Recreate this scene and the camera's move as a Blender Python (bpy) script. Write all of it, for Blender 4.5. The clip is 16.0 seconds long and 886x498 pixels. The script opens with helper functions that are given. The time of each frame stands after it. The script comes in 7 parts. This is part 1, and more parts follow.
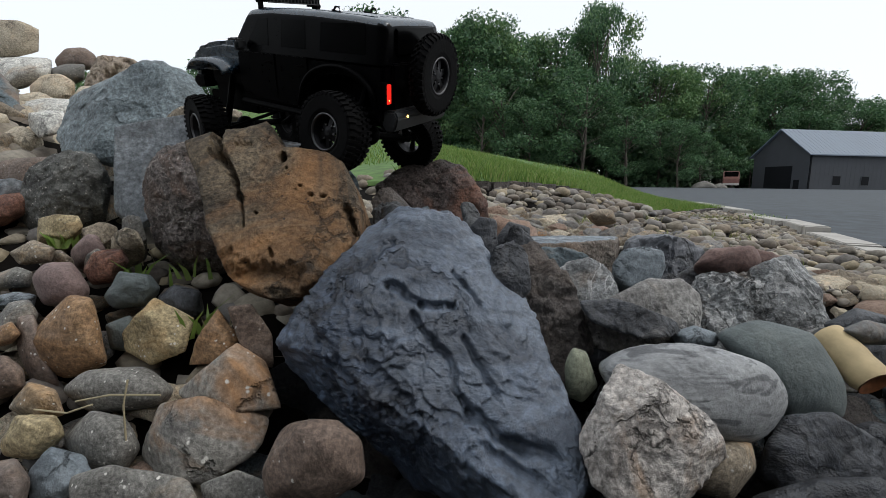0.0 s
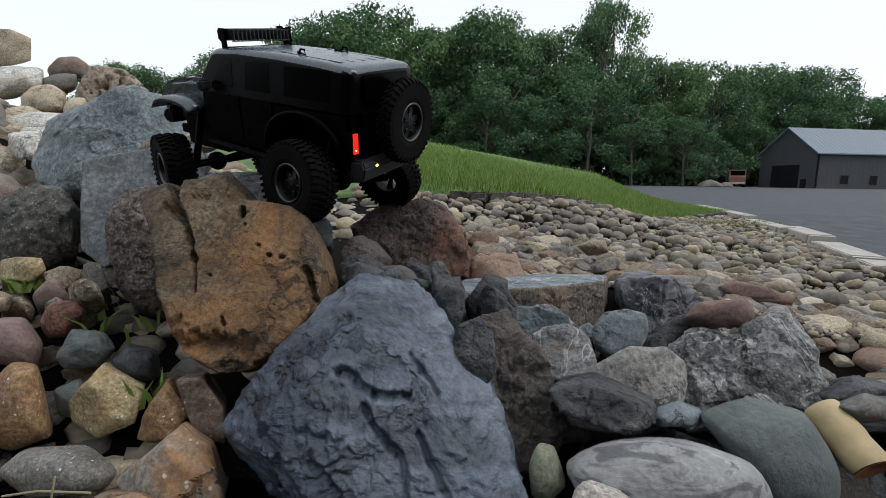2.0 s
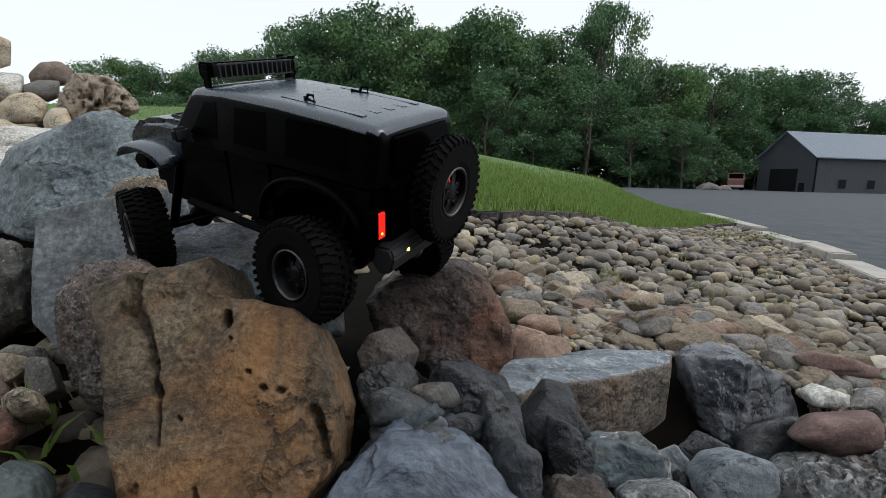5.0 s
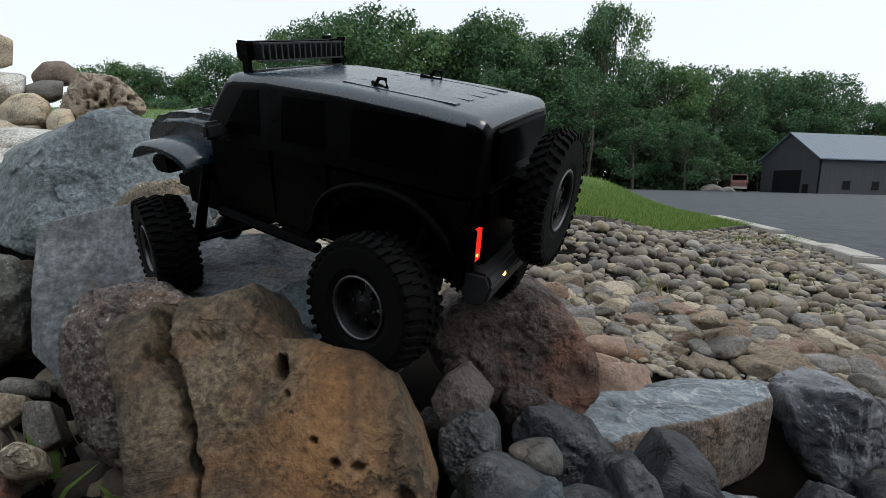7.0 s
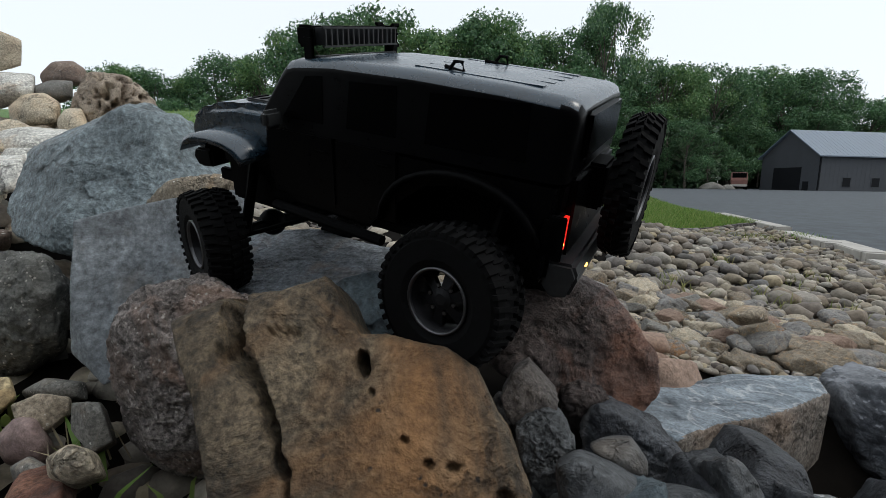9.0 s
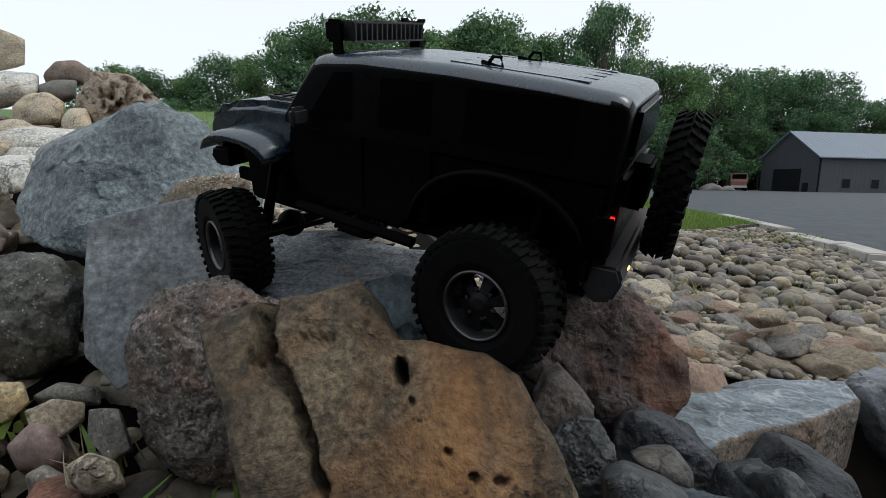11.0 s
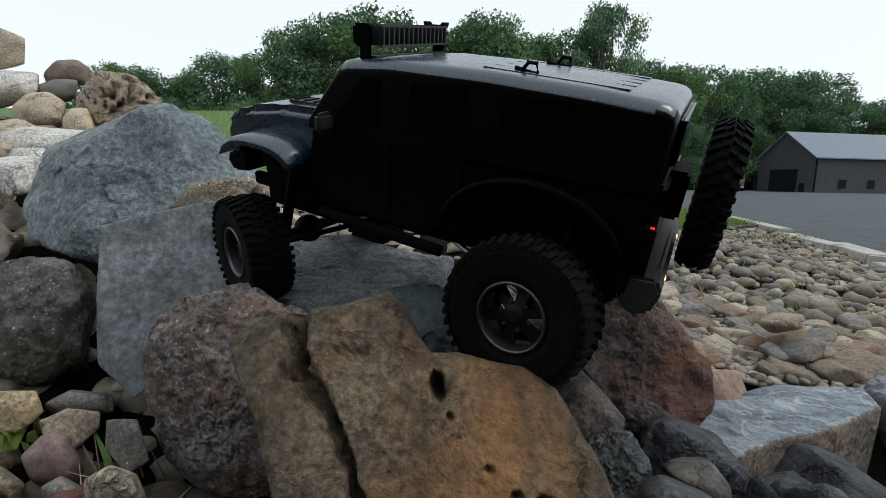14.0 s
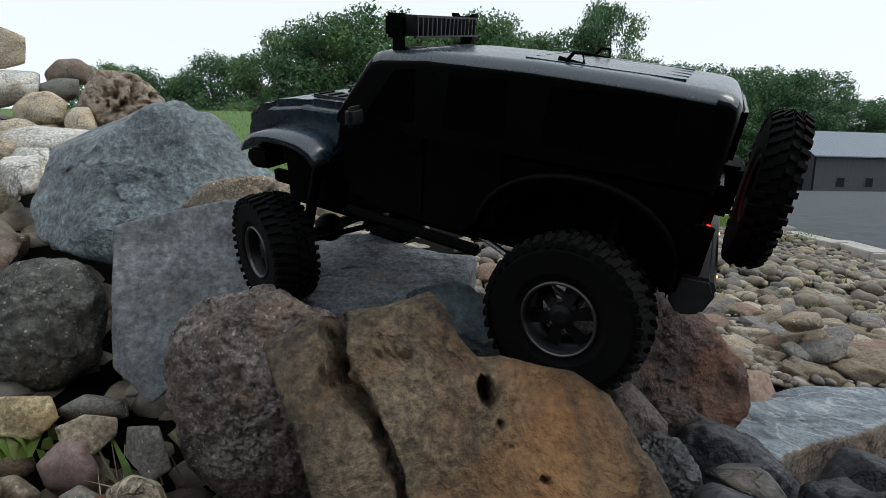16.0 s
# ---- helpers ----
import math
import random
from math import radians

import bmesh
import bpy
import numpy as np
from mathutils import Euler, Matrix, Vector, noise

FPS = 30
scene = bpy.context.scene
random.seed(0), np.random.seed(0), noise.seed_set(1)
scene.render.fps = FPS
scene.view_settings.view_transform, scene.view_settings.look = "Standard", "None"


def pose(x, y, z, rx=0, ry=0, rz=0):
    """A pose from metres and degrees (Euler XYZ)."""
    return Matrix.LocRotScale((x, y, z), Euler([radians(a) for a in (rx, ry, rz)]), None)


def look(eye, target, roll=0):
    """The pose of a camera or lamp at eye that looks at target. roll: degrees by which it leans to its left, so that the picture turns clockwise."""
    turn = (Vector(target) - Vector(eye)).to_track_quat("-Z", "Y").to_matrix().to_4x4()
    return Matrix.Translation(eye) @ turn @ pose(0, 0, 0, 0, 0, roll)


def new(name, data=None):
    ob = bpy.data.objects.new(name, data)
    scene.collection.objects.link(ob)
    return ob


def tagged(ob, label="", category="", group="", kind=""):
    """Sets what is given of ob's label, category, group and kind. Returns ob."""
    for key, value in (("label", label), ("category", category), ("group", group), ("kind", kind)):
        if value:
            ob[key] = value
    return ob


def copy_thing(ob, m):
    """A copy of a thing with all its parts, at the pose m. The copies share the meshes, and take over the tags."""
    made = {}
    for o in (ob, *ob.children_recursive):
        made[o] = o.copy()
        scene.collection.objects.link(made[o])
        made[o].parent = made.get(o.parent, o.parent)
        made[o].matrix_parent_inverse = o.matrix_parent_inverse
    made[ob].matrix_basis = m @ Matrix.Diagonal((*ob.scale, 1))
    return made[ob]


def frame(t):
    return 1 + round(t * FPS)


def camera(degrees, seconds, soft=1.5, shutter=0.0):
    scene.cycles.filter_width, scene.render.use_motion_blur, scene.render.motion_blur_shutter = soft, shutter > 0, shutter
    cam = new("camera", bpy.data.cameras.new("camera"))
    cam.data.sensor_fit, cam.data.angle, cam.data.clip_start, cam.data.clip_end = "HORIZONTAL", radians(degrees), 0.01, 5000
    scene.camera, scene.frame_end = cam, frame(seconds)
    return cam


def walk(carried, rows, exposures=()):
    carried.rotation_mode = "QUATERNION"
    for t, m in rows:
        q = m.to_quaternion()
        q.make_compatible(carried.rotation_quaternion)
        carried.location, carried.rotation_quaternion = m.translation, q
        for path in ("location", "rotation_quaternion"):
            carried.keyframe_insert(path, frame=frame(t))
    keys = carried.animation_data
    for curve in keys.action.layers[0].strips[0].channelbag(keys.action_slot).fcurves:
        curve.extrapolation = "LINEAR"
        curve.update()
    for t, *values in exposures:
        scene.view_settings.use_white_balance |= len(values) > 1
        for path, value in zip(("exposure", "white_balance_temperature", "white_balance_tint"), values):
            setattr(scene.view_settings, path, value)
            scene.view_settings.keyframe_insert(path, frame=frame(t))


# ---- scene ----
cam = camera(88.0, 16.0, soft=0.5)
EXPOSURE = 0.08
PATH = [
    (0, (-0.006, 0.005, 0.405), (-0.001, 1.984, 0.12), 0.6),
    (0.5, (-0.007, 0.015, 0.417), (0.003, 1.995, 0.138), 0.8),
    (1, (-0.002, 0.032, 0.436), (0.002, 2.012, 0.15), 0.7),
    (1.5, (0.014, 0.047, 0.46), (0.012, 2.026, 0.171), 0.6),
    (2, (0.04, 0.056, 0.484), (0.027, 2.033, 0.187), 0.8),
    (2.5, (0.066, 0.07, 0.516), (0.052, 2.048, 0.22), 1.1),
    (3, (0.082, 0.092, 0.551), (0.068, 2.07, 0.255), 1.1),
    (3.5, (0.078, 0.13, 0.572), (0.06, 2.107, 0.272), 1.2),
    (4, (0.058, 0.167, 0.586), (0.04, 2.143, 0.283), 1.2),
    (4.5, (0.018, 0.206, 0.585), (0.005, 2.183, 0.284), 1.2),
    (5, (-0.022, 0.232, 0.578), (-0.024, 2.209, 0.278), 1.4),
    (7.5, (-0.121, 0.345, 0.579), (-0.132, 2.325, 0.292), 1.2),
    (8, (-0.133, 0.346, 0.575), (-0.143, 2.326, 0.29), 1.2),
    (8.5, (-0.152, 0.346, 0.571), (-0.162, 2.325, 0.284), 1.0),
    (9, (-0.173, 0.35, 0.568), (-0.183, 2.329, 0.278), 0.8),
    (11.5, (-0.203, 0.368, 0.566), (-0.212, 2.347, 0.28), 0.9),
    (12, (-0.205, 0.372, 0.564), (-0.216, 2.351, 0.277), 0.9),
    (12.5, (-0.209, 0.369, 0.564), (-0.219, 2.348, 0.275), 1.0),
    (13, (-0.214, 0.367, 0.566), (-0.221, 2.346, 0.277), 0.9),
    (13.5, (-0.222, 0.368, 0.57), (-0.225, 2.347, 0.281), 0.9),
    (14, (-0.229, 0.372, 0.573), (-0.227, 2.352, 0.285), 1.0),
    (14.5, (-0.236, 0.379, 0.575), (-0.233, 2.358, 0.288), 0.9),
    (15, (-0.243, 0.385, 0.574), (-0.235, 2.365, 0.29), 0.9),
    (15.5, (-0.251, 0.389, 0.571), (-0.243, 2.368, 0.286), 0.9),
    (16, (-0.26, 0.387, 0.57), (-0.253, 2.366, 0.28), 0.8),
]
walk(cam, [(t, look(eye, target, roll)) for t, eye, target, roll in PATH], [(0.0, EXPOSURE, 6500, 10), (3.0, EXPOSURE, 6500, 10), (8.0, EXPOSURE - 0.04, 6430, 8.5), (16.0, EXPOSURE - 0.04, 6400, 8)])

# ---- world and light ----
world = bpy.data.worlds.new("evening_sky")
scene.world = world
world.use_nodes = True
wn = world.node_tree.nodes
sky = wn.new("ShaderNodeTexSky")
sky.sky_type, sky.sun_disc = "NISHITA", False
sky.sun_elevation, sky.sun_rotation = radians(51), radians(101)
sky.air_density, sky.dust_density, sky.ozone_density = 1.0, 2.0, 1.0
dim = wn.new("ShaderNodeMix")
dim.data_type, dim.blend_type = "RGBA", "MULTIPLY"
dim.inputs[0].default_value, dim.inputs[7].default_value = 1.0, (0.10, 0.10, 0.10, 1)
cloud = wn.new("ShaderNodeMix")  # a closed, even layer of cloud over the clear sky
cloud.data_type = "RGBA"
cloud.inputs[0].default_value, cloud.inputs[7].default_value = 0.75, (1.12, 1.17, 1.21, 1)
world.node_tree.links.new(sky.outputs[0], dim.inputs[6])
world.node_tree.links.new(dim.outputs[2], cloud.inputs[6])
world.node_tree.links.new(cloud.outputs[2], wn["Background"].inputs[0])
wn["Background"].inputs[1].default_value = 1.0
sun = new("sun", bpy.data.lights.new("sun", "SUN"))
sun.data.energy, sun.data.angle, sun.data.color = 0.85, radians(24), (1.0, 0.96, 0.90)
sun.matrix_world = look((0, 0, 0), (-0.62, 0.12, -0.78))


# ---- materials ----
def material(name, rough=0.8, metal=0.0):
    m = bpy.data.materials.new(name)
    m.use_nodes = True
    b = m.node_tree.nodes["Principled BSDF"]
    b.inputs["Roughness"].default_value, b.inputs["Metallic"].default_value = rough, metal
    return m, m.node_tree.nodes, m.node_tree.links, b


def ramp_of(nodes, stops):
    r = nodes.new("ShaderNodeValToRGB")
    while len(r.color_ramp.elements) < len(stops):
        r.color_ramp.elements.new(0.5)
    for e, (p, c) in zip(r.color_ramp.elements, stops):
        e.position, e.color = p, (*c, 1)
    return r


def noise_of(nodes, links, coords, scale, detail=6.0, rough=0.6, distort=0.0):
    n = nodes.new("ShaderNodeTexNoise")
    n.inputs["Scale"].default_value, n.inputs["Detail"].default_value = scale, detail
    n.inputs["Roughness"].default_value, n.inputs["Distortion"].default_value = rough, distort
    links.new(coords, n.inputs["Vector"])
    return n


def mixed(nodes, links, fac, a, b, mode="MIX"):
    m = nodes.new("ShaderNodeMix")
    m.data_type, m.blend_type = "RGBA", mode
    for socket, v in ((m.inputs[0], fac), (m.inputs[6], a), (m.inputs[7], b)):
        if isinstance(v, (int, float)):
            socket.default_value = v
        elif isinstance(v, tuple):
            socket.default_value = (*v, 1)
        else:
            links.new(v, socket)
    return m.outputs[2]


def stone(name, light, mid, dark, stain=None, stain_at=0.55, scale=14.0, speck=0.0, speck_colour=(0.6, 0.58, 0.54),
          bands=0.0, band_scale=60.0, bump=0.35, rough=0.82, vary=0.0, chip=1.0,
          cracks=0.0, grit=0.6, veins=0.0, vein_colour=(0.62, 0.62, 0.62), drift=None, soft=0.0):
    """Weathered stone: three tones, a stain or painted lit side of another colour, specks, bands and fine relief."""
    light, mid, dark = (tuple(c * k for c, k in zip(tone, (0.74, 0.765, 0.785))) for tone in (light, mid, dark))
    m, n, l, b = material(name, rough)
    tc = n.new("ShaderNodeTexCoord")
    info = n.new("ShaderNodeObjectInfo")
    shift = n.new("ShaderNodeVectorMath")
    shift.operation = "MULTIPLY_ADD"
    l.new(info.outputs["Random"], shift.inputs[0])
    shift.inputs[1].default_value = (31, 17, 23)
    l.new(tc.outputs["Object"], shift.inputs[2])
    v = shift.outputs[0]
    big = noise_of(n, l, v, scale, 8, 0.62, 0.4)
    fine = noise_of(n, l, v, scale * 14, 8, 0.7)
    tone = ramp_of(n, [(0.28, dark), (0.48, mid), (0.72, light)])
    l.new(big.outputs["Fac"], tone.inputs[0])
    c = tone.outputs[0]
    grain = ramp_of(n, [(0.32, (0.28, 0.28, 0.28)), (0.68, (1.45, 1.45, 1.45))])
    l.new(fine.outputs["Fac"], grain.inputs[0])
    c = mixed(n, l, grit, c, grain.outputs[0], "MULTIPLY")
    if stain:
        sn = noise_of(n, l, v, scale * 0.55, 5, 0.65, 0.8)
        sr = ramp_of(n, [(stain_at - 0.07 - soft, (0, 0, 0)), (stain_at + 0.10 + soft, (0.9, 0.9, 0.9))])
        spread = sn.outputs["Fac"]
        if drift:  # the stain, or the painted lit side, gathers towards one side of the stone
            lean_ = n.new("ShaderNodeVectorMath")
            lean_.operation = "DOT_PRODUCT"
            lean_.inputs[1].default_value = drift
            l.new(tc.outputs["Object"], lean_.inputs[0])
            add = n.new("ShaderNodeMath")
            l.new(spread, add.inputs[0])
            l.new(lean_.outputs["Value"], add.inputs[1])
            spread = add.outputs[0]
        l.new(spread, sr.inputs[0])
        c = mixed(n, l, sr.outputs[0], c, stain)
        c = mixed(n, l, 0.5, c, grain.outputs[0], "MULTIPLY")
    height = fine.outputs["Fac"]
    if bands:
        mp = n.new("ShaderNodeMapping")
        mp.inputs["Rotation"].default_value = (0.35, -0.25, 0.3)
        mp.inputs["Scale"].default_value = (0.16, 0.4, 1.0)
        l.new(v, mp.inputs["Vector"])
        bn = noise_of(n, l, mp.outputs[0], band_scale, 3, 0.5, 1.2)
        br = ramp_of(n, [(0.36, (0.28, 0.28, 0.30)), (0.47, (1, 1, 1)), (0.6, (0.95, 0.95, 0.95)), (0.72, (1.3, 1.3, 1.3))])
        l.new(bn.outputs["Fac"], br.inputs[0])
        c = mixed(n, l, bands, c, br.outputs[0], "MULTIPLY")
        height = mixed(n, l, 0.55, height, bn.outputs["Fac"])
    if speck:
        vo = n.new("ShaderNodeTexVoronoi")
        vo.inputs["Scale"].default_value = scale * 9
        l.new(v, vo.inputs["Vector"])
        vr = ramp_of(n, [(0.16, (1, 1, 1)), (0.28, (0, 0, 0))])
        l.new(vo.outputs["Distance"], vr.inputs[0])
        gate = ramp_of(n, [(0.62 - speck * 0.3, (0, 0, 0)), (0.68 - speck * 0.3, (1, 1, 1))])
        l.new(noise_of(n, l, v, scale * 4, 3).outputs["Fac"], gate.inputs[0])
        c = mixed(n, l, mixed(n, l, 1.0, vr.outputs[0], gate.outputs[0], "MULTIPLY"), c, speck_colour)
    if vary:
        hue = n.new("ShaderNodeHueSaturation")
        mr = n.new("ShaderNodeMapRange")
        mr.inputs[3].default_value, mr.inputs[4].default_value = 1 - vary, 1 + vary
        l.new(info.outputs["Random"], mr.inputs[0])
        l.new(mr.outputs[0], hue.inputs["Value"])
        l.new(c, hue.inputs["Color"])
        c = hue.outputs[0]
    if veins:
        vn = noise_of(n, l, v, scale * 0.8, 4, 0.55, 1.5)
        vr = ramp_of(n, [(0.478, (0, 0, 0)), (0.497, (veins, veins, veins)), (0.503, (veins, veins, veins)), (0.53, (0, 0, 0))])
        l.new(vn.outputs["Fac"], vr.inputs[0])
        c = mixed(n, l, vr.outputs[0], c, vein_colour)
    split = None
    if cracks:
        warp = noise_of(n, l, v, scale * 1.1, 5, 0.6)
        bent = mixed(n, l, 0.16, v, warp.outputs["Color"], "ADD")
        vo = n.new("ShaderNodeTexVoronoi")
        vo.feature = "DISTANCE_TO_EDGE"
        vo.inputs["Scale"].default_value = scale * 0.75
        l.new(bent, vo.inputs["Vector"])
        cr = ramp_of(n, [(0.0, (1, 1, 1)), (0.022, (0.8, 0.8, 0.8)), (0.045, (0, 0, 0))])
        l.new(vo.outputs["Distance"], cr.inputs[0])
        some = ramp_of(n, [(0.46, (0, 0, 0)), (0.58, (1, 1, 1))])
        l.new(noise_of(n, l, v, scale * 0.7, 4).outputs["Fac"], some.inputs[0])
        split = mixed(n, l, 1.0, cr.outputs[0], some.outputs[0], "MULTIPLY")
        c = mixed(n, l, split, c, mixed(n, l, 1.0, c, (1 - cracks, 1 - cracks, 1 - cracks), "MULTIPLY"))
    l.new(c, b.inputs["Base Color"])
    bp = n.new("ShaderNodeBump")
    bp.inputs["Strength"].default_value, bp.inputs["Distance"].default_value = bump, 0.004
    l.new(height, bp.inputs["Height"])
    if split:
        bp0 = n.new("ShaderNodeBump")
        bp0.invert = True
        bp0.inputs["Strength"].default_value, bp0.inputs["Distance"].default_value = 0.8, 0.006
        l.new(split, bp0.inputs["Height"])
        l.new(bp0.outputs[0], bp.inputs["Normal"])
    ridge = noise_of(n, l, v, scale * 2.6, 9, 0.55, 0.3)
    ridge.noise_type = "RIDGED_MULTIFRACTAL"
    # creases of the ridge relief are darkened in the colour too, crests paled
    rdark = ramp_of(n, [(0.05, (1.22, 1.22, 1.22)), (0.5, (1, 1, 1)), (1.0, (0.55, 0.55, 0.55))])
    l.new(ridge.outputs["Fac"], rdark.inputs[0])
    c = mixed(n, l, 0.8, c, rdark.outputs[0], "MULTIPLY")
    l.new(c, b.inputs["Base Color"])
    bp3 = n.new("ShaderNodeBump")
    bp3.invert = True
    bp3.inputs["Strength"].default_value, bp3.inputs["Distance"].default_value = min(1, bump * 1.1), 0.010 * chip
    l.new(ridge.outputs["Fac"], bp3.inputs["Height"])
    l.new(bp.outputs[0], bp3.inputs["Normal"])
    bp2 = n.new("ShaderNodeBump")
    bp2.inputs["Strength"].default_value, bp2.inputs["Distance"].default_value = min(1, bump * 1.2), 0.02
    l.new(big.outputs["Fac"], bp2.inputs["Height"])
    l.new(bp3.outputs[0], bp2.inputs["Normal"])
    l.new(bp2.outputs[0], b.inputs["Normal"])
    rr = n.new("ShaderNodeMapRange")
    rr.inputs[3].default_value, rr.inputs[4].default_value = rough - 0.15, min(1, rough + 0.12)
    l.new(fine.outputs["Fac"], rr.inputs[0])
    l.new(rr.outputs[0], b.inputs["Roughness"])
    return m


# the paler grey-blue towards +x and up paints this boulder's lit side
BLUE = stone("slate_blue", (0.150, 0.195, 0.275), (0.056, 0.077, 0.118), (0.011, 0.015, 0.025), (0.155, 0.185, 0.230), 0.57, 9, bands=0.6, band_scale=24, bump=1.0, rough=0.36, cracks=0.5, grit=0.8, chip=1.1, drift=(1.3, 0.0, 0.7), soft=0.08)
# the dark specks here are small pits drawn into the colour
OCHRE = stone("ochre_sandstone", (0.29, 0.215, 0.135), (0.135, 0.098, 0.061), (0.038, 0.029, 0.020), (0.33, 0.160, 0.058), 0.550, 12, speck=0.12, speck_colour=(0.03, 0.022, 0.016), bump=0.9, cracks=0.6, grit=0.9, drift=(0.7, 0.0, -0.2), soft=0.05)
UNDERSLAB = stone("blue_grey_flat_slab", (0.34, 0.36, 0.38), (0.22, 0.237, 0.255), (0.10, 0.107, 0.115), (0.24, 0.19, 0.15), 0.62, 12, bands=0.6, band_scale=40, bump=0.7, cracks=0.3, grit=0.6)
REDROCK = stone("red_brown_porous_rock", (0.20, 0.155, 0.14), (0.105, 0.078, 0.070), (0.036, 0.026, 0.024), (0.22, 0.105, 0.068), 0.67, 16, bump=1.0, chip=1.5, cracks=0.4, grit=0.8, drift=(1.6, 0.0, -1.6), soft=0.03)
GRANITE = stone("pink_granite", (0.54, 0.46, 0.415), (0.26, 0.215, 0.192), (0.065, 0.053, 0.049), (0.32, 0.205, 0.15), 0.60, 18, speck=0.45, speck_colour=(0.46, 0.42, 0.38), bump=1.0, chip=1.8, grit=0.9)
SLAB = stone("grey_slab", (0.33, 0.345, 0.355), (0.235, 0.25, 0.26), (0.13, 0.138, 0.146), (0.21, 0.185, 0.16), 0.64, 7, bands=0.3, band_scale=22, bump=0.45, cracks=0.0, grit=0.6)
# dark specks: pits of the rough front, drawn in colour only
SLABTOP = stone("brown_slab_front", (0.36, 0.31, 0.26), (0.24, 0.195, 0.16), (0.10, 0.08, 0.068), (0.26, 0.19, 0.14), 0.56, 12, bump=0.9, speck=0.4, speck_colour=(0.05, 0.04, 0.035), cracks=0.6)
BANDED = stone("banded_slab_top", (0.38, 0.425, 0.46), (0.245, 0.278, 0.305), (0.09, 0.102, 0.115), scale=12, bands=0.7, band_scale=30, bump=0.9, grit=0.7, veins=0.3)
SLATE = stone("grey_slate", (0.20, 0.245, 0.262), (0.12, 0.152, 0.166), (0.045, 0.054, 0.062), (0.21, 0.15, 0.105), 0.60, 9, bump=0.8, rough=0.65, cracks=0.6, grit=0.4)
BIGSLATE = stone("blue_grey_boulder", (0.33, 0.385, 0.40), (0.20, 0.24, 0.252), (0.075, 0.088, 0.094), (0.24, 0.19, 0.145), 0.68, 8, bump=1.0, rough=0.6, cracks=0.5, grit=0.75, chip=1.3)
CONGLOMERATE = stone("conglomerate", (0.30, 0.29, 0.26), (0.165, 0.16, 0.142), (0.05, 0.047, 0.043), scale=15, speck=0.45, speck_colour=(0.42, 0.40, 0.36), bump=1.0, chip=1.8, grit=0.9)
# near-black specks draw further hollows into the colour
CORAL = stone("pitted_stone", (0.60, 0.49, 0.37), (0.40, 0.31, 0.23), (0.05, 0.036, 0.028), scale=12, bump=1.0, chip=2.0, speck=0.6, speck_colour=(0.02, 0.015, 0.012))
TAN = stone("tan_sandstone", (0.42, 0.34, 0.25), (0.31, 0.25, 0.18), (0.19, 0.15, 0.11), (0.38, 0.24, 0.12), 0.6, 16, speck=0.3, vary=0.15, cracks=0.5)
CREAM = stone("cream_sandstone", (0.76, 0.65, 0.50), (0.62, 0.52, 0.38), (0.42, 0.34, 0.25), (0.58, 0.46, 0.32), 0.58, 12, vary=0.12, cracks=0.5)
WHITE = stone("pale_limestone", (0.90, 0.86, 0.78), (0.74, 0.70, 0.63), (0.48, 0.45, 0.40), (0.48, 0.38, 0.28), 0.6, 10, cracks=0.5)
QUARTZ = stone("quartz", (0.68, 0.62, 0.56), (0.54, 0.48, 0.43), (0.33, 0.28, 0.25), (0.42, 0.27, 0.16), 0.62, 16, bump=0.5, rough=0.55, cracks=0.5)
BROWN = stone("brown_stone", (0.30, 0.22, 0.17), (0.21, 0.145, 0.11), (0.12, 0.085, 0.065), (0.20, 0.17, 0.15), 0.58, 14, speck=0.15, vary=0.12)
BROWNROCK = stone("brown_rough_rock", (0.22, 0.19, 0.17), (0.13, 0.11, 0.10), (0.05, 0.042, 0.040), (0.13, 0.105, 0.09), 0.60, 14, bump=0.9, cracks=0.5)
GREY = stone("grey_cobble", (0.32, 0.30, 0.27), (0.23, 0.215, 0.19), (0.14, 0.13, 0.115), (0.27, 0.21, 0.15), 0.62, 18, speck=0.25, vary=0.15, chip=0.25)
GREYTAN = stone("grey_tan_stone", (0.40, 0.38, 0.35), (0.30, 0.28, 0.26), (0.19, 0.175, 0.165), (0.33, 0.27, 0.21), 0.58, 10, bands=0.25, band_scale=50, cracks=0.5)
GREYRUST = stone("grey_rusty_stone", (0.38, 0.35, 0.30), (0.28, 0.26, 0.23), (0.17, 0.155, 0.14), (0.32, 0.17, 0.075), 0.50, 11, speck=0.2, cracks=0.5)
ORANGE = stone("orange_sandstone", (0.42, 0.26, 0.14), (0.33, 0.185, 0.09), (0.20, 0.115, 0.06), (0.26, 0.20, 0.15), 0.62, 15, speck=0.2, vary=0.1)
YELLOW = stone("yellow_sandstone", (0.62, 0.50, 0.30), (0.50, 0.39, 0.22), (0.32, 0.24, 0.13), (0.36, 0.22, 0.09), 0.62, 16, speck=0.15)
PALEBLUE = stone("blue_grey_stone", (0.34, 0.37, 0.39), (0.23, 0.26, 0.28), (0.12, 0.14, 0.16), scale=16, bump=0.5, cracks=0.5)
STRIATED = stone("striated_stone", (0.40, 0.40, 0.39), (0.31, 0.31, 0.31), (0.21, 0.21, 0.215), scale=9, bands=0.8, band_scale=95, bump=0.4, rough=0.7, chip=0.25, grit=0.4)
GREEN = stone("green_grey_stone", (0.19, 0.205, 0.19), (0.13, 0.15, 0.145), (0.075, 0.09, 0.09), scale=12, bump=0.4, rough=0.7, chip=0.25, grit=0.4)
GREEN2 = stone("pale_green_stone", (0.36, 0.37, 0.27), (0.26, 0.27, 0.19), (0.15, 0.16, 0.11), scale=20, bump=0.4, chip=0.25)
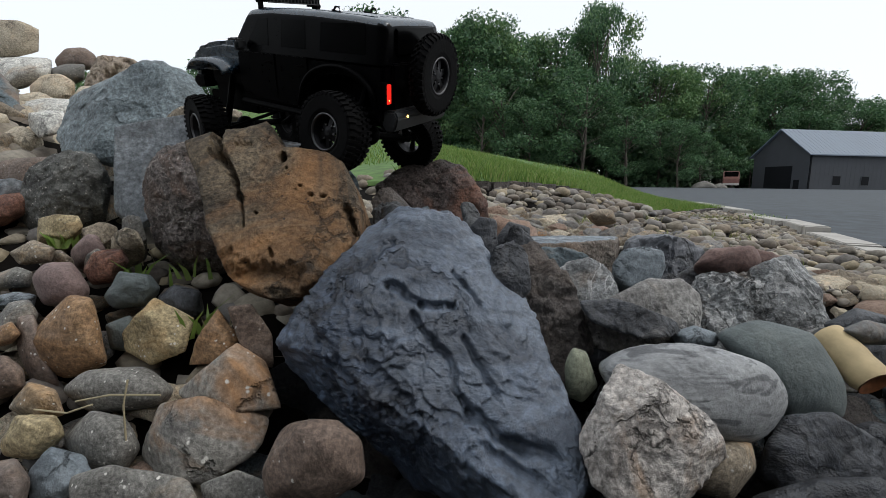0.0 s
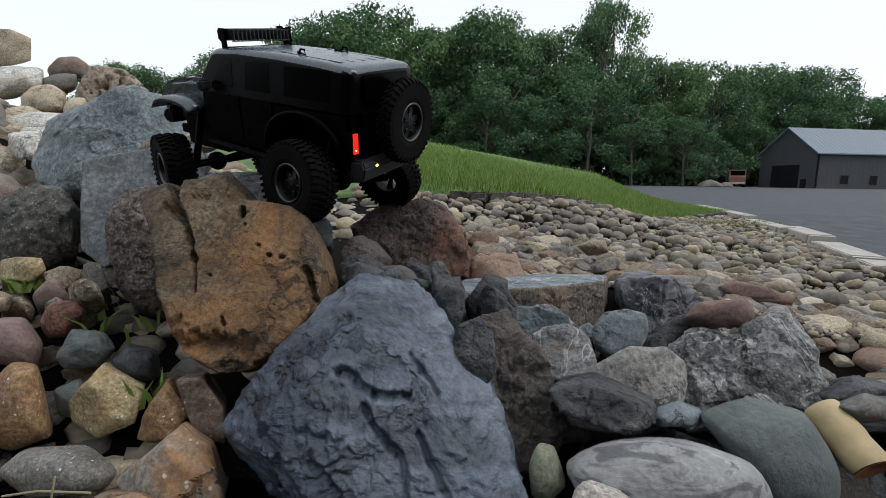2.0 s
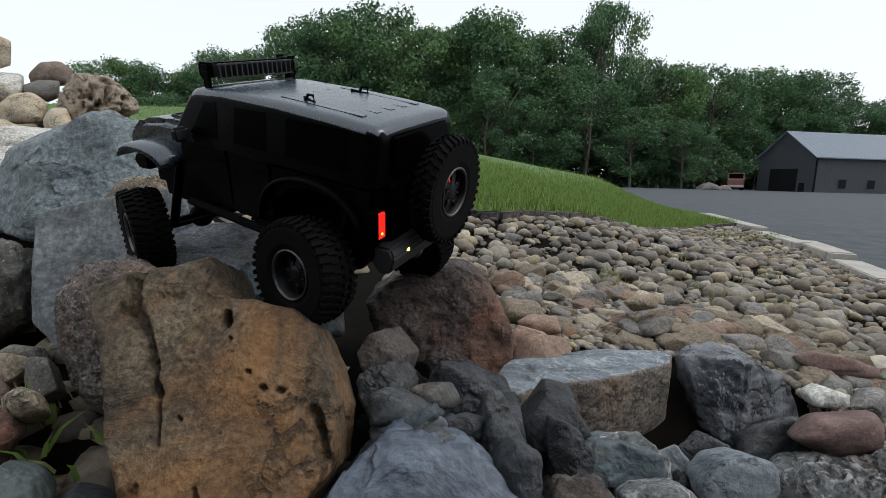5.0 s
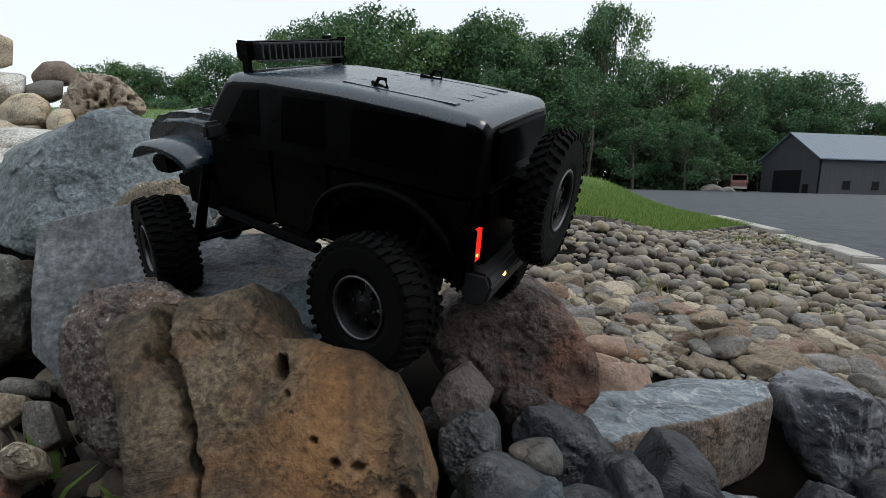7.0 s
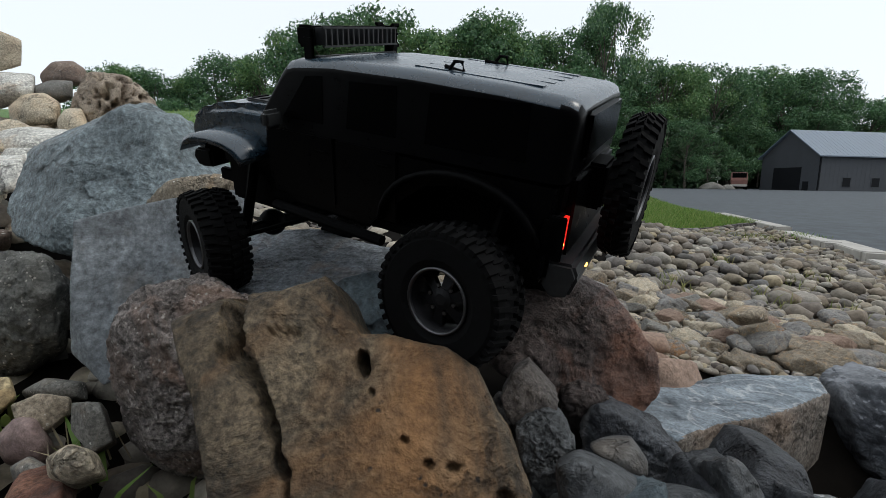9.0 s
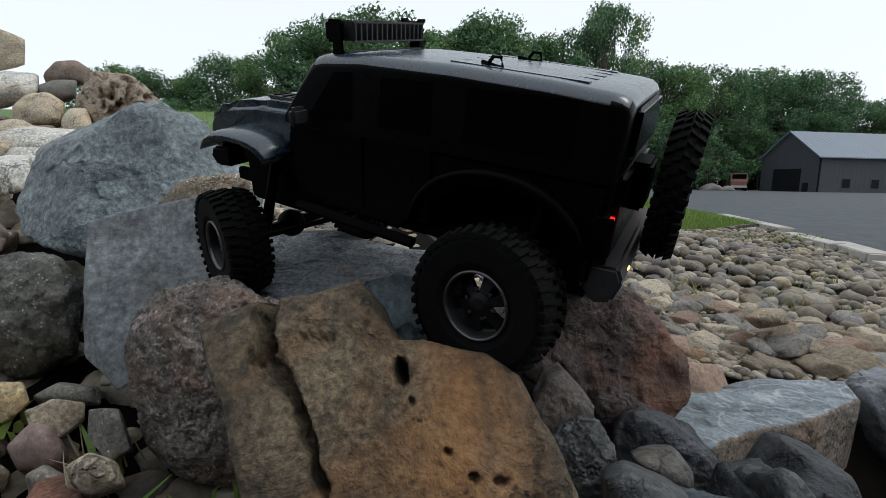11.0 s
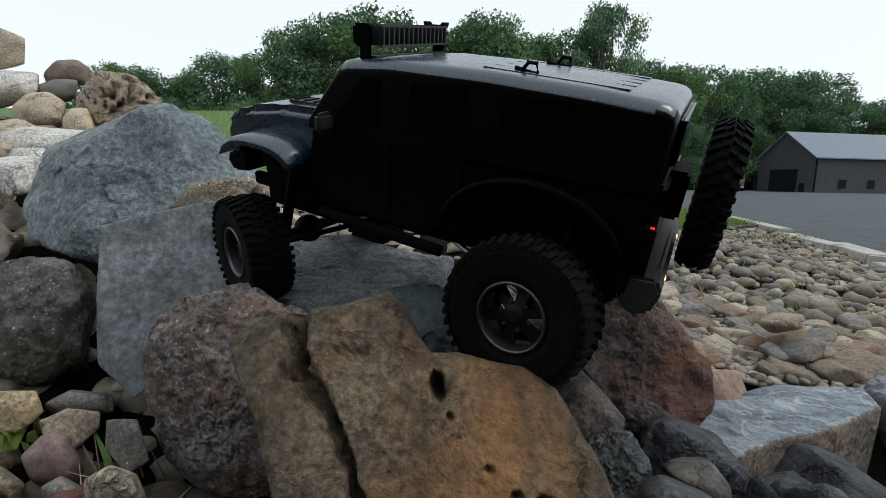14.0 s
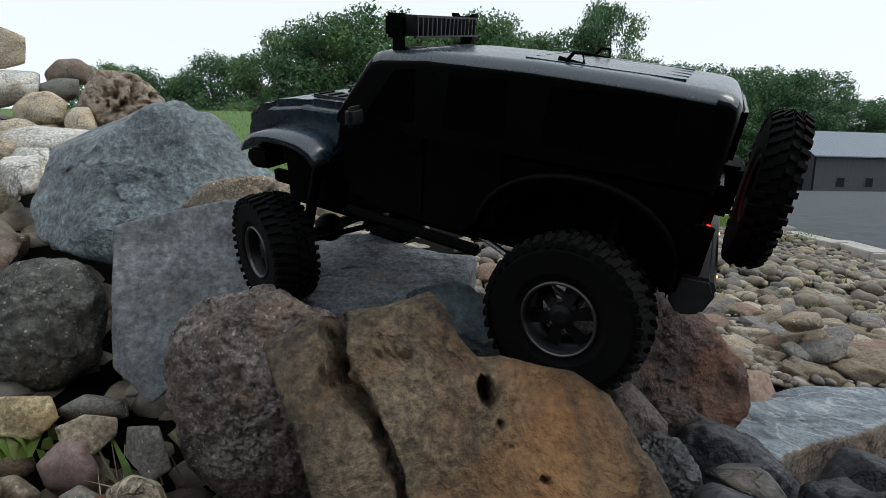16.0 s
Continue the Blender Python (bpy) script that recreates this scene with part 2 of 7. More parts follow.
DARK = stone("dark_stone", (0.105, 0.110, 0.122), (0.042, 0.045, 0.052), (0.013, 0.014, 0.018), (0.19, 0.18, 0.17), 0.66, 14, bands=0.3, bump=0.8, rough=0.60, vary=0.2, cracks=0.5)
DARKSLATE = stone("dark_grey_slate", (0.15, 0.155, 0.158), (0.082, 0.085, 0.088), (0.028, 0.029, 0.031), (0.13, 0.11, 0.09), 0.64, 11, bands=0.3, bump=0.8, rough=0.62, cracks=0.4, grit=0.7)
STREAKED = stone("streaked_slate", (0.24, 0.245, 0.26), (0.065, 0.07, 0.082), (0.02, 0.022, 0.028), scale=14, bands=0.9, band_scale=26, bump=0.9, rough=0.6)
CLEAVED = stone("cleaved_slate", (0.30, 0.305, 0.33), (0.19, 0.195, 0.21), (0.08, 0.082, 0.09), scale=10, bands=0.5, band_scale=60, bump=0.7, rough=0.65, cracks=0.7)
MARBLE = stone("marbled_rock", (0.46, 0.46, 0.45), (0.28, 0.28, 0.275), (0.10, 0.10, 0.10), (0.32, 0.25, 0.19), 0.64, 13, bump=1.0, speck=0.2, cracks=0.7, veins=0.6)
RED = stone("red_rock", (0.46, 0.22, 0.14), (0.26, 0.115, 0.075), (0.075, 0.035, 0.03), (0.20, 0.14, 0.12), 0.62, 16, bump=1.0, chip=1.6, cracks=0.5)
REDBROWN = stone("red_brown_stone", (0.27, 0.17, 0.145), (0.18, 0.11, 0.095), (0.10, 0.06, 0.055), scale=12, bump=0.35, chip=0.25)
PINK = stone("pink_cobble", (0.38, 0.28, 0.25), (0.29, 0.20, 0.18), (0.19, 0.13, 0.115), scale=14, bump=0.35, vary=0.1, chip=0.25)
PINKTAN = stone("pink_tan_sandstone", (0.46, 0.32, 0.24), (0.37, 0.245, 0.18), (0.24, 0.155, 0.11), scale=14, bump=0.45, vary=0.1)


def plain(name, colour, rough=0.6, metal=0.0, mottle=0.25, scale=40.0, bump=0.1, sheen=0.5):
    m, n, l, b = material(name, rough, metal)
    tc = n.new("ShaderNodeTexCoord")
    f = noise_of(n, l, tc.outputs["Object"], scale, 7, 0.65)
    r = ramp_of(n, [(0.3, tuple(c * (1 - mottle) for c in colour)), (0.7, tuple(min(1, c * (1 + mottle)) for c in colour))])
    l.new(f.outputs["Fac"], r.inputs[0])
    l.new(r.outputs[0], b.inputs["Base Color"])
    mr = n.new("ShaderNodeMapRange")
    mr.inputs[3].default_value, mr.inputs[4].default_value = max(0.02, rough - 0.1), min(1, rough + 0.1)
    l.new(f.outputs["Fac"], mr.inputs[0])
    l.new(mr.outputs[0], b.inputs["Roughness"])
    b.inputs["Specular IOR Level"].default_value = sheen
    if bump:
        bp = n.new("ShaderNodeBump")
        bp.inputs["Strength"].default_value, bp.inputs["Distance"].default_value = bump, 0.002
        l.new(f.outputs["Fac"], bp.inputs["Height"])
        l.new(bp.outputs[0], b.inputs["Normal"])
    return m


def island_varied(name, stops, rough=0.8, scale=30.0, grain=0.6, bump=0.3, sheer=0.0):
    """Colour picked piece by piece, with grain on each."""
    m, n, l, b = material(name, rough)
    geo = n.new("ShaderNodeNewGeometry")
    tc = n.new("ShaderNodeTexCoord")
    r = ramp_of(n, stops)
    l.new(geo.outputs["Random Per Island"], r.inputs[0])
    f = noise_of(n, l, tc.outputs["Object"], scale, 7, 0.65)
    g = ramp_of(n, [(0.3, (0.6, 0.6, 0.6)), (0.7, (1.3, 1.3, 1.3))])
    l.new(f.outputs["Fac"], g.inputs[0])
    l.new(mixed(n, l, grain, r.outputs[0], g.outputs[0], "MULTIPLY"), b.inputs["Base Color"])
    bp = n.new("ShaderNodeBump")
    bp.inputs["Strength"].default_value, bp.inputs["Distance"].default_value = bump, 0.004
    l.new(f.outputs["Fac"], bp.inputs["Height"])
    l.new(bp.outputs[0], b.inputs["Normal"])
    if sheer:
        b.inputs["Transmission Weight"].default_value = 0.0
        t = n.new("ShaderNodeBsdfTranslucent")
        l.new(r.outputs[0], t.inputs["Color"])
        mx = n.new("ShaderNodeMixShader")
        mx.inputs[0].default_value = sheer
        l.new(b.outputs[0], mx.inputs[1])
        l.new(t.outputs[0], mx.inputs[2])
        l.new(mx.outputs[0], n["Material Output"].inputs["Surface"])
    return m


PEBBLES = island_varied("river_pebbles", [(0.0, (0.09, 0.075, 0.066)), (0.10, (0.25, 0.20, 0.145)), (0.22, (0.17, 0.158, 0.148)), (0.34, (0.38, 0.315, 0.205)), (0.45, (0.11, 0.108, 0.11)), (0.55, (0.27, 0.225, 0.16)),
                                          (0.65, (0.33, 0.31, 0.265)), (0.75, (0.135, 0.112, 0.088)), (0.84, (0.22, 0.205, 0.195)), (0.93, (0.48, 0.43, 0.345)), (1.0, (0.20, 0.18, 0.15))], 0.8, 55, 1.0, 0.8)
GRASS = island_varied("grass_blades", [(0.0, (0.085, 0.165, 0.028)), (0.5, (0.155, 0.26, 0.05)), (0.85, (0.24, 0.34, 0.08)), (1.0, (0.32, 0.31, 0.13))], 0.6, 20, 0.3, 0.0, 0.3)
DRYGRASS = island_varied("yellowing_grass", [(0.0, (0.13, 0.17, 0.045)), (0.5, (0.22, 0.25, 0.075)), (1.0, (0.34, 0.31, 0.14))], 0.6, 20, 0.3, 0.0, 0.3)
# darker copy of the leaf colours, painting the shade inside the wood
SHADELEAF = island_varied("undergrowth_leaves_painted_shade", [(0.0, (0.020, 0.050, 0.022)), (0.5, (0.034, 0.080, 0.034)), (1.0, (0.060, 0.115, 0.045))], 0.65, 0.3, 0.7, 0.0, 0.15)
STRAW = island_varied("dry_stems", [(0.0, (0.30, 0.25, 0.15)), (1.0, (0.42, 0.36, 0.24))], 0.7, 60, 0.3, 0.0)
LEAF = island_varied("tree_leaves", [(0.0, (0.030, 0.082, 0.038)), (0.5, (0.058, 0.140, 0.056)), (1.0, (0.115, 0.215, 0.085))], 0.6, 0.45, 0.75, 0.0, 0.25)
LEAF2 = island_varied("light_tree_leaves", [(0.0, (0.055, 0.13, 0.045)), (0.5, (0.10, 0.20, 0.07)), (1.0, (0.17, 0.27, 0.09))], 0.6, 0.45, 0.75, 0.0, 0.25)
BARK = plain("bark", (0.10, 0.085, 0.07), 0.9, 0, 0.4, 3, 0.5)
# near-black base carries the deep shade of the gaps between stones
SOIL = plain("soil_gap_shade", (0.006, 0.005, 0.0042), 0.95, 0, 0.5, 18, 0.8, 0.04)
TURF = plain("turf", (0.085, 0.16, 0.04), 0.9, 0, 0.45, 9, 0.6)
ASPHALT = plain("asphalt", (0.052, 0.062, 0.072), 0.85, 0, 0.45, 5, 0.6)
CONCRETE = plain("concrete", (0.40, 0.38, 0.35), 0.85, 0, 0.2, 9, 0.4)
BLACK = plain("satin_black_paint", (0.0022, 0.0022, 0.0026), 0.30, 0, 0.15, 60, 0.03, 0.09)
# blue in these two base colours paints the sky's sheen on black
ROOF = plain("black_roof_sky_sheen", (0.018, 0.036, 0.055), 0.27, 0, 0.3, 30, 0.05, 1.0)
FENDER = plain("satin_black_sky_sheen", (0.014, 0.032, 0.050), 0.27, 0, 0.2, 40, 0.03, 1.0)
TRIM = plain("black_plastic", (0.0018, 0.0018, 0.002), 0.6, 0, 0.2, 90, 0.1, 0.05)
GREYTRIM = plain("dark_grey_plastic", (0.036, 0.038, 0.040), 0.5, 0, 0.2, 90, 0.1, 0.3)
RUBBER = plain("tyre_rubber", (0.0042, 0.0042, 0.0045), 0.8, 0, 0.4, 120, 0.3, 0.10)
STEEL = plain("brushed_steel", (0.42, 0.42, 0.43), 0.35, 1, 0.15, 80, 0.05)
GUNMETAL = plain("gunmetal_rim", (0.022, 0.022, 0.024), 0.5, 0.6, 0.2, 80, 0.05, 0.2)
BEAD = plain("dull_bead_ring", (0.13, 0.13, 0.135), 0.45, 1, 0.2, 80, 0.05)
WINDOW = plain("smoked_window", (0.0016, 0.0016, 0.0018), 0.2, 0, 0.1, 10, 0, 0.07)
METALROOF = plain("blue_grey_metal_roof", (0.15, 0.19, 0.24), 0.5, 0, 0.08, 0.6, 0)
SIDING = plain("dark_grey_siding", (0.050, 0.055, 0.064), 0.7, 0, 0.12, 0.8, 0)
DARKDOOR = plain("dark_door", (0.010, 0.011, 0.013), 0.7, 0, 0.15, 1, 0, 0.1)
WOODSKIN = plain("peeled_log", (0.50, 0.39, 0.22), 0.75, 0, 0.2, 30, 0.3)
WOODEND = plain("log_end_grain", (0.24, 0.085, 0.03), 0.85, 0, 0.5, 70, 0.6)
REDPAINT = plain("faded_red_paint", (0.17, 0.075, 0.06), 0.5, 0, 0.2, 2, 0)


def glowing(name, colour, strength):
    m, n, l, b = material(name, 0.3)
    b.inputs["Base Color"].default_value = (*colour, 1)
    b.inputs["Emission Color"].default_value, b.inputs["Emission Strength"].default_value = (*colour, 1), strength
    return m


TAILLAMP = glowing("red_tail_lamp", (0.8, 0.02, 0.012), 1.0)
BULB = glowing("orange_bulb", (1.0, 0.35, 0.04), 9.0)
AMBER = glowing("amber_lamp", (1.0, 0.55, 0.12), 5.0)


# ---- shared builders ----
def mesh_object(name, verts, faces, mat, parent=None, smooth=False):
    me = bpy.data.meshes.new(name)
    me.from_pydata([tuple(v) for v in verts], [], [tuple(f) for f in faces])
    me.materials.append(mat)
    if smooth:
        me.polygons.foreach_set("use_smooth", [True] * len(me.polygons))
    ob = new(name, me)
    if parent:
        ob.parent = parent
    return ob


def part(name, bm, mat, parent, label="", smooth=False):
    me = bpy.data.meshes.new(name)
    bmesh.ops.recalc_face_normals(bm, faces=bm.faces)
    bm.to_mesh(me)
    bm.free()
    me.materials.append(mat)
    if smooth:
        me.polygons.foreach_set("use_smooth", [True] * len(me.polygons))
    ob = new(name, me)
    if parent:
        ob.parent = parent
    return tagged(ob, label)


def smoothstep(a, b, v):
    t = np.clip((v - a) / (b - a), 0, 1)
    return t * t * (3 - 2 * t)


def lattice(i, j, k, seed):
    h = (i * 374761393 + j * 668265263 + k * 2147483647 + seed * 974634721) & 0xFFFFFFFF
    h = ((h ^ (h >> 13)) * 1274126177) & 0xFFFFFFFF
    return ((h ^ (h >> 16)) & 0xFFFF) / 32767.5 - 1


def value_noise(p, seed):
    f = np.floor(p)
    i, w = f.astype(np.int64), p - f
    w = w * w * w * (w * (w * 6 - 15) + 10)
    out = 0
    for dx in (0, 1):
        for dy in (0, 1):
            for dz in (0, 1):
                k = (w[:, 0] if dx else 1 - w[:, 0]) * (w[:, 1] if dy else 1 - w[:, 1]) * (w[:, 2] if dz else 1 - w[:, 2])
                out = out + k * lattice(i[:, 0] + dx, i[:, 1] + dy, i[:, 2] + dz, seed)
    return out


def fractal(p, seed, octaves=5, gain=0.5):
    out, a = 0, 1.0
    for o in range(octaves):
        out = out + a * value_noise(p * 2.03 ** o + 7.1 * o, seed + o)
        a *= gain
    return out


# ---- terrain ----
def edge_y(x):
    """Where the cobble bed ends at the lawn."""
    return np.interp(x, [-8, -2.5, 0.27, 0.93, 1.6, 2.3, 2.9, 3.5, 3.8], [3.4, 3.0, 2.7, 3.2, 4.3, 5.3, 5.8, 6.1, 6.2])


def kerb_x(y):
    """The line between cobbles or lawn and the road."""
    return np.interp(y, [0.5, 3.2, 4.35, 6.6, 14, 40], [2.3, 3.05, 3.42, 3.95, 5.4, 10])


def road_z(y):
    return 0.10 * smoothstep(3.0, 6.5, y)


def ground_z(x, y):
    x, y = np.asarray(x, float), np.asarray(y, float)
    toe = 0.03 + 0.38 * (np.clip(y, -1.0, 0.95) - 0.3)
    field = toe - 0.20 * np.logaddexp(0, (x - 0.35) * 6) / 6 * smoothstep(0.5, 1.1, y)
    field = field + 0.40 * np.clip(-x - 0.7, 0, 1.3) * smoothstep(0.7, 1.6, y) * smoothstep(5.0, 3.0, y)
    field = field - 0.11 * smoothstep(-0.30, -0.05, x) * smoothstep(1.05, 0.85, y) * smoothstep(0.95, 0.6, x)
    field = np.maximum(field, np.where(y > 0.9, 0.01, -0.2))
    field = field + 0.16 * smoothstep(1.9, 3.2, y) * smoothstep(3.1, 1.0, x) * smoothstep(-1.5, 0.0, x)
    ye = edge_y(x)
    t = np.clip((y - ye) / (12 - ye), 0, 1)
    crest = np.clip(1.35 - 0.17 * x, 0.12, 2.2)
    lawn = (1 - t) * (field + 0.02) + t * crest
    lawn = np.where(y > 12, crest + (0.2 - crest) * smoothstep(13, 34, y), lawn)
    z = np.where(y > ye, lawn, field)
    side = smoothstep(-0.1, 1.3, kerb_x(y) - x)
    z = np.where(y > 2.5, road_z(y) - 0.03 + (z - road_z(y) + 0.03) * side, z)
    z = np.where((x > kerb_x(y)) & (y > 1.0), road_z(y) - 0.03, z)
    return z + 9.0 * smoothstep(-2.5, -16.0, y) + 5.0 * smoothstep(-16.0, -60.0, y)  # an unseen bank, added behind the path to block sky light


def stretch(a, b, near, n):
    """Positions from a to b, dense within near of nought."""
    u = np.linspace(-1, 1, n)
    s = np.sign(u) * (np.abs(u) * near + (np.abs(u) ** 6) * (max(abs(a), abs(b)) - near))
    return np.clip(s, a, b)


gx, gy = stretch(-600, 600, 7, 241), np.concatenate([np.linspace(-80, -4.5, 30), np.linspace(-4, 8, 150), 8 + (np.linspace(0, 1, 90)[1:] ** 3.5) * 900 + np.linspace(0, 12, 90)[1:]])
X, Y = np.meshgrid(gx, gy)
Z = ground_z(X.ravel(), Y.ravel())
nx = len(gx)
faces = [(r * nx + c, r * nx + c + 1, (r + 1) * nx + c + 1, (r + 1) * nx + c) for r in range(len(gy) - 1) for c in range(nx - 1)]
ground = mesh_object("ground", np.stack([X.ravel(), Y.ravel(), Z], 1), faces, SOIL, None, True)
tagged(ground, "soil ground under stones, lawn and trees, blackened for gap shade", "ground", kind="structure")

# lawn: a sheet on the bank behind the cobbles
us, vs = np.linspace(0, 1, 120), np.linspace(0, 1, 90) ** 1.8
lx = np.array([[-14 + (kerb_x(edge_y(-14 + u * 18)) + 14) * u for u in us] for v in vs])
ly = edge_y(lx) + vs[:, None] * (32 - edge_y(lx))
lx = np.minimum(lx + (kerb_x(ly) - kerb_x(edge_y(lx))) * us[None, :], kerb_x(ly) - 0.02)
lz = ground_z(lx.ravel(), ly.ravel()) + 0.012
faces = [(r * 120 + c, r * 120 + c + 1, (r + 1) * 120 + c + 1, (r + 1) * 120 + c) for r in range(89) for c in range(119)]
lawn = mesh_object("lawn", np.stack([lx.ravel(), ly.ravel(), lz], 1), faces, TURF, None, True)
tagged(lawn, "green mown lawn on a sloping bank", "lawn", kind="structure")

# road: asphalt that widens into a yard towards the shed
ry = np.concatenate([np.linspace(0.6, 14, 60), np.linspace(15, 140, 40)])
rv = np.array([(kerb_x(y) + 0.02 + (90 + y * 1.2) * w, y) for y in ry for w in np.linspace(0, 1, 24) ** 2])
faces = [(r * 24 + c, r * 24 + c + 1, (r + 1) * 24 + c + 1, (r + 1) * 24 + c) for r in range(len(ry) - 1) for c in range(23)]
road = mesh_object("road", np.column_stack([rv, road_z(rv[:, 1])]), faces, ASPHALT, None, True)
tagged(road, "grey asphalt yard with faint wear", "road", kind="structure")


def kerb(x0, y0, x1, y1, width, height, label):
    bm = bmesh.new()
    bmesh.ops.create_cube(bm, size=1)
    bmesh.ops.bevel(bm, geom=bm.edges[:], offset=0.06, segments=2, affect="EDGES")
    ln = math.hypot(x1 - x0, y1 - y0)
    for v in bm.verts:
        v.co = Vector((v.co.x * ln, v.co.y * width, v.co.z * height))
    ob = part("kerb", bm, CONCRETE, None, label)
    ob.matrix_world = pose((x0 + x1) / 2, (y0 + y1) / 2, float(road_z((y0 + y1) / 2)) + height / 2 - 0.05, 0, 0, math.degrees(math.atan2(y1 - y0, x1 - x0)))
    return tagged(ob, "", "kerb", "kerbs along the road", "structure")


kerb(4.42, 8.1, 4.02, 6.78, 0.17, 0.075, "pale concrete kerb slab beside the asphalt")
kerb(4.015, 6.76, 3.64, 5.52, 0.17, 0.075, "pale concrete kerb slab beside the asphalt")
kerb(3.635, 5.50, 3.28, 4.40, 0.17, 0.075, "pale concrete kerb slab beside the asphalt")
kerb(3.50, 4.72, 3.12, 3.80, 0.20, 0.10, "raised pale concrete kerb slab beside the cobbles")
kerb(3.115, 3.78, 2.74, 2.95, 0.20, 0.085, "pale concrete kerb slab beside the cobbles")
kerb(2.735, 2.93, 2.36, 2.10, 0.20, 0.08, "pale concrete kerb slab beside the cobbles")

# ---- rocks ----
SPHERES = {}


def sphere(sub):
    if sub not in SPHERES:
        bm = bmesh.new()
        bmesh.ops.create_icosphere(bm, subdivisions=sub, radius=1)
        bm.verts.ensure_lookup_table()
        SPHERES[sub] = (np.array([v.co[:] for v in bm.verts]), [tuple(v.index for v in f.verts) for f in bm.faces])
        bm.free()
    return SPHERES[sub]


def rock_shape(outline, half, shear, sub, seed, p=3.0, q=10.0, amp=0.03, strata=0.0, cuts=0, pits=0.0, front=0.8, axis=(0, 0), facets=(), grooves=(), star=0.0):
    """A stone from the outline of its face (x, z), half its depth, and a lean; then facets, relief, layers and pits."""
    d, faces = sphere(sub)
    rng = random.Random(seed)
    angular = p >= 2.75
    planes = []
    n = len(outline)
    for i in range(n):
        (x0, z0), (x1, z1) = outline[i], outline[(i + 1) % n]
        nx_, nz_ = z1 - z0, x0 - x1
        ln = math.hypot(nx_, nz_) or 1
        nx_, nz_ = nx_ / ln, nz_ / ln
        dist = nx_ * x0 + nz_ * z0
        if dist < 0:
            nx_, nz_, dist = -nx_, -nz_, -dist
        planes.append(((nx_, 0.0, nz_), max(dist, 0.004)))
    if star:  # a plate whose outline may turn inwards
        way = d[:, [0, 2]] / (np.linalg.norm(d[:, [0, 2]], axis=1) + 1e-9)[:, None]
        reach = np.full(len(d), 1e9)
        for i in range(n):
            (x0, z0), (x1, z1) = outline[i], outline[(i + 1) % n]
            ex, ez = x1 - x0, z1 - z0
            det = way[:, 0] * ez - way[:, 1] * ex
            det = np.where(np.abs(det) < 1e-9, 1e-9, det)
            k = (x0 * ez - z0 * ex) / det
            u = (x0 * way[:, 1] - z0 * way[:, 0]) / det
            reach = np.where((k > 0) & (u >= -1e-6) & (u <= 1 + 1e-6) & (k < reach), k, reach)
        reach = np.where(reach > 1e8, half, reach)
        deep = np.where(d[:, 1] < 0, half * front, half * (2 - front))
        flat = np.linalg.norm(d[:, [0, 2]], axis=1)
        v = d * (((flat / reach) ** star + np.abs(d[:, 1] / deep) ** star) ** (-1 / star))[:, None]
    elif angular:
        planes += [((0.0, -1.0, 0.0), half * front), ((0.0, 1.0, 0.0), half * (2 - front))]

        def hull(sharp):
            g = np.zeros(len(d))
            for a, dist in planes:
                g += np.maximum(0, (d @ np.array(a)) / dist) ** sharp
            return d * (g ** (-1 / sharp))[:, None]

        for fx, fy, fz, keep in facets:
            a = np.array([fx, fy, fz]) / math.sqrt(fx * fx + fy * fy + fz * fz)
            planes.append((tuple(a), float((hull(40) @ a).max()) * keep))
        for _ in range(3 + cuts * 3 if p < 7 else cuts * 2):
            a = np.array([rng.uniform(-0.9, 0.9), rng.uniform(-1.4, -0.55), rng.uniform(-0.5, 0.9)])
            a /= np.linalg.norm(a)
            planes.append((tuple(a), float((hull(40) @ a).max()) * rng.uniform(0.84, 0.95)))
        v = hull(q * 3.0)
    else:
        g = np.zeros(len(d))
        for a, dist in planes:
            g += np.maximum(0, (d[:, 0] * a[0] + d[:, 2] * a[2]) / dist) ** (q * 2)
        g = g ** (1 / (q * 2))
        v = d * (1 / (g ** p + np.abs(d[:, 1] / np.where(d[:, 1] < 0, half * front, half * (2 - front))) ** p) ** (1 / p))[:, None]
        for _ in range(cuts * 4):
            a = np.array([rng.uniform(-1, 1), rng.uniform(-1.6, 0.2), rng.uniform(-0.7, 1)])
            a /= np.linalg.norm(a)
            reach = v @ a
            v = v - np.maximum(0, reach - reach.max() * rng.uniform(0.90, 0.99))[:, None] * a * 0.97
    size = float(np.mean(np.linalg.norm(v, axis=1)))
    off = np.array([rng.uniform(0, 90) for _ in range(3)])
    w = v / size
    rel = fractal(w * 1.1 + off, seed, 6 if sub > 4 else 4, 0.52)
    rough = np.abs(fractal(w * 3.1 + off, seed + 40, 4, 0.55))
    move = rel * amp + (0.35 - rough) * amp * 0.8
    if angular and sub > 3:
        ledge = fractal(w * np.array([1.5, 1.5, 2.4]) + off, seed + 61, 4, 0.55) * 3.0
        step_ = ledge - np.floor(ledge)
        move = move + amp * 0.75 * (np.floor(ledge) + np.clip((step_ - 0.82) / 0.18, 0, 1)) / 3.0
    if sub > 4:
        move = move - amp * 0.35 * np.clip(1 - np.abs(fractal(w * 6.5 + off, seed + 83, 3, 0.6)) * 5, 0, 1)
    v = v + d * (move * size)[:, None]
    if strata:
        ax = np.array([0.45, -0.25, 0.86])
        warp = fractal(w * 1.6 + off, seed + 77, 4) * 0.55
        s = (w @ ax + warp) * 5.0
        saw = s - np.floor(s)
        gate = np.clip(fractal(w * 1.3 + off, seed + 99, 3) * 1.6 + 0.35, 0, 1)
        v = v - d * (strata * gate * np.clip(1 - saw * 7.0, 0, 1) * 1.3 + strata * 1.1 * gate * saw)[:, None]
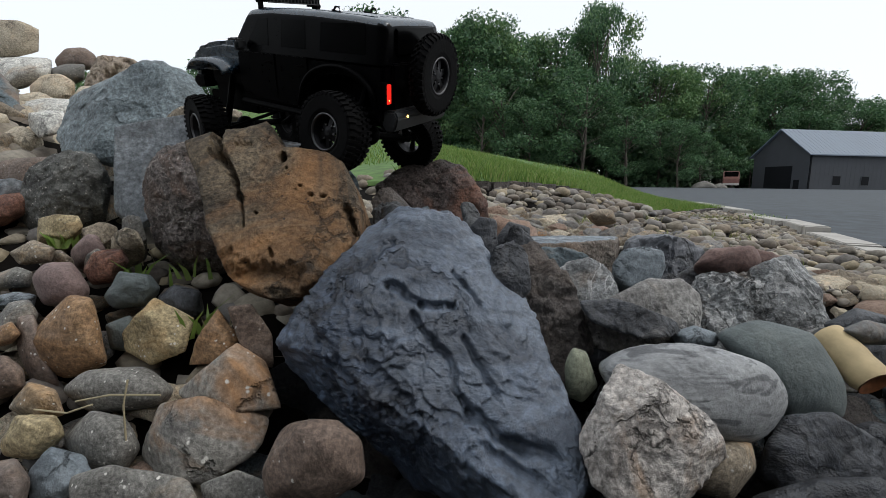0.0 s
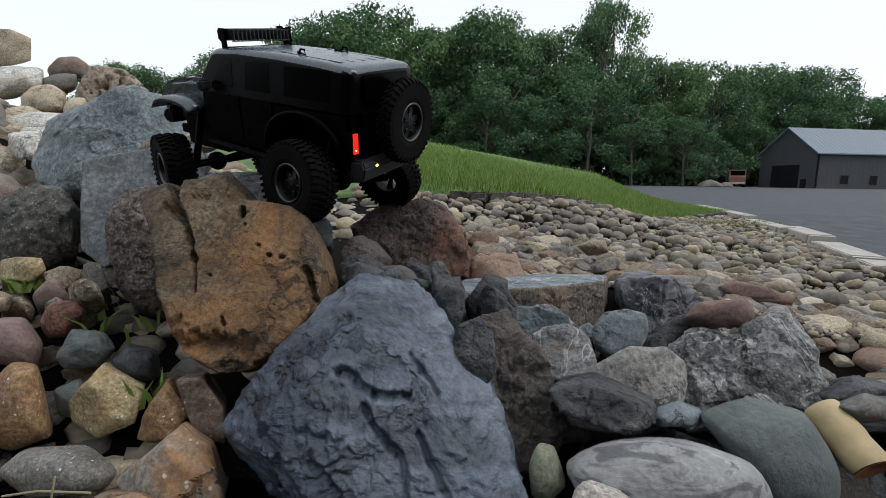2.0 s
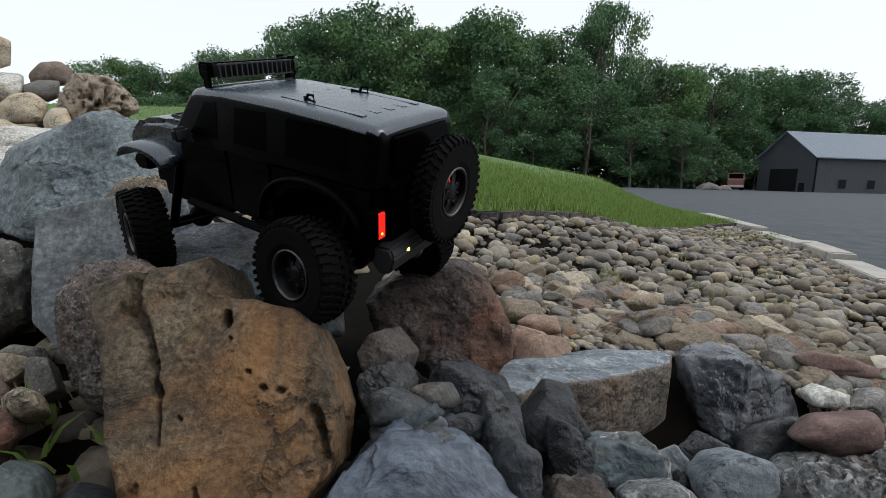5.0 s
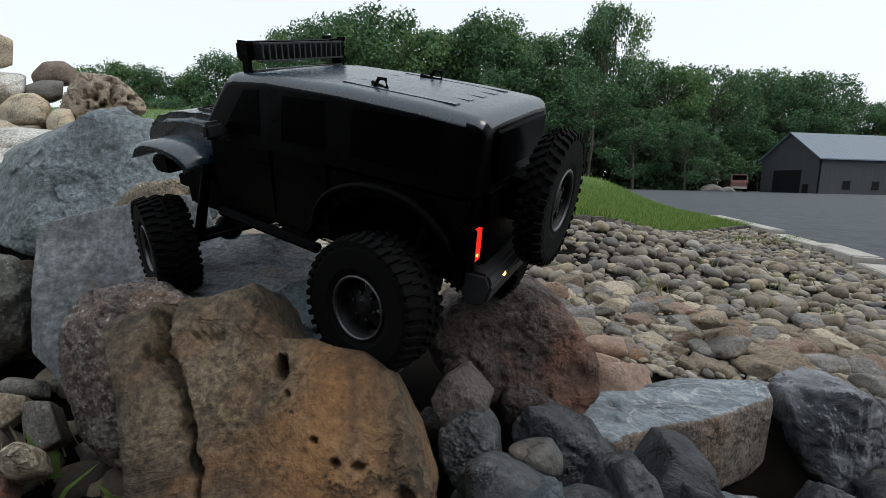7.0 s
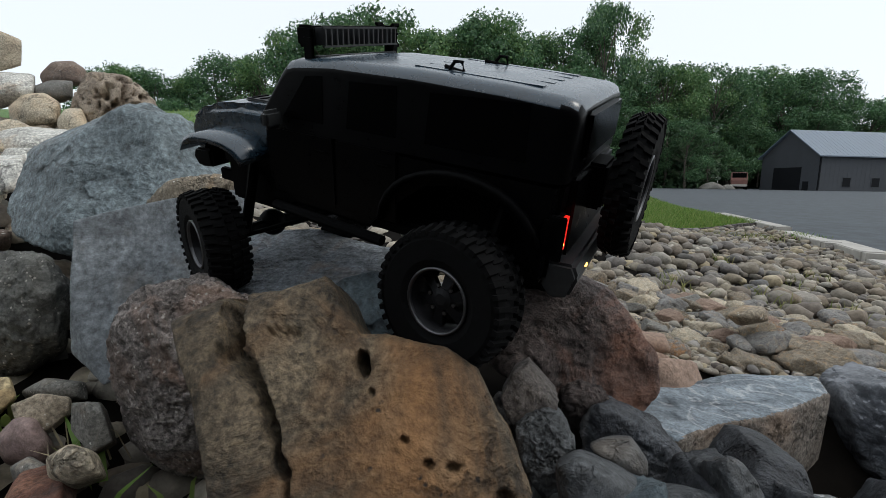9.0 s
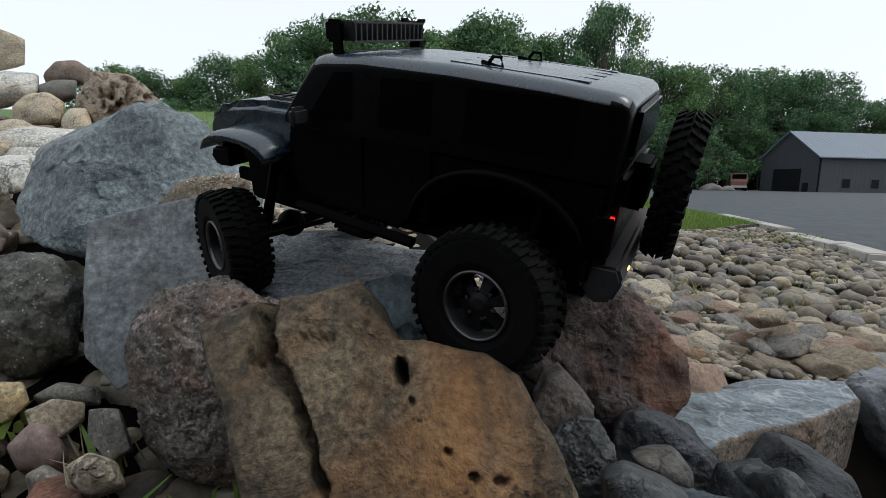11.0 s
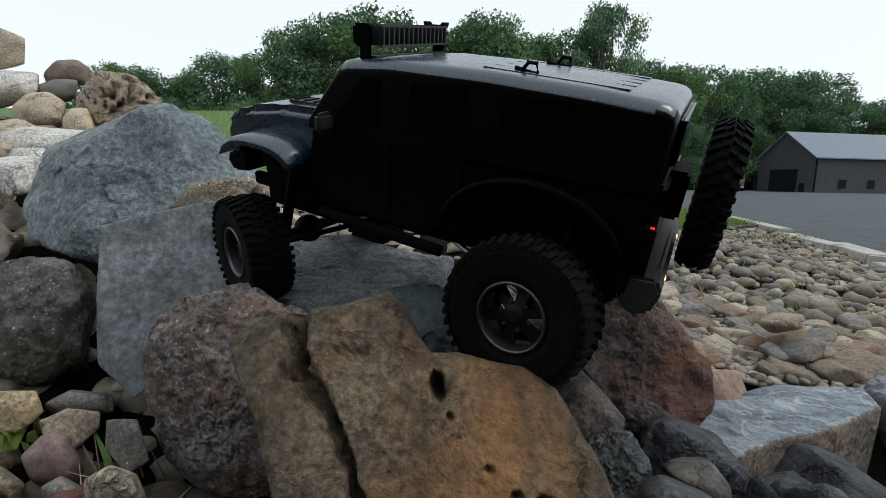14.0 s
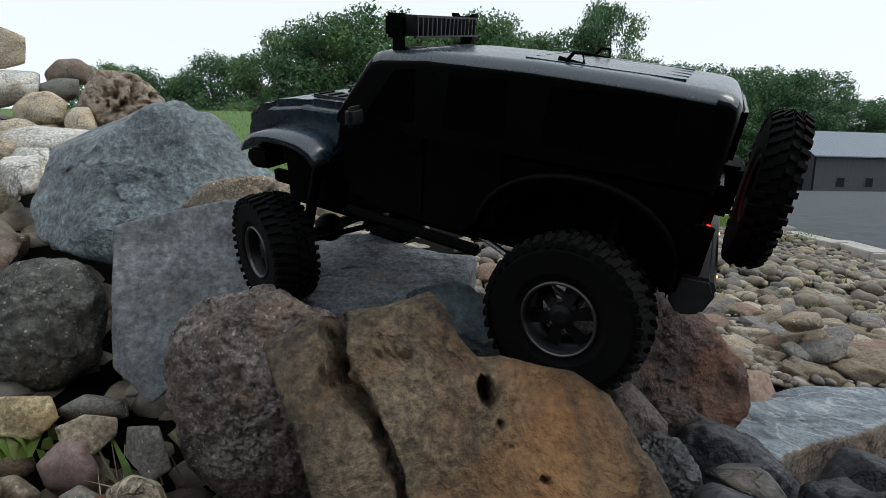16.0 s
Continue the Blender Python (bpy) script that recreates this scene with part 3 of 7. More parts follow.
    if pits:
        hole = np.clip(value_noise(w * 4.2 + off, seed + 5) - 0.28, 0, 1) + 0.6 * np.clip(value_noise(w * 8.5 + off, seed + 6) - 0.4, 0, 1)
        v = v - d * (hole * pits * 2.2 * size)[:, None]
    for x0, z0, x1, z1, wide, deep in grooves:
        ex, ez = x1 - x0, z1 - z0
        k = np.clip(((v[:, 0] - x0) * ex + (v[:, 2] - z0) * ez) / (ex * ex + ez * ez + 1e-9), 0, 1)
        jag = wide * 0.5 * fractal(v * 60 + off, seed + 3, 3)
        gap = np.hypot(v[:, 0] - x0 - k * ex + jag, v[:, 2] - z0 - k * ez + jag * 0.7)
        v[:, 1] += deep * np.clip(1.4 * (1 - gap / wide), 0, 1) * (d[:, 1] < 0.1)
    x0_, z0_ = v[:, 0].copy(), v[:, 2].copy()
    v[:, 0] += axis[0] * v[:, 1]
    v[:, 2] += axis[1] * v[:, 1]
    v[:, 1] += shear[0] * x0_ + shear[1] * z0_
    return v, faces


ROCKS = [0]


def rock(name, label, mat, at, outline, half, shear, axis, sub=4, p=3.0, q=10.0, amp=0.03, strata=0.0, cuts=0, pits=0.0, front=0.8, facets=(), grooves=(), skin=None, star=0.0):
    ROCKS[0] += 1
    v, faces = rock_shape(outline, half, shear, sub, ROCKS[0] * 13 + 5, p, q, amp, strata, cuts, pits, front, axis, facets, grooves, star)
    ob = mesh_object(name, v, faces, mat, None, True)
    ob.location = at
    if skin:  # a second material on faces turned one way: material, direction, least facing
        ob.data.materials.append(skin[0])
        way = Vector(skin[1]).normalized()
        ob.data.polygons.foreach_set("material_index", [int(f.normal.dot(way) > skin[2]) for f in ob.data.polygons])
    category = {"slab": "stone slab", "cobble": "cobble"}.get(name, "rock")
    return tagged(ob, label, category, "rocks of the pile")


rock("boulder", "large slate-blue boulder with wavy layered cracks", BLUE, (-0.025, 0.503, 0.225),
     [(-0.166, 0.003), (-0.130, 0.050), (-0.062, 0.112), (-0.040, 0.132), (0.022, 0.132), (0.062, 0.102), (0.124, 0.025), (0.147, -0.056), (0.138, -0.110), (0.067, -0.127), (-0.010, -0.119), (-0.149, -0.030)],
     .09, (0, .85), (-0.04, -0.36), sub=7, p=3, q=24, amp=.042, strata=.005, cuts=0, front=.7, facets=[(-.62, -.70, -.20, .80), (-.42, -.50, -.76, .62), (.42, -.88, .28, .84), (.1, -.97, .1, .93)], grooves=[(-0.038, 0.049, -0.005, 0.032, 0.0056, 0.0086), (-0.005, 0.032, 0.028, 0.030, 0.0045, 0.01), (-0.013, 0.022, 0.022, -0.009, 0.0056, 0.0086), (0.028, 0.063, 0.057, 0.033, 0.0028, 0.0057), (0.039, 0.004, 0.069, -0.038, 0.0039, 0.0086), (0.022, -0.013, 0.043, -0.053, 0.0056, 0.0086), (0.043, -0.053, 0.091, -0.075, 0.0067, 0.0114), (0.077, -0.071, 0.118, -0.078, 0.0056, 0.01), (-0.060, -0.014, -0.014, -0.046, 0.0078, 0.0072), (-0.042, 0.090, -0.071, 0.068, 0.0067, 0.0072), (0.062, -0.075, 0.103, -0.095, 0.0056, 0.0086), (-0.107, 0.003, -0.068, -0.031, 0.0067, 0.0057)])
rock("boulder", "flat-faced ochre and grey sandstone boulder with pits", OCHRE, (-0.239, 0.655, 0.360),
     [(-0.141, 0.086), (-0.122, 0.096), (-0.097, 0.106), (-0.069, 0.108), (-0.041, 0.114), (-0.029, 0.119), (-0.018, 0.110), (-0.008, 0.092), (0.004, 0.080), (0.022, 0.081), (0.044, 0.076), (0.068, 0.072), (0.090, 0.060),
      (0.112, 0.028), (0.126, -0.004), (0.126, -0.045), (0.099, -0.080), (0.060, -0.105), (0.023, -0.108), (-0.012, -0.098), (-0.040, -0.082), (-0.052, -0.062), (-0.076, -0.026), (-0.090, 0.004), (-0.108, 0.037), (-0.130, 0.066)],
     .048, (0, .73), (0.02, -0.45), sub=7, p=9, amp=.017, pits=.004, front=.85, star=11.0,
     grooves=[(-0.099, 0.112, -0.087, 0.070, 0.008, 0.034), (-0.087, 0.070, -0.058, 0.040, 0.0065, 0.028), (-0.058, 0.040, -0.034, 0.004, 0.0055, 0.022), (-0.034, 0.004, -0.022, -0.03, 0.003, 0.010),
              (0.008, 0.064, 0.010, 0.058, 0.0055, 0.040), (0.017, 0.046, 0.018, 0.045, 0.0022, 0.008), (0.106, -0.006, 0.114, -0.022, 0.005, 0.02), (0.114, -0.022, 0.122, -0.036, 0.005, 0.02),
              (0.057, 0.010, 0.059, 0.009, 0.0026, 0.012), (0.072, 0.008, 0.075, 0.007, 0.0026, 0.012), (0.041, 0.022, 0.043, 0.021, 0.002, 0.010),
              (0.018, -0.058, 0.022, -0.064, 0.003, 0.012), (-0.036, -0.076, 0.050, -0.094, 0.020, 0.016), (-0.062, 0.078, -0.040, 0.079, 0.0035, 0.006), (-0.012, -0.012, -0.009, -0.014, 0.002, 0.010)])
rock("boulder", "round pinkish granite boulder with rough grain", GRANITE, (-0.442, 0.830, 0.349),
     [(-0.100, 0.007), (-0.091, 0.052), (-0.071, 0.089), (-0.018, 0.112), (0.027, 0.107), (0.082, 0.074), (0.100, -0.008), (0.077, -0.089), (0.009, -0.113), (-0.048, -0.102), (-0.087, -0.056)],
     .10, (0, .1), (-0.41, -0.50), sub=7, p=2.4, q=7, amp=.075)
rock("slab", "pale grey stone slab leaning on the pile", SLAB, (-0.591, 1.000, 0.440),
     [(-0.074, -0.102), (-0.107, 0.060), (-0.029, 0.085), (0.088, 0.107), (0.112, 0.056), (0.094, -0.023), (-0.027, -0.136)],
     .10, (.25, .5), (-0.64, -0.20), sub=7, p=7, q=20, amp=.012, cuts=1, front=.5)
flat = rock("slab", "flat blue-grey slab under the toy truck", UNDERSLAB, (-0.330, 0.945, 0.447),
            [(-0.136, 0.093), (-0.036, 0.103), (0.013, 0.072), (0.070, 0.042), (0.116, 0.036), (0.099, -0.042), (0.044, -0.085), (-0.036, -0.100), (-0.110, -0.070), (-0.140, 0.005)],
            .028, (0, 0), (0, 0), sub=6, p=9, amp=.02, star=9.0)
flat.rotation_euler = (radians(-71.9), 0, 0)
rock("boulder", "large bluish-grey boulder with angular faces", BIGSLATE, (-0.776, 1.220, 0.561),
     [(-0.216, -0.047), (-0.206, 0.062), (-0.133, 0.110), (0.005, 0.143), (0.105, 0.114), (0.235, -0.003), (0.232, -0.060), (0.163, -0.106), (-0.050, -0.122), (-0.182, -0.093)],
     .20, (0, .5), (-0.62, -0.01), sub=6, p=4, q=22, amp=.04, cuts=2, front=.6, facets=[(-.55, -.35, .75, .80), (.65, -.35, .66, .82), (-.6, -.8, .05, .80), (.4, -.9, .25, .80), (.1, -.5, .85, .90)])
rock("boulder", "dark grey conglomerate stone with pale pebbles", CONGLOMERATE, (-0.835, 1.020, 0.358),
     [(-0.108, -0.020), (-0.082, 0.060), (-0.003, 0.096), (0.067, 0.093), (0.102, 0.042), (0.092, -0.049), (0.024, -0.094), (-0.071, -0.091)],
     .12, (0, .1), (-0.91, -0.33), sub=6, p=2.6, q=8, amp=.07)
rock("boulder", "brown pitted coral-like stone on top of the pile", CORAL, (-1.639, 2.400, 0.887),
     [(-0.179, -0.086), (-0.172, 0.009), (-0.108, 0.136), (0.070, 0.119), (0.193, 0.026), (0.219, -0.033), (0.116, -0.093), (-0.059, -0.131)],
     .16, (0, .2), (-0.68, 0.16), sub=6, p=2.5, q=8, amp=.05, pits=.28)
rock("boulder", "squared pale sandstone block at the top of the pile", CREAM, (-2.416, 2.700, 1.171),
     [(-0.114, 0.102), (0.044, 0.096), (0.155, 0.053), (0.142, -0.064), (0.020, -0.092), (-0.142, -0.102)],
     .2, (0, 0), (-0.93, 0.26), sub=4, p=5, q=14, amp=.02, cuts=3)
rock("boulder", "pale rounded limestone boulder", WHITE, (-2.265, 2.550, 0.959),
     [(-0.165, 0.069), (0.008, 0.092), (0.163, 0.079), (0.187, -0.017), (0.061, -0.083), (-0.135, -0.111)],
     .2, (0, .3), (-0.93, 0.18), sub=4, p=2.6, q=8, amp=.03, cuts=3)
rock("boulder", "brown rounded stone on the pile", BROWN, (-2.027, 2.650, 1.055),
     [(-0.121, -0.005), (-0.061, 0.063), (0.044, 0.067), (0.113, 0.020), (0.104, -0.054), (-0.094, -0.057)],
     .13, (0, .2), (-0.78, 0.21), sub=4, p=2.4, q=7, amp=.03)
rock("stone", "flat grey-brown stone in the pile", GREY, (-2.001, 2.550, 0.959),
     [(-0.119, 0.015), (-0.015, 0.053), (0.087, 0.049), (0.092, -0.032), (0.037, -0.058), (-0.085, -0.035)],
     .12, (0, .2), (-0.80, 0.18), sub=4, p=2.4, q=7, amp=.03)
rock("boulder", "cream sandstone boulder with rounded top", CREAM, (-1.966, 2.400, 0.845),
     [(-0.121, 0.018), (-0.058, 0.078), (0.036, 0.086), (0.110, 0.040), (0.112, -0.067), (-0.096, -0.077)],
     .14, (0, .2), (-0.85, 0.14), sub=4, p=2.6, q=8, amp=.025, cuts=2)
rock("stone", "small cream sandstone in the pile", CREAM, (-1.726, 2.300, 0.781),
     [(-0.072, 0.017), (-0.039, 0.067), (0.034, 0.069), (0.075, -0.022), (0.059, -0.062), (-0.054, -0.057)],
     .10, (0, .2), (-0.77, 0.11), sub=4, p=2.6, q=8, amp=.025)
rock("slab", "flat pale grey stone in the pile", WHITE, (-1.685, 2.000, 0.680),
     [(-0.218, 0.025), (-0.020, 0.064), (0.236, 0.048), (0.232, -0.007), (0.039, -0.058), (-0.182, -0.071)],
     .18, (0, .5), (-0.88, 0.07), sub=4, p=2.6, q=8, amp=.02)
rock("stone", "white angular stone in the pile", WHITE, (-1.470, 1.750, 0.591),
     [(-0.067, 0.014), (-0.038, 0.060), (0.054, 0.061), (0.067, -0.000), (0.019, -0.074), (-0.047, -0.059)],
     .12, (0, .2), (-0.89, 0.02), sub=4, p=3, q=10, amp=.02, cuts=4)
rock("stone", "cream rounded stone in the pile", CREAM, (-1.439, 1.600, 0.501),
     [(-0.075, 0.054), (0.012, 0.072), (0.065, 0.038), (0.084, -0.002), (0.064, -0.060), (-0.067, -0.062)],
     .14, (0, .2), (-0.97, -0.06), sub=4, p=2.6, q=8, amp=.03)
rock("stone", "brown stone wedged in the pile", BROWN, (-1.195, 1.350, 0.411),
     [(-0.060, 0.017), (0.021, 0.041), (0.062, 0.036), (0.059, -0.005), (0.025, -0.034), (-0.056, -0.041)],
     .10, (0, .2), (-0.97, -0.17), sub=4, p=2.6, q=8, amp=.03)
rock("boulder", "dark blue-grey stone in the pile", SLATE, (-1.805, 1.900, 0.716),
     [(-0.104, 0.057), (0.027, 0.103), (0.110, 0.015), (0.115, -0.063), (-0.094, -0.087)],
     .15, (0, .2), (-0.95, 0.16), sub=4, p=2.8, q=9, amp=.03, cuts=3)
rock("stone", "pale stone lying among the boulders", WHITE, (-1.223, 1.450, 0.573),
     [(-0.053, 0.031), (0.041, 0.039), (0.050, -0.028), (-0.014, -0.045), (-0.047, -0.012)],
     .1, (0, .2), (-0.84, 0.12), sub=4, p=2.8, q=9, amp=.03, cuts=3)
rock("stone", "cream rounded stone among the boulders", CREAM, (-1.348, 1.500, 0.520),
     [(-0.069, 0.029), (0.001, 0.053), (0.065, 0.022), (0.060, -0.040), (-0.046, -0.047)],
     .1, (0, .2), (-0.90, 0.08), sub=4, p=2.5, q=8, amp=.03)
rock("stone", "rust-brown flat stone beside the conglomerate stone", BROWN, (-1.078, 1.150, 0.416),
     [(-0.100, 0.010), (0.035, 0.039), (0.111, 0.042), (0.066, -0.018), (-0.069, -0.051)],
     .1, (0, .2), (-0.94, 0.01), sub=4, p=3, q=9, amp=.03, cuts=3)
rock("stone", "grey wedge-shaped stone in the pile", SLAB, (-1.059, 1.100, 0.375),
     [(-0.074, 0.010), (0.030, 0.031), (0.077, 0.018), (0.072, -0.008), (-0.058, -0.036)],
     .1, (0, .2), (-0.96, -0.03), sub=4, p=3, q=9, amp=.03, cuts=3)
rock("stone", "red-brown smooth stone in the pile", RED, (-0.967, 1.000, 0.335),
     [(-0.069, 0.016), (0.026, 0.038), (0.072, 0.041), (0.071, -0.001), (0.019, -0.033), (-0.065, -0.044)],
     .08, (0, .2), (-0.97, -0.07), sub=4, p=2.6, q=8, amp=.03)
rock("cobble", "pink rounded river cobble", PINK, (-0.577, 0.680, 0.246),
     [(-0.046, 0.013), (-0.024, 0.035), (0.018, 0.036), (0.044, -0.003), (0.033, -0.037), (-0.030, -0.029)],
     .055, (0, .1), (-0.85, -0.24), sub=5, p=2.2, q=6, amp=.02)
rock("cobble", "orange-brown smooth cobble in the rock pile", ORANGE, (-0.495, 0.585, 0.197),
     [(-0.058, -0.002), (-0.034, 0.025), (-0.001, 0.059), (0.033, 0.055), (0.051, -0.033), (-0.003, -0.053), (-0.046, -0.034)],
     .05, (0, .1), (-0.84, -0.36), sub=5, p=2.6, q=8, amp=.018)
rock("cobble", "pale yellow angular sandstone", YELLOW, (-0.387, 0.600, 0.202),
     [(-0.047, -0.001), (-0.004, 0.047), (0.048, 0.019), (0.035, -0.025), (-0.009, -0.042), (-0.043, -0.025)],
     .05, (0, .1), (-0.64, -0.34), sub=5, p=4, q=16, amp=.025, cuts=3, facets=[(-.6, -.7, -.3, .8), (.3, -.8, .5, .85)])
rock("cobble", "rusty orange angular stone", ORANGE, (-0.298, 0.575, 0.199),
     [(-0.033, -0.030), (-0.025, -0.000), (0.004, 0.043), (0.032, 0.004), (0.014, -0.026)],
     .04, (0, .1), (-0.51, -0.36), sub=5, p=3.5, q=12, amp=.03, cuts=5)
rock("cobble", "grey oblong river cobble", GREY, (-0.387, 0.520, 0.158),
     [(-0.070, -0.001), (-0.041, 0.023), (0.031, 0.028), (0.068, 0.001), (0.053, -0.019), (-0.032, -0.028)],
     .05, (0, .2), (-0.74, -0.48), sub=5, p=2.2, q=6, amp=.015)
rock("cobble", "grey and rust broken stone", GREYRUST, (-0.242, 0.500, 0.177),
     [(-0.062, -0.009), (0.001, 0.043), (0.035, 0.023), (0.055, -0.025), (-0.006, -0.029), (-0.051, -0.020)],
     .05, (0, .3), (-0.48, -0.46), sub=5, p=4, q=14, amp=.02, cuts=4)
rock("cobble", "beige block-shaped stone with rust stain", GREYRUST, (-0.266, 0.470, 0.127),
     [(-0.063, -0.013), (-0.047, 0.034), (-0.002, 0.041), (0.072, 0.021), (0.061, -0.012), (0.009, -0.043), (-0.052, -0.034)],
     .055, (0, .3), (-0.56, -0.60), sub=5, p=4, q=12, amp=.02, cuts=4)
rock("cobble", "brown rounded cobble in the rock pile", BROWN, (-0.119, 0.385, 0.156),
     [(-0.047, -0.006), (-0.028, 0.031), (0.012, 0.042), (0.043, 0.021), (0.047, -0.015), (0.004, -0.039), (-0.041, -0.032)],
     .045, (0, .2), (-0.30, -0.65), sub=5, p=2.4, q=7, amp=.018, cuts=2)
rock("cobble", "pale blue-grey broken stone", PALEBLUE, (-0.390, 0.430, 0.109),
     [(-0.029, 0.004), (-0.009, 0.027), (0.025, 0.019), (0.034, 0.001), (0.005, -0.026), (-0.026, -0.023)],
     .04, (0, .2), (-0.90, -0.70), sub=5, p=3, q=10, amp=.03, cuts=4)
rock("cobble", "tan cobble among smaller stones", GREY, (-0.373, 0.470, 0.120),
     [(-0.043, 0.005), (-0.015, 0.035), (0.023, 0.028), (0.042, -0.004), (0.026, -0.031), (-0.024, -0.029)],
     .05, (0, .2), (-0.79, -0.61), sub=5, p=2.6, q=8, amp=.02)
rock("cobble", "grey flat-topped cobble in the rock pile", GREY, (-0.298, 0.400, 0.109),
     [(-0.055, 0.016), (-0.019, 0.026), (0.051, 0.015), (0.062, -0.006), (0.008, -0.028), (-0.050, -0.014)],
     .05, (0, .3), (-0.74, -0.75), sub=5, p=2.8, q=9, amp=.02)
rock("cobble", "speckled yellow-brown rough stone", YELLOW, (-0.440, 0.460, 0.134),
     [(-0.033, -0.008), (-0.015, 0.022), (0.026, 0.023), (0.035, 0.001), (0.002, -0.026), (-0.030, -0.021)],
     .035, (0, .1), (-0.95, -0.59), sub=5, p=2.6, q=8, amp=.05)
rock("cobble", "tan cobble beside the oblong stone", TAN, (-0.458, 0.490, 0.156),
     [(-0.034, -0.006), (-0.009, 0.025), (0.022, 0.015), (0.031, -0.013), (-0.005, -0.022)],
     .035, (0, .1), (-0.93, -0.51), sub=5, p=2.4, q=7, amp=.02)
rock("cobble", "dark brown cobble in the rock pile", BROWN, (-0.526, 0.520, 0.172),
     [(-0.026, 0.019), (0.007, 0.028), (0.028, 0.011), (0.030, -0.014), (-0.001, -0.026), (-0.027, -0.021)],
     .04, (0, .1), (-1.01, -0.45), sub=5, p=2.4, q=7, amp=.02)
rock("cobble", "pale grey cobble in the rock pile", GREY, (-0.597, 0.620, 0.209),
     [(-0.040, -0.017), (-0.007, 0.026), (0.020, 0.031), (0.035, 0.011), (0.022, -0.018), (-0.021, -0.029)],
     .04, (0, .1), (-0.96, -0.32), sub=5, p=2.4, q=7, amp=.02)
rock("cobble", "rust-coloured cobble in the rock pile", ORANGE, (-0.568, 0.570, 0.205),
     [(-0.022, 0.004), (0.014, 0.020), (0.026, 0.004), (0.013, -0.010), (-0.023, -0.018)],
     .03, (0, .1), (-1.00, -0.35), sub=5, p=2.6, q=8, amp=.03)
rock("cobble", "brown-grey cobble in the rock pile", BROWN, (-0.424, 0.410, 0.111),
     [(-0.023, 0.019), (0.009, 0.027), (0.025, 0.007), (0.020, -0.022), (-0.020, -0.024)],
     .04, (0, .2), (-1.03, -0.73), sub=5, p=2.4, q=7, amp=.02)
rock("cobble", "yellow-tan cobble in the rock pile", TAN, (-0.686, 0.760, 0.282),
     [(-0.041, 0.001), (0.000, 0.023), (0.037, 0.009), (0.031, -0.014), (-0.023, -0.020)],
     .04, (0, .1), (-0.90, -0.16), sub=5, p=2.6, q=8, amp=.03)
rock("cobble", "grey cobble lying flat", GREY, (-0.690, 0.720, 0.246),
     [(-0.035, 0.004), (0.010, 0.021), (0.036, 0.012), (0.031, -0.011), (-0.036, -0.018)],
     .04, (0, .1), (-0.96, -0.22), sub=5, p=2.3, q=7, amp=.02)
rock("cobble", "blue-grey cobble lying flat", PALEBLUE, (-0.644, 0.670, 0.224),
     [(-0.034, 0.006), (0.008, 0.015), (0.037, 0.010), (0.032, -0.010), (-0.035, -0.014)],
     .04, (0, .1), (-0.96, -0.27), sub=5, p=2.3, q=7, amp=.02)
rock("cobble", "red-brown cobble in the rock pile", RED, (-0.545, 0.730, 0.267),
     [(-0.038, -0.006), (-0.019, 0.023), (0.026, 0.030), (0.039, 0.010), (0.016, -0.026), (-0.023, -0.031)],
     .045, (0, .1), (-0.74, -0.19), sub=5, p=2.6, q=8, amp=.03)
rock("cobble", "rough grey-green stone in the rock pile", GREEN, (-0.458, 0.660, 0.244),
     [(-0.042, -0.009), (-0.017, 0.028), (0.028, 0.024), (0.042, 0.004), (0.022, -0.024), (-0.028, -0.026)],
     .045, (0, .1), (-0.69, -0.25), sub=5, p=2.6, q=8, amp=.06)
rock("cobble", "dark grey-brown stone in the shade", DARK, (-0.381, 0.650, 0.228),
     [(-0.035, 0.010), (-0.010, 0.029), (0.028, 0.019), (0.033, -0.017), (-0.018, -0.030)],
     .045, (0, .1), (-0.58, -0.27), sub=5, p=2.6, q=8, amp=.03)
rock("cobble", "small pale stone at the foot of the pile", GREY, (-0.206, 0.420, 0.098),
     [(-0.036, 0.009), (-0.001, 0.022), (0.034, 0.009), (0.033, -0.015), (-0.027, -0.019)],
     .04, (0, .2), (-0.48, -0.74), sub=5, p=2.8, q=9, amp=.02)
rock("cobble", "dark brown stone wedged below the ochre boulder", BROWN, (-0.251, 0.580, 0.207),
     [(-0.032, 0.035), (-0.001, 0.039), (0.024, 0.002), (0.026, -0.042), (-0.005, -0.035), (-0.019, -0.005)],
     .04, (0, .1), (-0.43, -0.34), sub=5, p=2.8, q=9, amp=.02)
rock("cobble", "small grey-green stone in the rock pile", GREEN, (-0.448, 0.620, 0.191),
     [(-0.025, 0.014), (0.010, 0.028), (0.025, 0.003), (0.016, -0.025), (-0.019, -0.021)],
     .035, (0, .1), (-0.72, -0.35), sub=5, p=2.6, q=8, amp=.02)
rock("cobble", "small brown stone between larger ones", BROWN, (-0.536, 0.580, 0.177),
     [(-0.023, 0.050), (-0.001, 0.053), (0.033, -0.045), (-0.003, -0.046), (-0.024, 0.006)],
     .035, (0, .1), (-0.92, -0.40), sub=5, p=2.6, q=8, amp=.02)
rock("cobble", "ochre cobble with a clover sprig", YELLOW, (-0.733, 0.870, 0.303),
     [(-0.038, 0.020), (0.037, 0.023), (0.044, -0.001), (0.017, -0.025), (-0.039, -0.021)],
     .05, (0, .1), (-0.98, -0.55), sub=5, p=3, q=9, amp=.02, cuts=2)
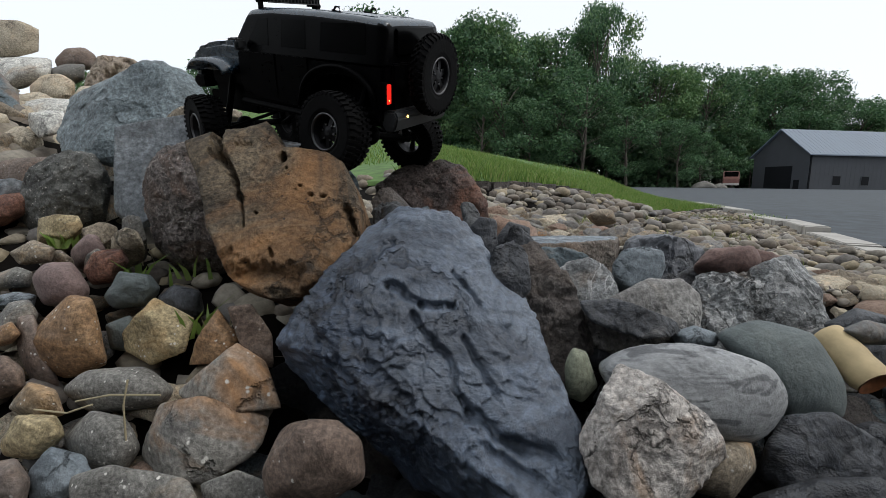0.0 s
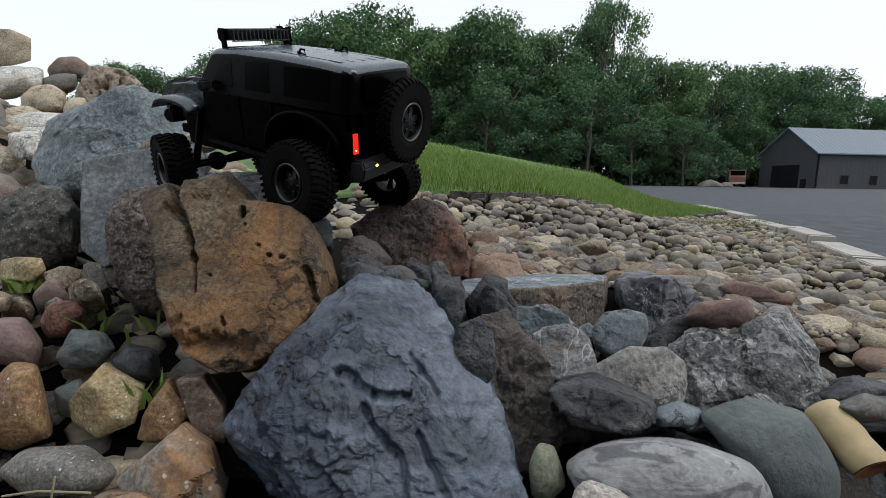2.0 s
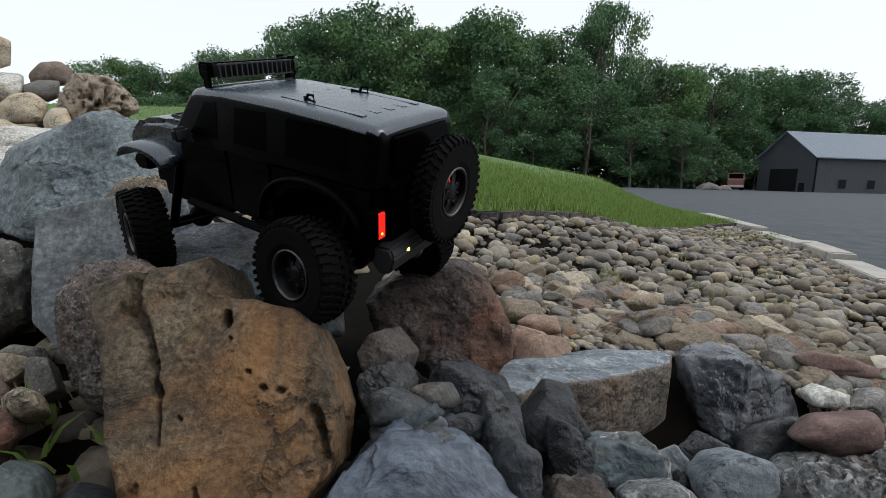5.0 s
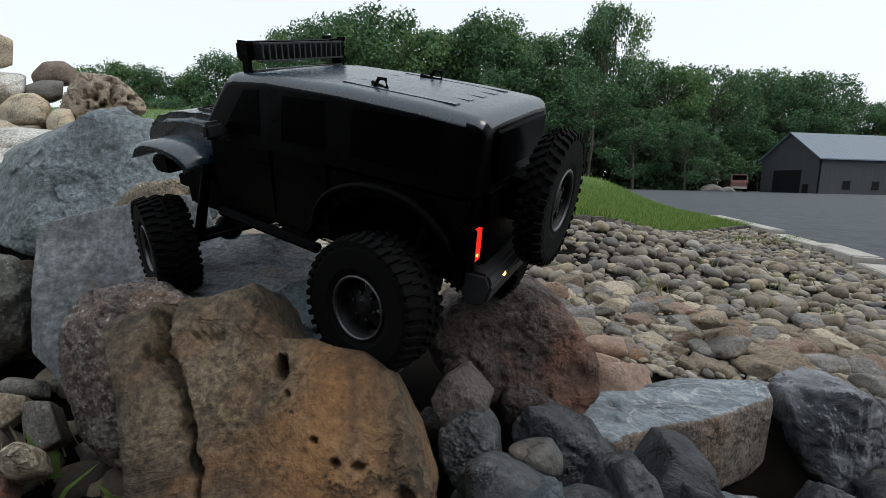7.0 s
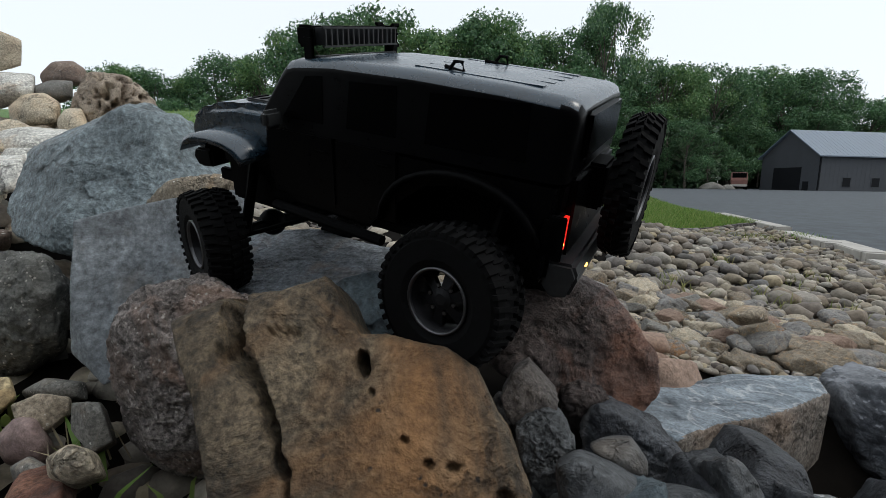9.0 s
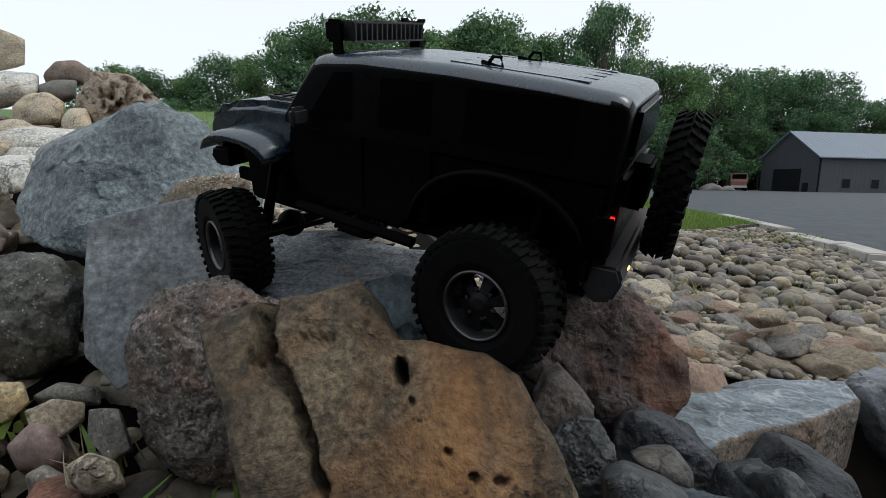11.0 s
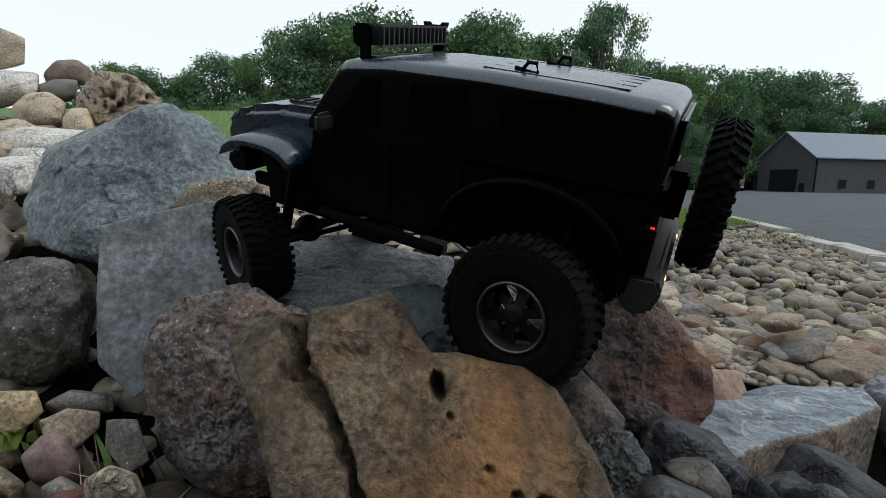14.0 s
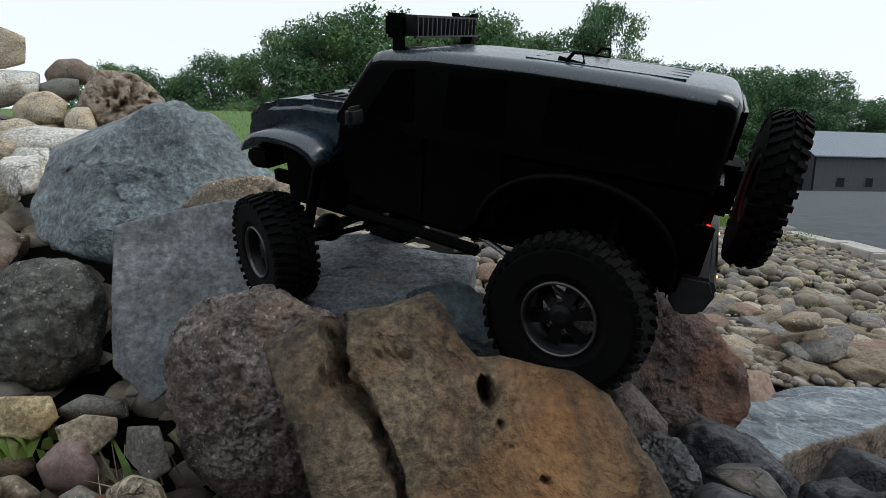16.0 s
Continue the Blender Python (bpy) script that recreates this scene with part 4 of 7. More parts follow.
rock("cobble", "flat grey stone in the shade", GREY, (-0.694, 0.930, 0.281),
     [(-0.048, -0.001), (-0.012, 0.019), (0.040, 0.014), (0.043, -0.011), (-0.034, -0.019)],
     .05, (0, .1), (-0.80, -0.53), sub=5, p=2.4, q=7, amp=.02)
rock("cobble", "tan angular stone in the rock pile", TAN, (-0.640, 0.850, 0.295),
     [(-0.034, 0.006), (-0.003, 0.020), (0.032, 0.018), (0.030, -0.001), (0.005, -0.024), (-0.028, -0.014)],
     .045, (0, .1), (-0.82, -0.59), sub=5, p=3.2, q=11, amp=.02, cuts=3)
rock("cobble", "grey squarish stone in the rock pile", GREY, (-0.543, 0.800, 0.306),
     [(-0.021, -0.003), (-0.019, 0.024), (0.011, 0.025), (0.023, -0.016), (0.000, -0.030)],
     .04, (0, .1), (-0.69, -0.64), sub=5, p=3.6, q=12, amp=.02, cuts=3)
rock("cobble", "pink-grey rounded cobble in the rock pile", PINK, (-0.646, 0.830, 0.267),
     [(-0.037, 0.004), (-0.008, 0.032), (0.015, 0.030), (0.034, -0.003), (0.026, -0.027), (-0.024, -0.025)],
     .045, (0, .1), (-0.87, -0.68), sub=5, p=2.4, q=7, amp=.02)
rock("cobble", "grey-tan rounded cobble in the rock pile", TAN, (-0.760, 0.880, 0.237),
     [(-0.029, 0.018), (0.023, 0.023), (0.035, -0.005), (0.022, -0.018), (-0.030, -0.022)],
     .045, (0, .1), (-1.02, -0.67), sub=5, p=2.4, q=7, amp=.02)
rock("cobble", "pale smooth cobble in the rock pile", CREAM, (-0.518, 0.745, 0.297),
     [(-0.027, 0.008), (-0.003, 0.023), (0.021, 0.015), (0.030, -0.009), (-0.001, -0.022), (-0.025, -0.012)],
     .04, (0, .1), (-0.72, -0.76), sub=5, p=2.3, q=6, amp=.015)
rock("cobble", "pale grey cobble in the rock pile", GREY, (-0.605, 0.790, 0.259),
     [(-0.022, 0.005), (-0.000, 0.018), (0.022, 0.006), (0.018, -0.013), (-0.017, -0.014)],
     .04, (0, .1), (-0.86, -0.77), sub=5, p=2.3, q=6, amp=.015)
rock("cobble", "brown-grey rounded cobble in the rock pile", TAN, (-0.693, 0.810, 0.249),
     [(-0.026, 0.016), (0.008, 0.024), (0.033, 0.005), (0.024, -0.018), (-0.027, -0.021)],
     .04, (0, .1), (-1.02, -0.76), sub=5, p=2.3, q=6, amp=.015)
rock("boulder", "smooth grey stone with fine wavy striations", STRIATED, (0.261, 0.455, 0.196),
     [(-0.107, 0.024), (-0.064, 0.044), (0.006, 0.046), (0.080, 0.024), (0.098, -0.008), (0.080, -0.037), (0.050, -0.053), (-0.023, -0.043), (-0.085, -0.014)],
     .06, (0, .3), (0.59, -0.46), sub=6, p=2.3, q=6, amp=.012, strata=.001)
rock("boulder", "white and pink quartz stone with angular faces", QUARTZ, (0.175, 0.375, 0.186),
     [(-0.062, 0.001), (-0.022, 0.061), (0.023, 0.042), (0.055, 0.018), (0.065, -0.011), (0.029, -0.050), (-0.021, -0.048), (-0.048, -0.031)],
     .05, (0, .3), (0.49, -0.59), sub=6, p=4, q=16, amp=.05, cuts=2, facets=[(-.8, -.6, .1, .74), (.5, -.7, .5, .80), (.2, -.9, -.2, .85)])
rock("boulder", "smooth dark green-grey curved stone", GREEN, (0.421, 0.540, 0.184),
     [(-0.089, 0.039), (-0.033, 0.059), (0.035, 0.043), (0.070, -0.016), (0.062, -0.057), (-0.004, -0.062)],
     .06, (0, .3), (0.80, -0.41), sub=5, p=2.3, q=6, amp=.015)
rock("stone", "dark angular stone with pale edges", DARK, (0.416, 0.470, 0.114),
     [(-0.078, -0.020), (-0.039, 0.037), (0.011, 0.041), (0.072, 0.009), (0.076, -0.024), (-0.040, -0.036)],
     .06, (0, .3), (0.91, -0.63), sub=5, p=3, q=10, amp=.04, cuts=4)
rock("stone", "dark smooth stone at the foot of the pile", DARK, (0.368, 0.410, 0.105),
     [(-0.076, 0.001), (-0.009, 0.019), (0.056, 0.021), (0.085, -0.007), (-0.073, -0.023)],
     .05, (0, .3), (0.92, -0.74), sub=5, p=2.6, q=8, amp=.02)
rock("stone", "tan cobble under the quartz stone", TAN, (0.284, 0.430, 0.122),
     [(-0.036, -0.020), (-0.007, 0.029), (0.024, 0.028), (0.030, 0.002), (0.003, -0.031)],
     .045, (0, .2), (0.68, -0.67), sub=5, p=2.4, q=7, amp=.02)
rock("stone", "dark stone behind the log", DARK, (0.589, 0.580, 0.068),
     [(-0.052, 0.014), (-0.013, 0.025), (0.039, 0.014), (0.037, -0.029), (-0.030, -0.015)],
     .05, (0, .2), (1.03, -0.59), sub=5, p=2.6, q=8, amp=.03)
rock("stone", "small pale green stone", GREEN2, (0.139, 0.460, 0.207),
     [(-0.016, 0.012), (-0.008, 0.030), (0.007, 0.026), (0.020, -0.011), (0.004, -0.029), (-0.013, -0.021)],
     .03, (0, .1), (0.32, -0.43), sub=5, p=2.4, q=7, amp=.02)
rock("stone", "flat layered dark slate piece", DARK, (0.212, 0.520, 0.252),
     [(-0.055, 0.016), (-0.011, 0.021), (0.053, -0.002), (0.057, -0.015), (0.014, -0.020), (-0.041, -0.005)],
     .05, (0, .6), (0.42, -0.30), sub=5, p=2.8, q=10, amp=.03, strata=.006)
rock("stone", "tan-grey block with rounded corners", GREYTAN, (0.274, 0.620, 0.210),
     [(-0.106, 0.004), (0.007, 0.049), (0.059, 0.049), (0.085, 0.031), (0.083, 0.007), (0.066, -0.032), (0.001, -0.050), (-0.075, -0.035)],
     .07, (.1, .4), (0.36, -0.65), sub=6, p=4, q=12, amp=.03, cuts=1, front=.6)
rock("stone", "brown angular rock with rough faces", BROWNROCK, (0.122, 0.585, 0.219),
     [(-0.062, 0.018), (-0.039, 0.093), (-0.007, 0.099), (0.013, 0.072), (0.074, -0.028), (0.037, -0.083), (-0.026, -0.080)],
     .07, (.1, .4), (0.08, -0.67), sub=6, p=3.4, q=14, amp=.08, cuts=2, front=.6)
rock("stone", "grey stone with marbled veins", MARBLE, (0.195, 0.630, 0.260),
     [(-0.040, 0.020), (-0.027, 0.030), (0.012, 0.033), (0.034, 0.017), (0.040, -0.019), (0.028, -0.031), (-0.017, -0.032), (-0.036, -0.014)],
     .055, (0, .4), (0.21, -0.54), sub=5, p=3, q=12, amp=.04, cuts=1, front=.6)
rock("stone", "small blue-grey rounded stone", PALEBLUE, (0.279, 0.660, 0.279),
     [(-0.038, 0.004), (-0.023, 0.025), (0.006, 0.030), (0.033, 0.024), (0.036, -0.002), (0.023, -0.029), (-0.015, -0.030), (-0.036, -0.014)],
     .045, (0, .2), (0.35, -0.48), sub=5, p=2.8, q=8, amp=.03, front=.7)
rock("stone", "smooth reddish-brown stone in the rock pile", REDBROWN, (0.486, 0.775, 0.272),
     [(-0.066, -0.007), (-0.040, 0.023), (0.038, 0.030), (0.054, 0.009), (0.051, -0.019), (-0.011, -0.031)],
     .055, (0, .1), (0.59, -0.41), sub=5, p=2.5, q=8, amp=.03)
rock("boulder", "pale grey marbled rock", MARBLE, (0.510, 0.750, 0.175),
     [(-0.119, 0.045), (-0.093, 0.065), (0.090, 0.084), (0.106, 0.053), (0.124, -0.025), (0.112, -0.065), (0.010, -0.074), (-0.098, -0.073), (-0.122, -0.048)],
     .12, (0, .4), (0.65, -0.57), sub=6, p=3.6, q=14, amp=.07, cuts=3, front=.6)
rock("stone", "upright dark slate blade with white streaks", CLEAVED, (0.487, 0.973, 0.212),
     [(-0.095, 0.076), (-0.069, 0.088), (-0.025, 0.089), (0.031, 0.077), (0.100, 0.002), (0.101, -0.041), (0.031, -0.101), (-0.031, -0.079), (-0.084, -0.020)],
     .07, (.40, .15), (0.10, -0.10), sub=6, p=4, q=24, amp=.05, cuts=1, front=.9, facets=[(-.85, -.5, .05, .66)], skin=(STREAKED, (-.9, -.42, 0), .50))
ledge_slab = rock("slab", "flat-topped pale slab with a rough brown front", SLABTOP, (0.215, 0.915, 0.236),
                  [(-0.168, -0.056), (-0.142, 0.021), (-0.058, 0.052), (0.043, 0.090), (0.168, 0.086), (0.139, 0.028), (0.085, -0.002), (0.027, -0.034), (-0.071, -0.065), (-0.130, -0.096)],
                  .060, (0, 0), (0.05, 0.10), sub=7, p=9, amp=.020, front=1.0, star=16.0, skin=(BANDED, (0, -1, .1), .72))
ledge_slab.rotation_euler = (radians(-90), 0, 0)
rock("stone", "black angular stone in the rock pile", DARK, (0.038, 0.660, 0.315),
     [(-0.032, -0.015), (-0.015, 0.033), (0.021, 0.038), (0.029, -0.003), (0.013, -0.036), (-0.019, -0.033)],
     .045, (0, .2), (0.07, -0.14), sub=5, p=3, q=10, amp=.03, cuts=4)
rock("stone", "dark blue-black angular stone", DARK, (0.103, 0.715, 0.311),
     [(-0.036, -0.005), (-0.005, 0.035), (0.028, 0.026), (0.030, -0.015), (-0.014, -0.037)],
     .045, (0, .2), (0.15, -0.13), sub=4, p=3, q=10, amp=.03, cuts=4)
rock("boulder", "dark red-brown porous rock", REDROCK, (-0.018, 0.925, 0.385),
     [(-0.118, 0.012), (-0.060, 0.050), (0.010, 0.066), (0.052, 0.052), (0.092, 0.000), (0.102, -0.050), (0.070, -0.085), (-0.033, -0.070), (-0.104, -0.030)],
     .075, (0, .35), (-0.05, -0.05), sub=6, p=2.8, q=9, amp=.05, pits=.03, cuts=1)
rock("stone", "grey-brown block wedged under the rear tyre", BROWNROCK, (-0.088, 0.775, 0.360),
     [(-0.028, 0.005), (-0.015, 0.026), (0.000, 0.033), (0.028, 0.003), (0.021, -0.021), (-0.009, -0.033), (-0.021, -0.015)],
     .045, (0, .3), (0.18, -0.30), sub=6, p=4, q=14, amp=.035, cuts=1)
rock("stone", "small red-brown knobbly rock with a pale crust", REDROCK, (-0.005, 0.850, 0.315),
     [(-0.032, 0.020), (-0.011, 0.027), (0.013, 0.024), (0.032, -0.004), (0.028, -0.020), (-0.002, -0.027), (-0.029, -0.010)],
     .04, (0, .3), (0.25, -0.31), sub=5, p=2.8, q=9, amp=.10, cuts=1, pits=.04)
rock("boulder", "jagged black rock before the pale slab", DARK, (0.032, 0.790, 0.294),
     [(-0.064, 0.028), (-0.046, 0.047), (-0.030, 0.050), (0.019, 0.028), (0.050, -0.006), (0.064, -0.043), (0.004, -0.050), (-0.055, -0.021)],
     .05, (0, .3), (0.34, -0.38), sub=6, p=3.4, q=14, amp=.06, cuts=1)
rock("stone", "grey layered stone below the wedged block", DARKSLATE, (-0.083, 0.720, 0.333),
     [(-0.027, 0.025), (-0.007, 0.036), (0.013, 0.038), (0.024, 0.019), (0.027, -0.035), (0.002, -0.038), (-0.021, -0.002)],
     .04, (0, .3), (0.22, -0.40), sub=6, p=3.6, q=14, amp=.05, cuts=1, strata=.005)
rock("stone", "dark grey rounded stone at the foot of the slab", DARKSLATE, (-0.028, 0.700, 0.347),
     [(-0.024, 0.007), (-0.011, 0.012), (0.013, 0.013), (0.024, -0.002), (0.023, -0.013), (-0.002, -0.011)],
     .035, (0, .3), (0.33, -0.40), sub=5, p=2.6, q=8, amp=.03)
rock("stone", "dark grey smooth stone beneath the rounded one", DARKSLATE, (-0.055, 0.660, 0.353),
     [(-0.035, 0.011), (-0.018, 0.019), (0.010, 0.010), (0.035, -0.004), (0.032, -0.017), (-0.031, -0.019)],
     .035, (0, .3), (0.32, -0.43), sub=5, p=2.5, q=8, amp=.025)
rock("stone", "thin grey wedge under the rear tyre", SLATE, (-0.050, 0.660, 0.335),
     [(-0.034, -0.007), (0.024, 0.020), (0.028, 0.007), (-0.009, -0.018)],
     .05, (0, .3), (-0.07, -0.57), sub=4, p=2.8, q=9, amp=.02)
rock("stone", "dark grey smooth stone", DARKSLATE, (-0.010, 0.620, 0.329),
     [(-0.044, 0.014), (-0.024, 0.028), (0.010, 0.016), (0.037, -0.002), (0.038, -0.020), (0.001, -0.026)],
     .05, (0, .3), (0.03, -0.64), sub=4, p=2.5, q=8, amp=.02)
rock("stone", "dark grey rounded stone", DARKSLATE, (0.003, 0.660, 0.332),
     [(-0.031, 0.005), (0.002, 0.016), (0.025, 0.010), (0.020, -0.014), (-0.012, -0.014)],
     .04, (0, .2), (0.06, -0.58), sub=4, p=2.5, q=8, amp=.02)
rock("stone", "dark layered stone in the rock pile", DARK, (0.584, 0.630, 0.213),
     [(-0.052, -0.000), (-0.004, 0.023), (0.043, 0.012), (0.042, -0.015), (-0.033, -0.019)],
     .045, (0, .2), (0.94, -0.31), sub=5, p=2.6, q=8, amp=.03)
rock("stone", "flat slate-blue stone beside the log", SLATE, (0.578, 0.600, 0.210),
     [(-0.050, 0.004), (-0.011, 0.018), (0.041, 0.008), (0.038, -0.015), (-0.022, -0.014)],
     .045, (0, .3), (0.98, -0.33), sub=5, p=2.4, q=8, amp=.02)
rock("stone", "blue-grey stone below the tan block", PALEBLUE, (0.313, 0.560, 0.216),
     [(-0.031, 0.005), (0.000, 0.015), (0.029, 0.005), (0.028, -0.010), (-0.021, -0.012)],
     .04, (0, .2), (0.58, -0.34), sub=5, p=2.4, q=8, amp=.02)
rock("stone", "dark stone in the gap under the slate piece", DARK, (0.187, 0.600, 0.190),
     [(-0.055, 0.023), (-0.003, 0.039), (0.051, 0.009), (0.044, -0.029), (-0.024, -0.037)],
     .05, (0, .1), (0.32, -0.36), sub=5, p=2.6, q=8, amp=.03)
rock("stone", "pinkish flat sandstone in the rock pile", PINKTAN, (0.149, 1.000, 0.281),
     [(-0.056, 0.018), (-0.002, 0.031), (0.052, 0.027), (0.060, -0.012), (0.007, -0.031), (-0.051, -0.028)],
     .07, (0, .3), (0.22, -0.39), sub=4, p=2.8, q=9, amp=.02, cuts=2)
rock("stone", "pinkish rounded stone in the rock pile", PINKTAN, (0.175, 1.120, 0.294),
     [(-0.048, 0.005), (-0.017, 0.021), (0.034, 0.017), (0.044, -0.012), (-0.017, -0.024)],
     .06, (0, .3), (0.22, -0.32), sub=4, p=2.5, q=8, amp=.02)
rock("stone", "rust-brown flat stone in the rock pile", REDBROWN, (0.766, 1.120, 0.230),
     [(-0.083, 0.009), (-0.030, 0.021), (0.070, 0.004), (0.074, -0.017), (-0.034, -0.015)],
     .04, (0, .3), (0.89, -0.39), sub=4, p=2.8, q=9, amp=.02)
rock("stone", "grey-green rounded cobble in the rock pile", GREY, (0.729, 1.060, 0.198),
     [(-0.043, -0.002), (-0.006, 0.030), (0.035, 0.015), (0.038, -0.013), (-0.017, -0.028)],
     .05, (0, .2), (0.91, -0.46), sub=4, p=2.3, q=7, amp=.012)
rock("stone", "tan flat stone in the cobble bed", TAN, (0.419, 1.220, 0.319),
     [(-0.043, -0.000), (-0.005, 0.019), (0.029, 0.017), (0.037, -0.010), (-0.019, -0.020)],
     .06, (0, .3), (0.45, -0.26), sub=4, p=2.4, q=8, amp=.012)
rock("stone", "dark rough stone with small hollows", SLATE, (0.170, 0.690, 0.280),
     [(-0.046, 0.001), (-0.037, 0.017), (-0.006, 0.025), (0.044, 0.010), (0.054, -0.010), (0.002, -0.022), (-0.037, -0.019)],
     .05, (0, .3), (0.15, -0.45), sub=5, p=2.9, q=10, amp=.07, front=.6)
rock("stone", "blue-black angular stone behind the brown rock", DARK, (0.109, 0.680, 0.301),
     [(-0.024, 0.009), (-0.016, 0.035), (0.010, 0.024), (0.026, -0.001), (0.022, -0.027), (-0.015, -0.027)],
     .05, (0, .2), (0.05, -0.43), sub=5, p=3, q=10, amp=.05, cuts=1)
rock("stone", "tall dark stone beside the blue boulder", DARK, (0.041, 0.600, 0.322),
     [(-0.022, -0.014), (-0.014, 0.017), (0.000, 0.031), (0.018, 0.024), (0.021, -0.001), (0.009, -0.026), (-0.014, -0.028)],
     .05, (0, .3), (-0.08, -0.45), sub=5, p=3, q=10, amp=.06, cuts=1)
rock("stone", "dark stone in the gap beside the blue boulder", DARK, (0.070, 0.550, 0.287),
     [(-0.029, -0.006), (-0.018, 0.027), (0.006, 0.039), (0.021, 0.022), (0.022, -0.021), (0.005, -0.043)],
     .06, (0, .3), (-0.03, -0.58), sub=5, p=3, q=10, amp=.05, cuts=1)
rock("stone", "grey rounded stone behind the blue boulder", SLATE, (-0.005, 0.600, 0.337),
     [(-0.035, 0.019), (-0.009, 0.024), (0.024, 0.004), (0.030, -0.021), (0.012, -0.027), (-0.021, -0.003)],
     .045, (0, .3), (-0.17, -0.42), sub=5, p=2.6, q=8, amp=.03)
rock("stone", "flat pale sliver of stone under the tyre", SLAB, (-0.054, 0.660, 0.329),
     [(-0.037, -0.013), (-0.022, 0.003), (0.028, 0.016), (0.036, 0.008), (0.000, -0.012)],
     .05, (0, .3), (-0.24, -0.39), sub=5, p=3, q=10, amp=.03)
rock("stone", "dark stone under the slab front", DARK, (0.259, 0.720, 0.209),
     [(-0.011, 0.021), (0.001, 0.041), (0.009, 0.018), (0.010, -0.030), (-0.006, -0.038)],
     .05, (0, .2), (0.28, -0.54), sub=4, p=3, q=10, amp=.05)
rock("stone", "dark stone wedged under the marbled rock", DARK, (0.354, 0.700, 0.207),
     [(-0.027, 0.046), (0.005, 0.054), (0.021, 0.016), (0.021, -0.052), (-0.011, -0.053)],
     .05, (0, .2), (0.45, -0.57), sub=4, p=3, q=10, amp=.05)
rock("stone", "dark blue stone beside the marbled rock", DARK, (0.737, 0.820, 0.125),
     [(-0.045, -0.016), (-0.028, 0.014), (0.035, 0.027), (0.044, 0.003), (0.011, -0.019), (-0.027, -0.026)],
     .06, (0, .3), (0.90, -0.59), sub=5, p=2.9, q=10, amp=.05, cuts=1)
rock("stone", "dark blue flat stone among cobbles", DARK, (0.733, 0.760, 0.106),
     [(-0.065, 0.002), (-0.040, 0.028), (0.026, 0.026), (0.066, 0.001), (0.063, -0.023), (-0.050, -0.024)],
     .07, (0, .3), (0.97, -0.67), sub=5, p=2.9, q=10, amp=.05, cuts=1)
rock("stone", "pale broken stone above the red-brown stone", WHITE, (0.616, 0.950, 0.237),
     [(-0.035, 0.006), (-0.011, 0.019), (0.030, 0.007), (0.035, -0.014), (-0.025, -0.013)],
     .05, (0, .2), (0.62, -0.37), sub=4, p=3, q=10, amp=.04, cuts=1)
rock("stone", "rounded tan-grey cobble beside the slabs", GREYTAN, (0.741, 1.000, 0.202),
     [(-0.046, -0.008), (-0.014, 0.026), (0.021, 0.029), (0.043, -0.001), (0.020, -0.024), (-0.026, -0.025)],
     .06, (0, .2), (0.73, -0.38), sub=5, p=2.3, q=7, amp=.02)
rock("stone", "long rusty brown flat stone among cobbles", REDBROWN, (0.797, 1.120, 0.222),
     [(-0.063, 0.017), (-0.030, 0.022), (0.066, 0.001), (0.060, -0.020), (-0.045, -0.012)],
     .04, (0, .3), (0.70, -0.32), sub=4, p=3, q=10, amp=.03)
rock("stone", "tan layered stone behind the grey slab", TAN, (-0.567, 1.100, 0.550),
     [(-0.099, -0.024), (-0.050, 0.017), (0.016, 0.025), (0.104, 0.013), (0.091, -0.005), (-0.087, -0.029)],
     .06, (0, .2), (-0.58, -0.03), sub=5, p=3, q=10, amp=.09, cuts=1, strata=.006)
rock("stone", "orange-pink flat sandstone behind the slab", PINKTAN, (0.130, 1.000, 0.299),
     [(-0.034, -0.023), (-0.024, 0.016), (-0.011, 0.028), (0.030, 0.017), (0.038, -0.002), (0.004, -0.026)],
     .05, (0, .3), (0.40, -0.42), sub=5, p=3.2, q=12, amp=.05, cuts=1)
rock("stone", "reddish sandstone beside the tyre", RED, (0.063, 0.930, 0.334),
     [(-0.018, 0.008), (-0.006, 0.033), (0.009, 0.037), (0.016, 0.009), (0.012, -0.032), (-0.011, -0.033)],
     .05, (0, .3), (0.34, -0.41), sub=5, p=3.2, q=12, amp=.06, cuts=1)
rock("boulder", "rough dark rock under the toy truck", SLATE, (-0.242, 0.860, 0.400),
     [(-0.079, 0.016), (-0.055, 0.054), (-0.016, 0.061), (0.044, 0.031), (0.078, 0.007), (0.083, -0.041), (0.003, -0.055), (-0.062, -0.032)],
     .07, (0, .3), (-0.21, -0.34), sub=5, p=3, q=10, amp=.06, cuts=1)
rock("stone", "grey wedge of rock under the front tyre", SLAB, (-0.371, 0.960, 0.412),
     [(-0.064, -0.012), (-0.049, 0.042), (0.025, 0.050), (0.064, 0.008), (0.054, -0.041), (-0.033, -0.047)],
     .06, (0, .4), (-0.39, -0.27), sub=5, p=3.2, q=12, amp=.04, cuts=1)
rock("stone", "dark broken rock behind the marbled rock", DARK, (0.504, 0.860, 0.184),
     [(-0.090, 0.030), (-0.004, 0.055), (0.084, 0.027), (0.079, -0.040), (-0.059, -0.052)],
     .06, (0, .3), (0.55, -0.48), sub=5, p=3, q=12, amp=.06, cuts=1)
rock("stone", "pale veined lump of rock before the slab", MARBLE, (0.201, 0.730, 0.252),
     [(-0.049, 0.011), (-0.025, 0.031), (0.014, 0.030), (0.050, 0.005), (0.052, -0.016), (0.006, -0.032), (-0.040, -0.021)],
     .05, (0, .3), (0.45, -0.65), sub=5, p=2.9, q=10, amp=.08, cuts=1)
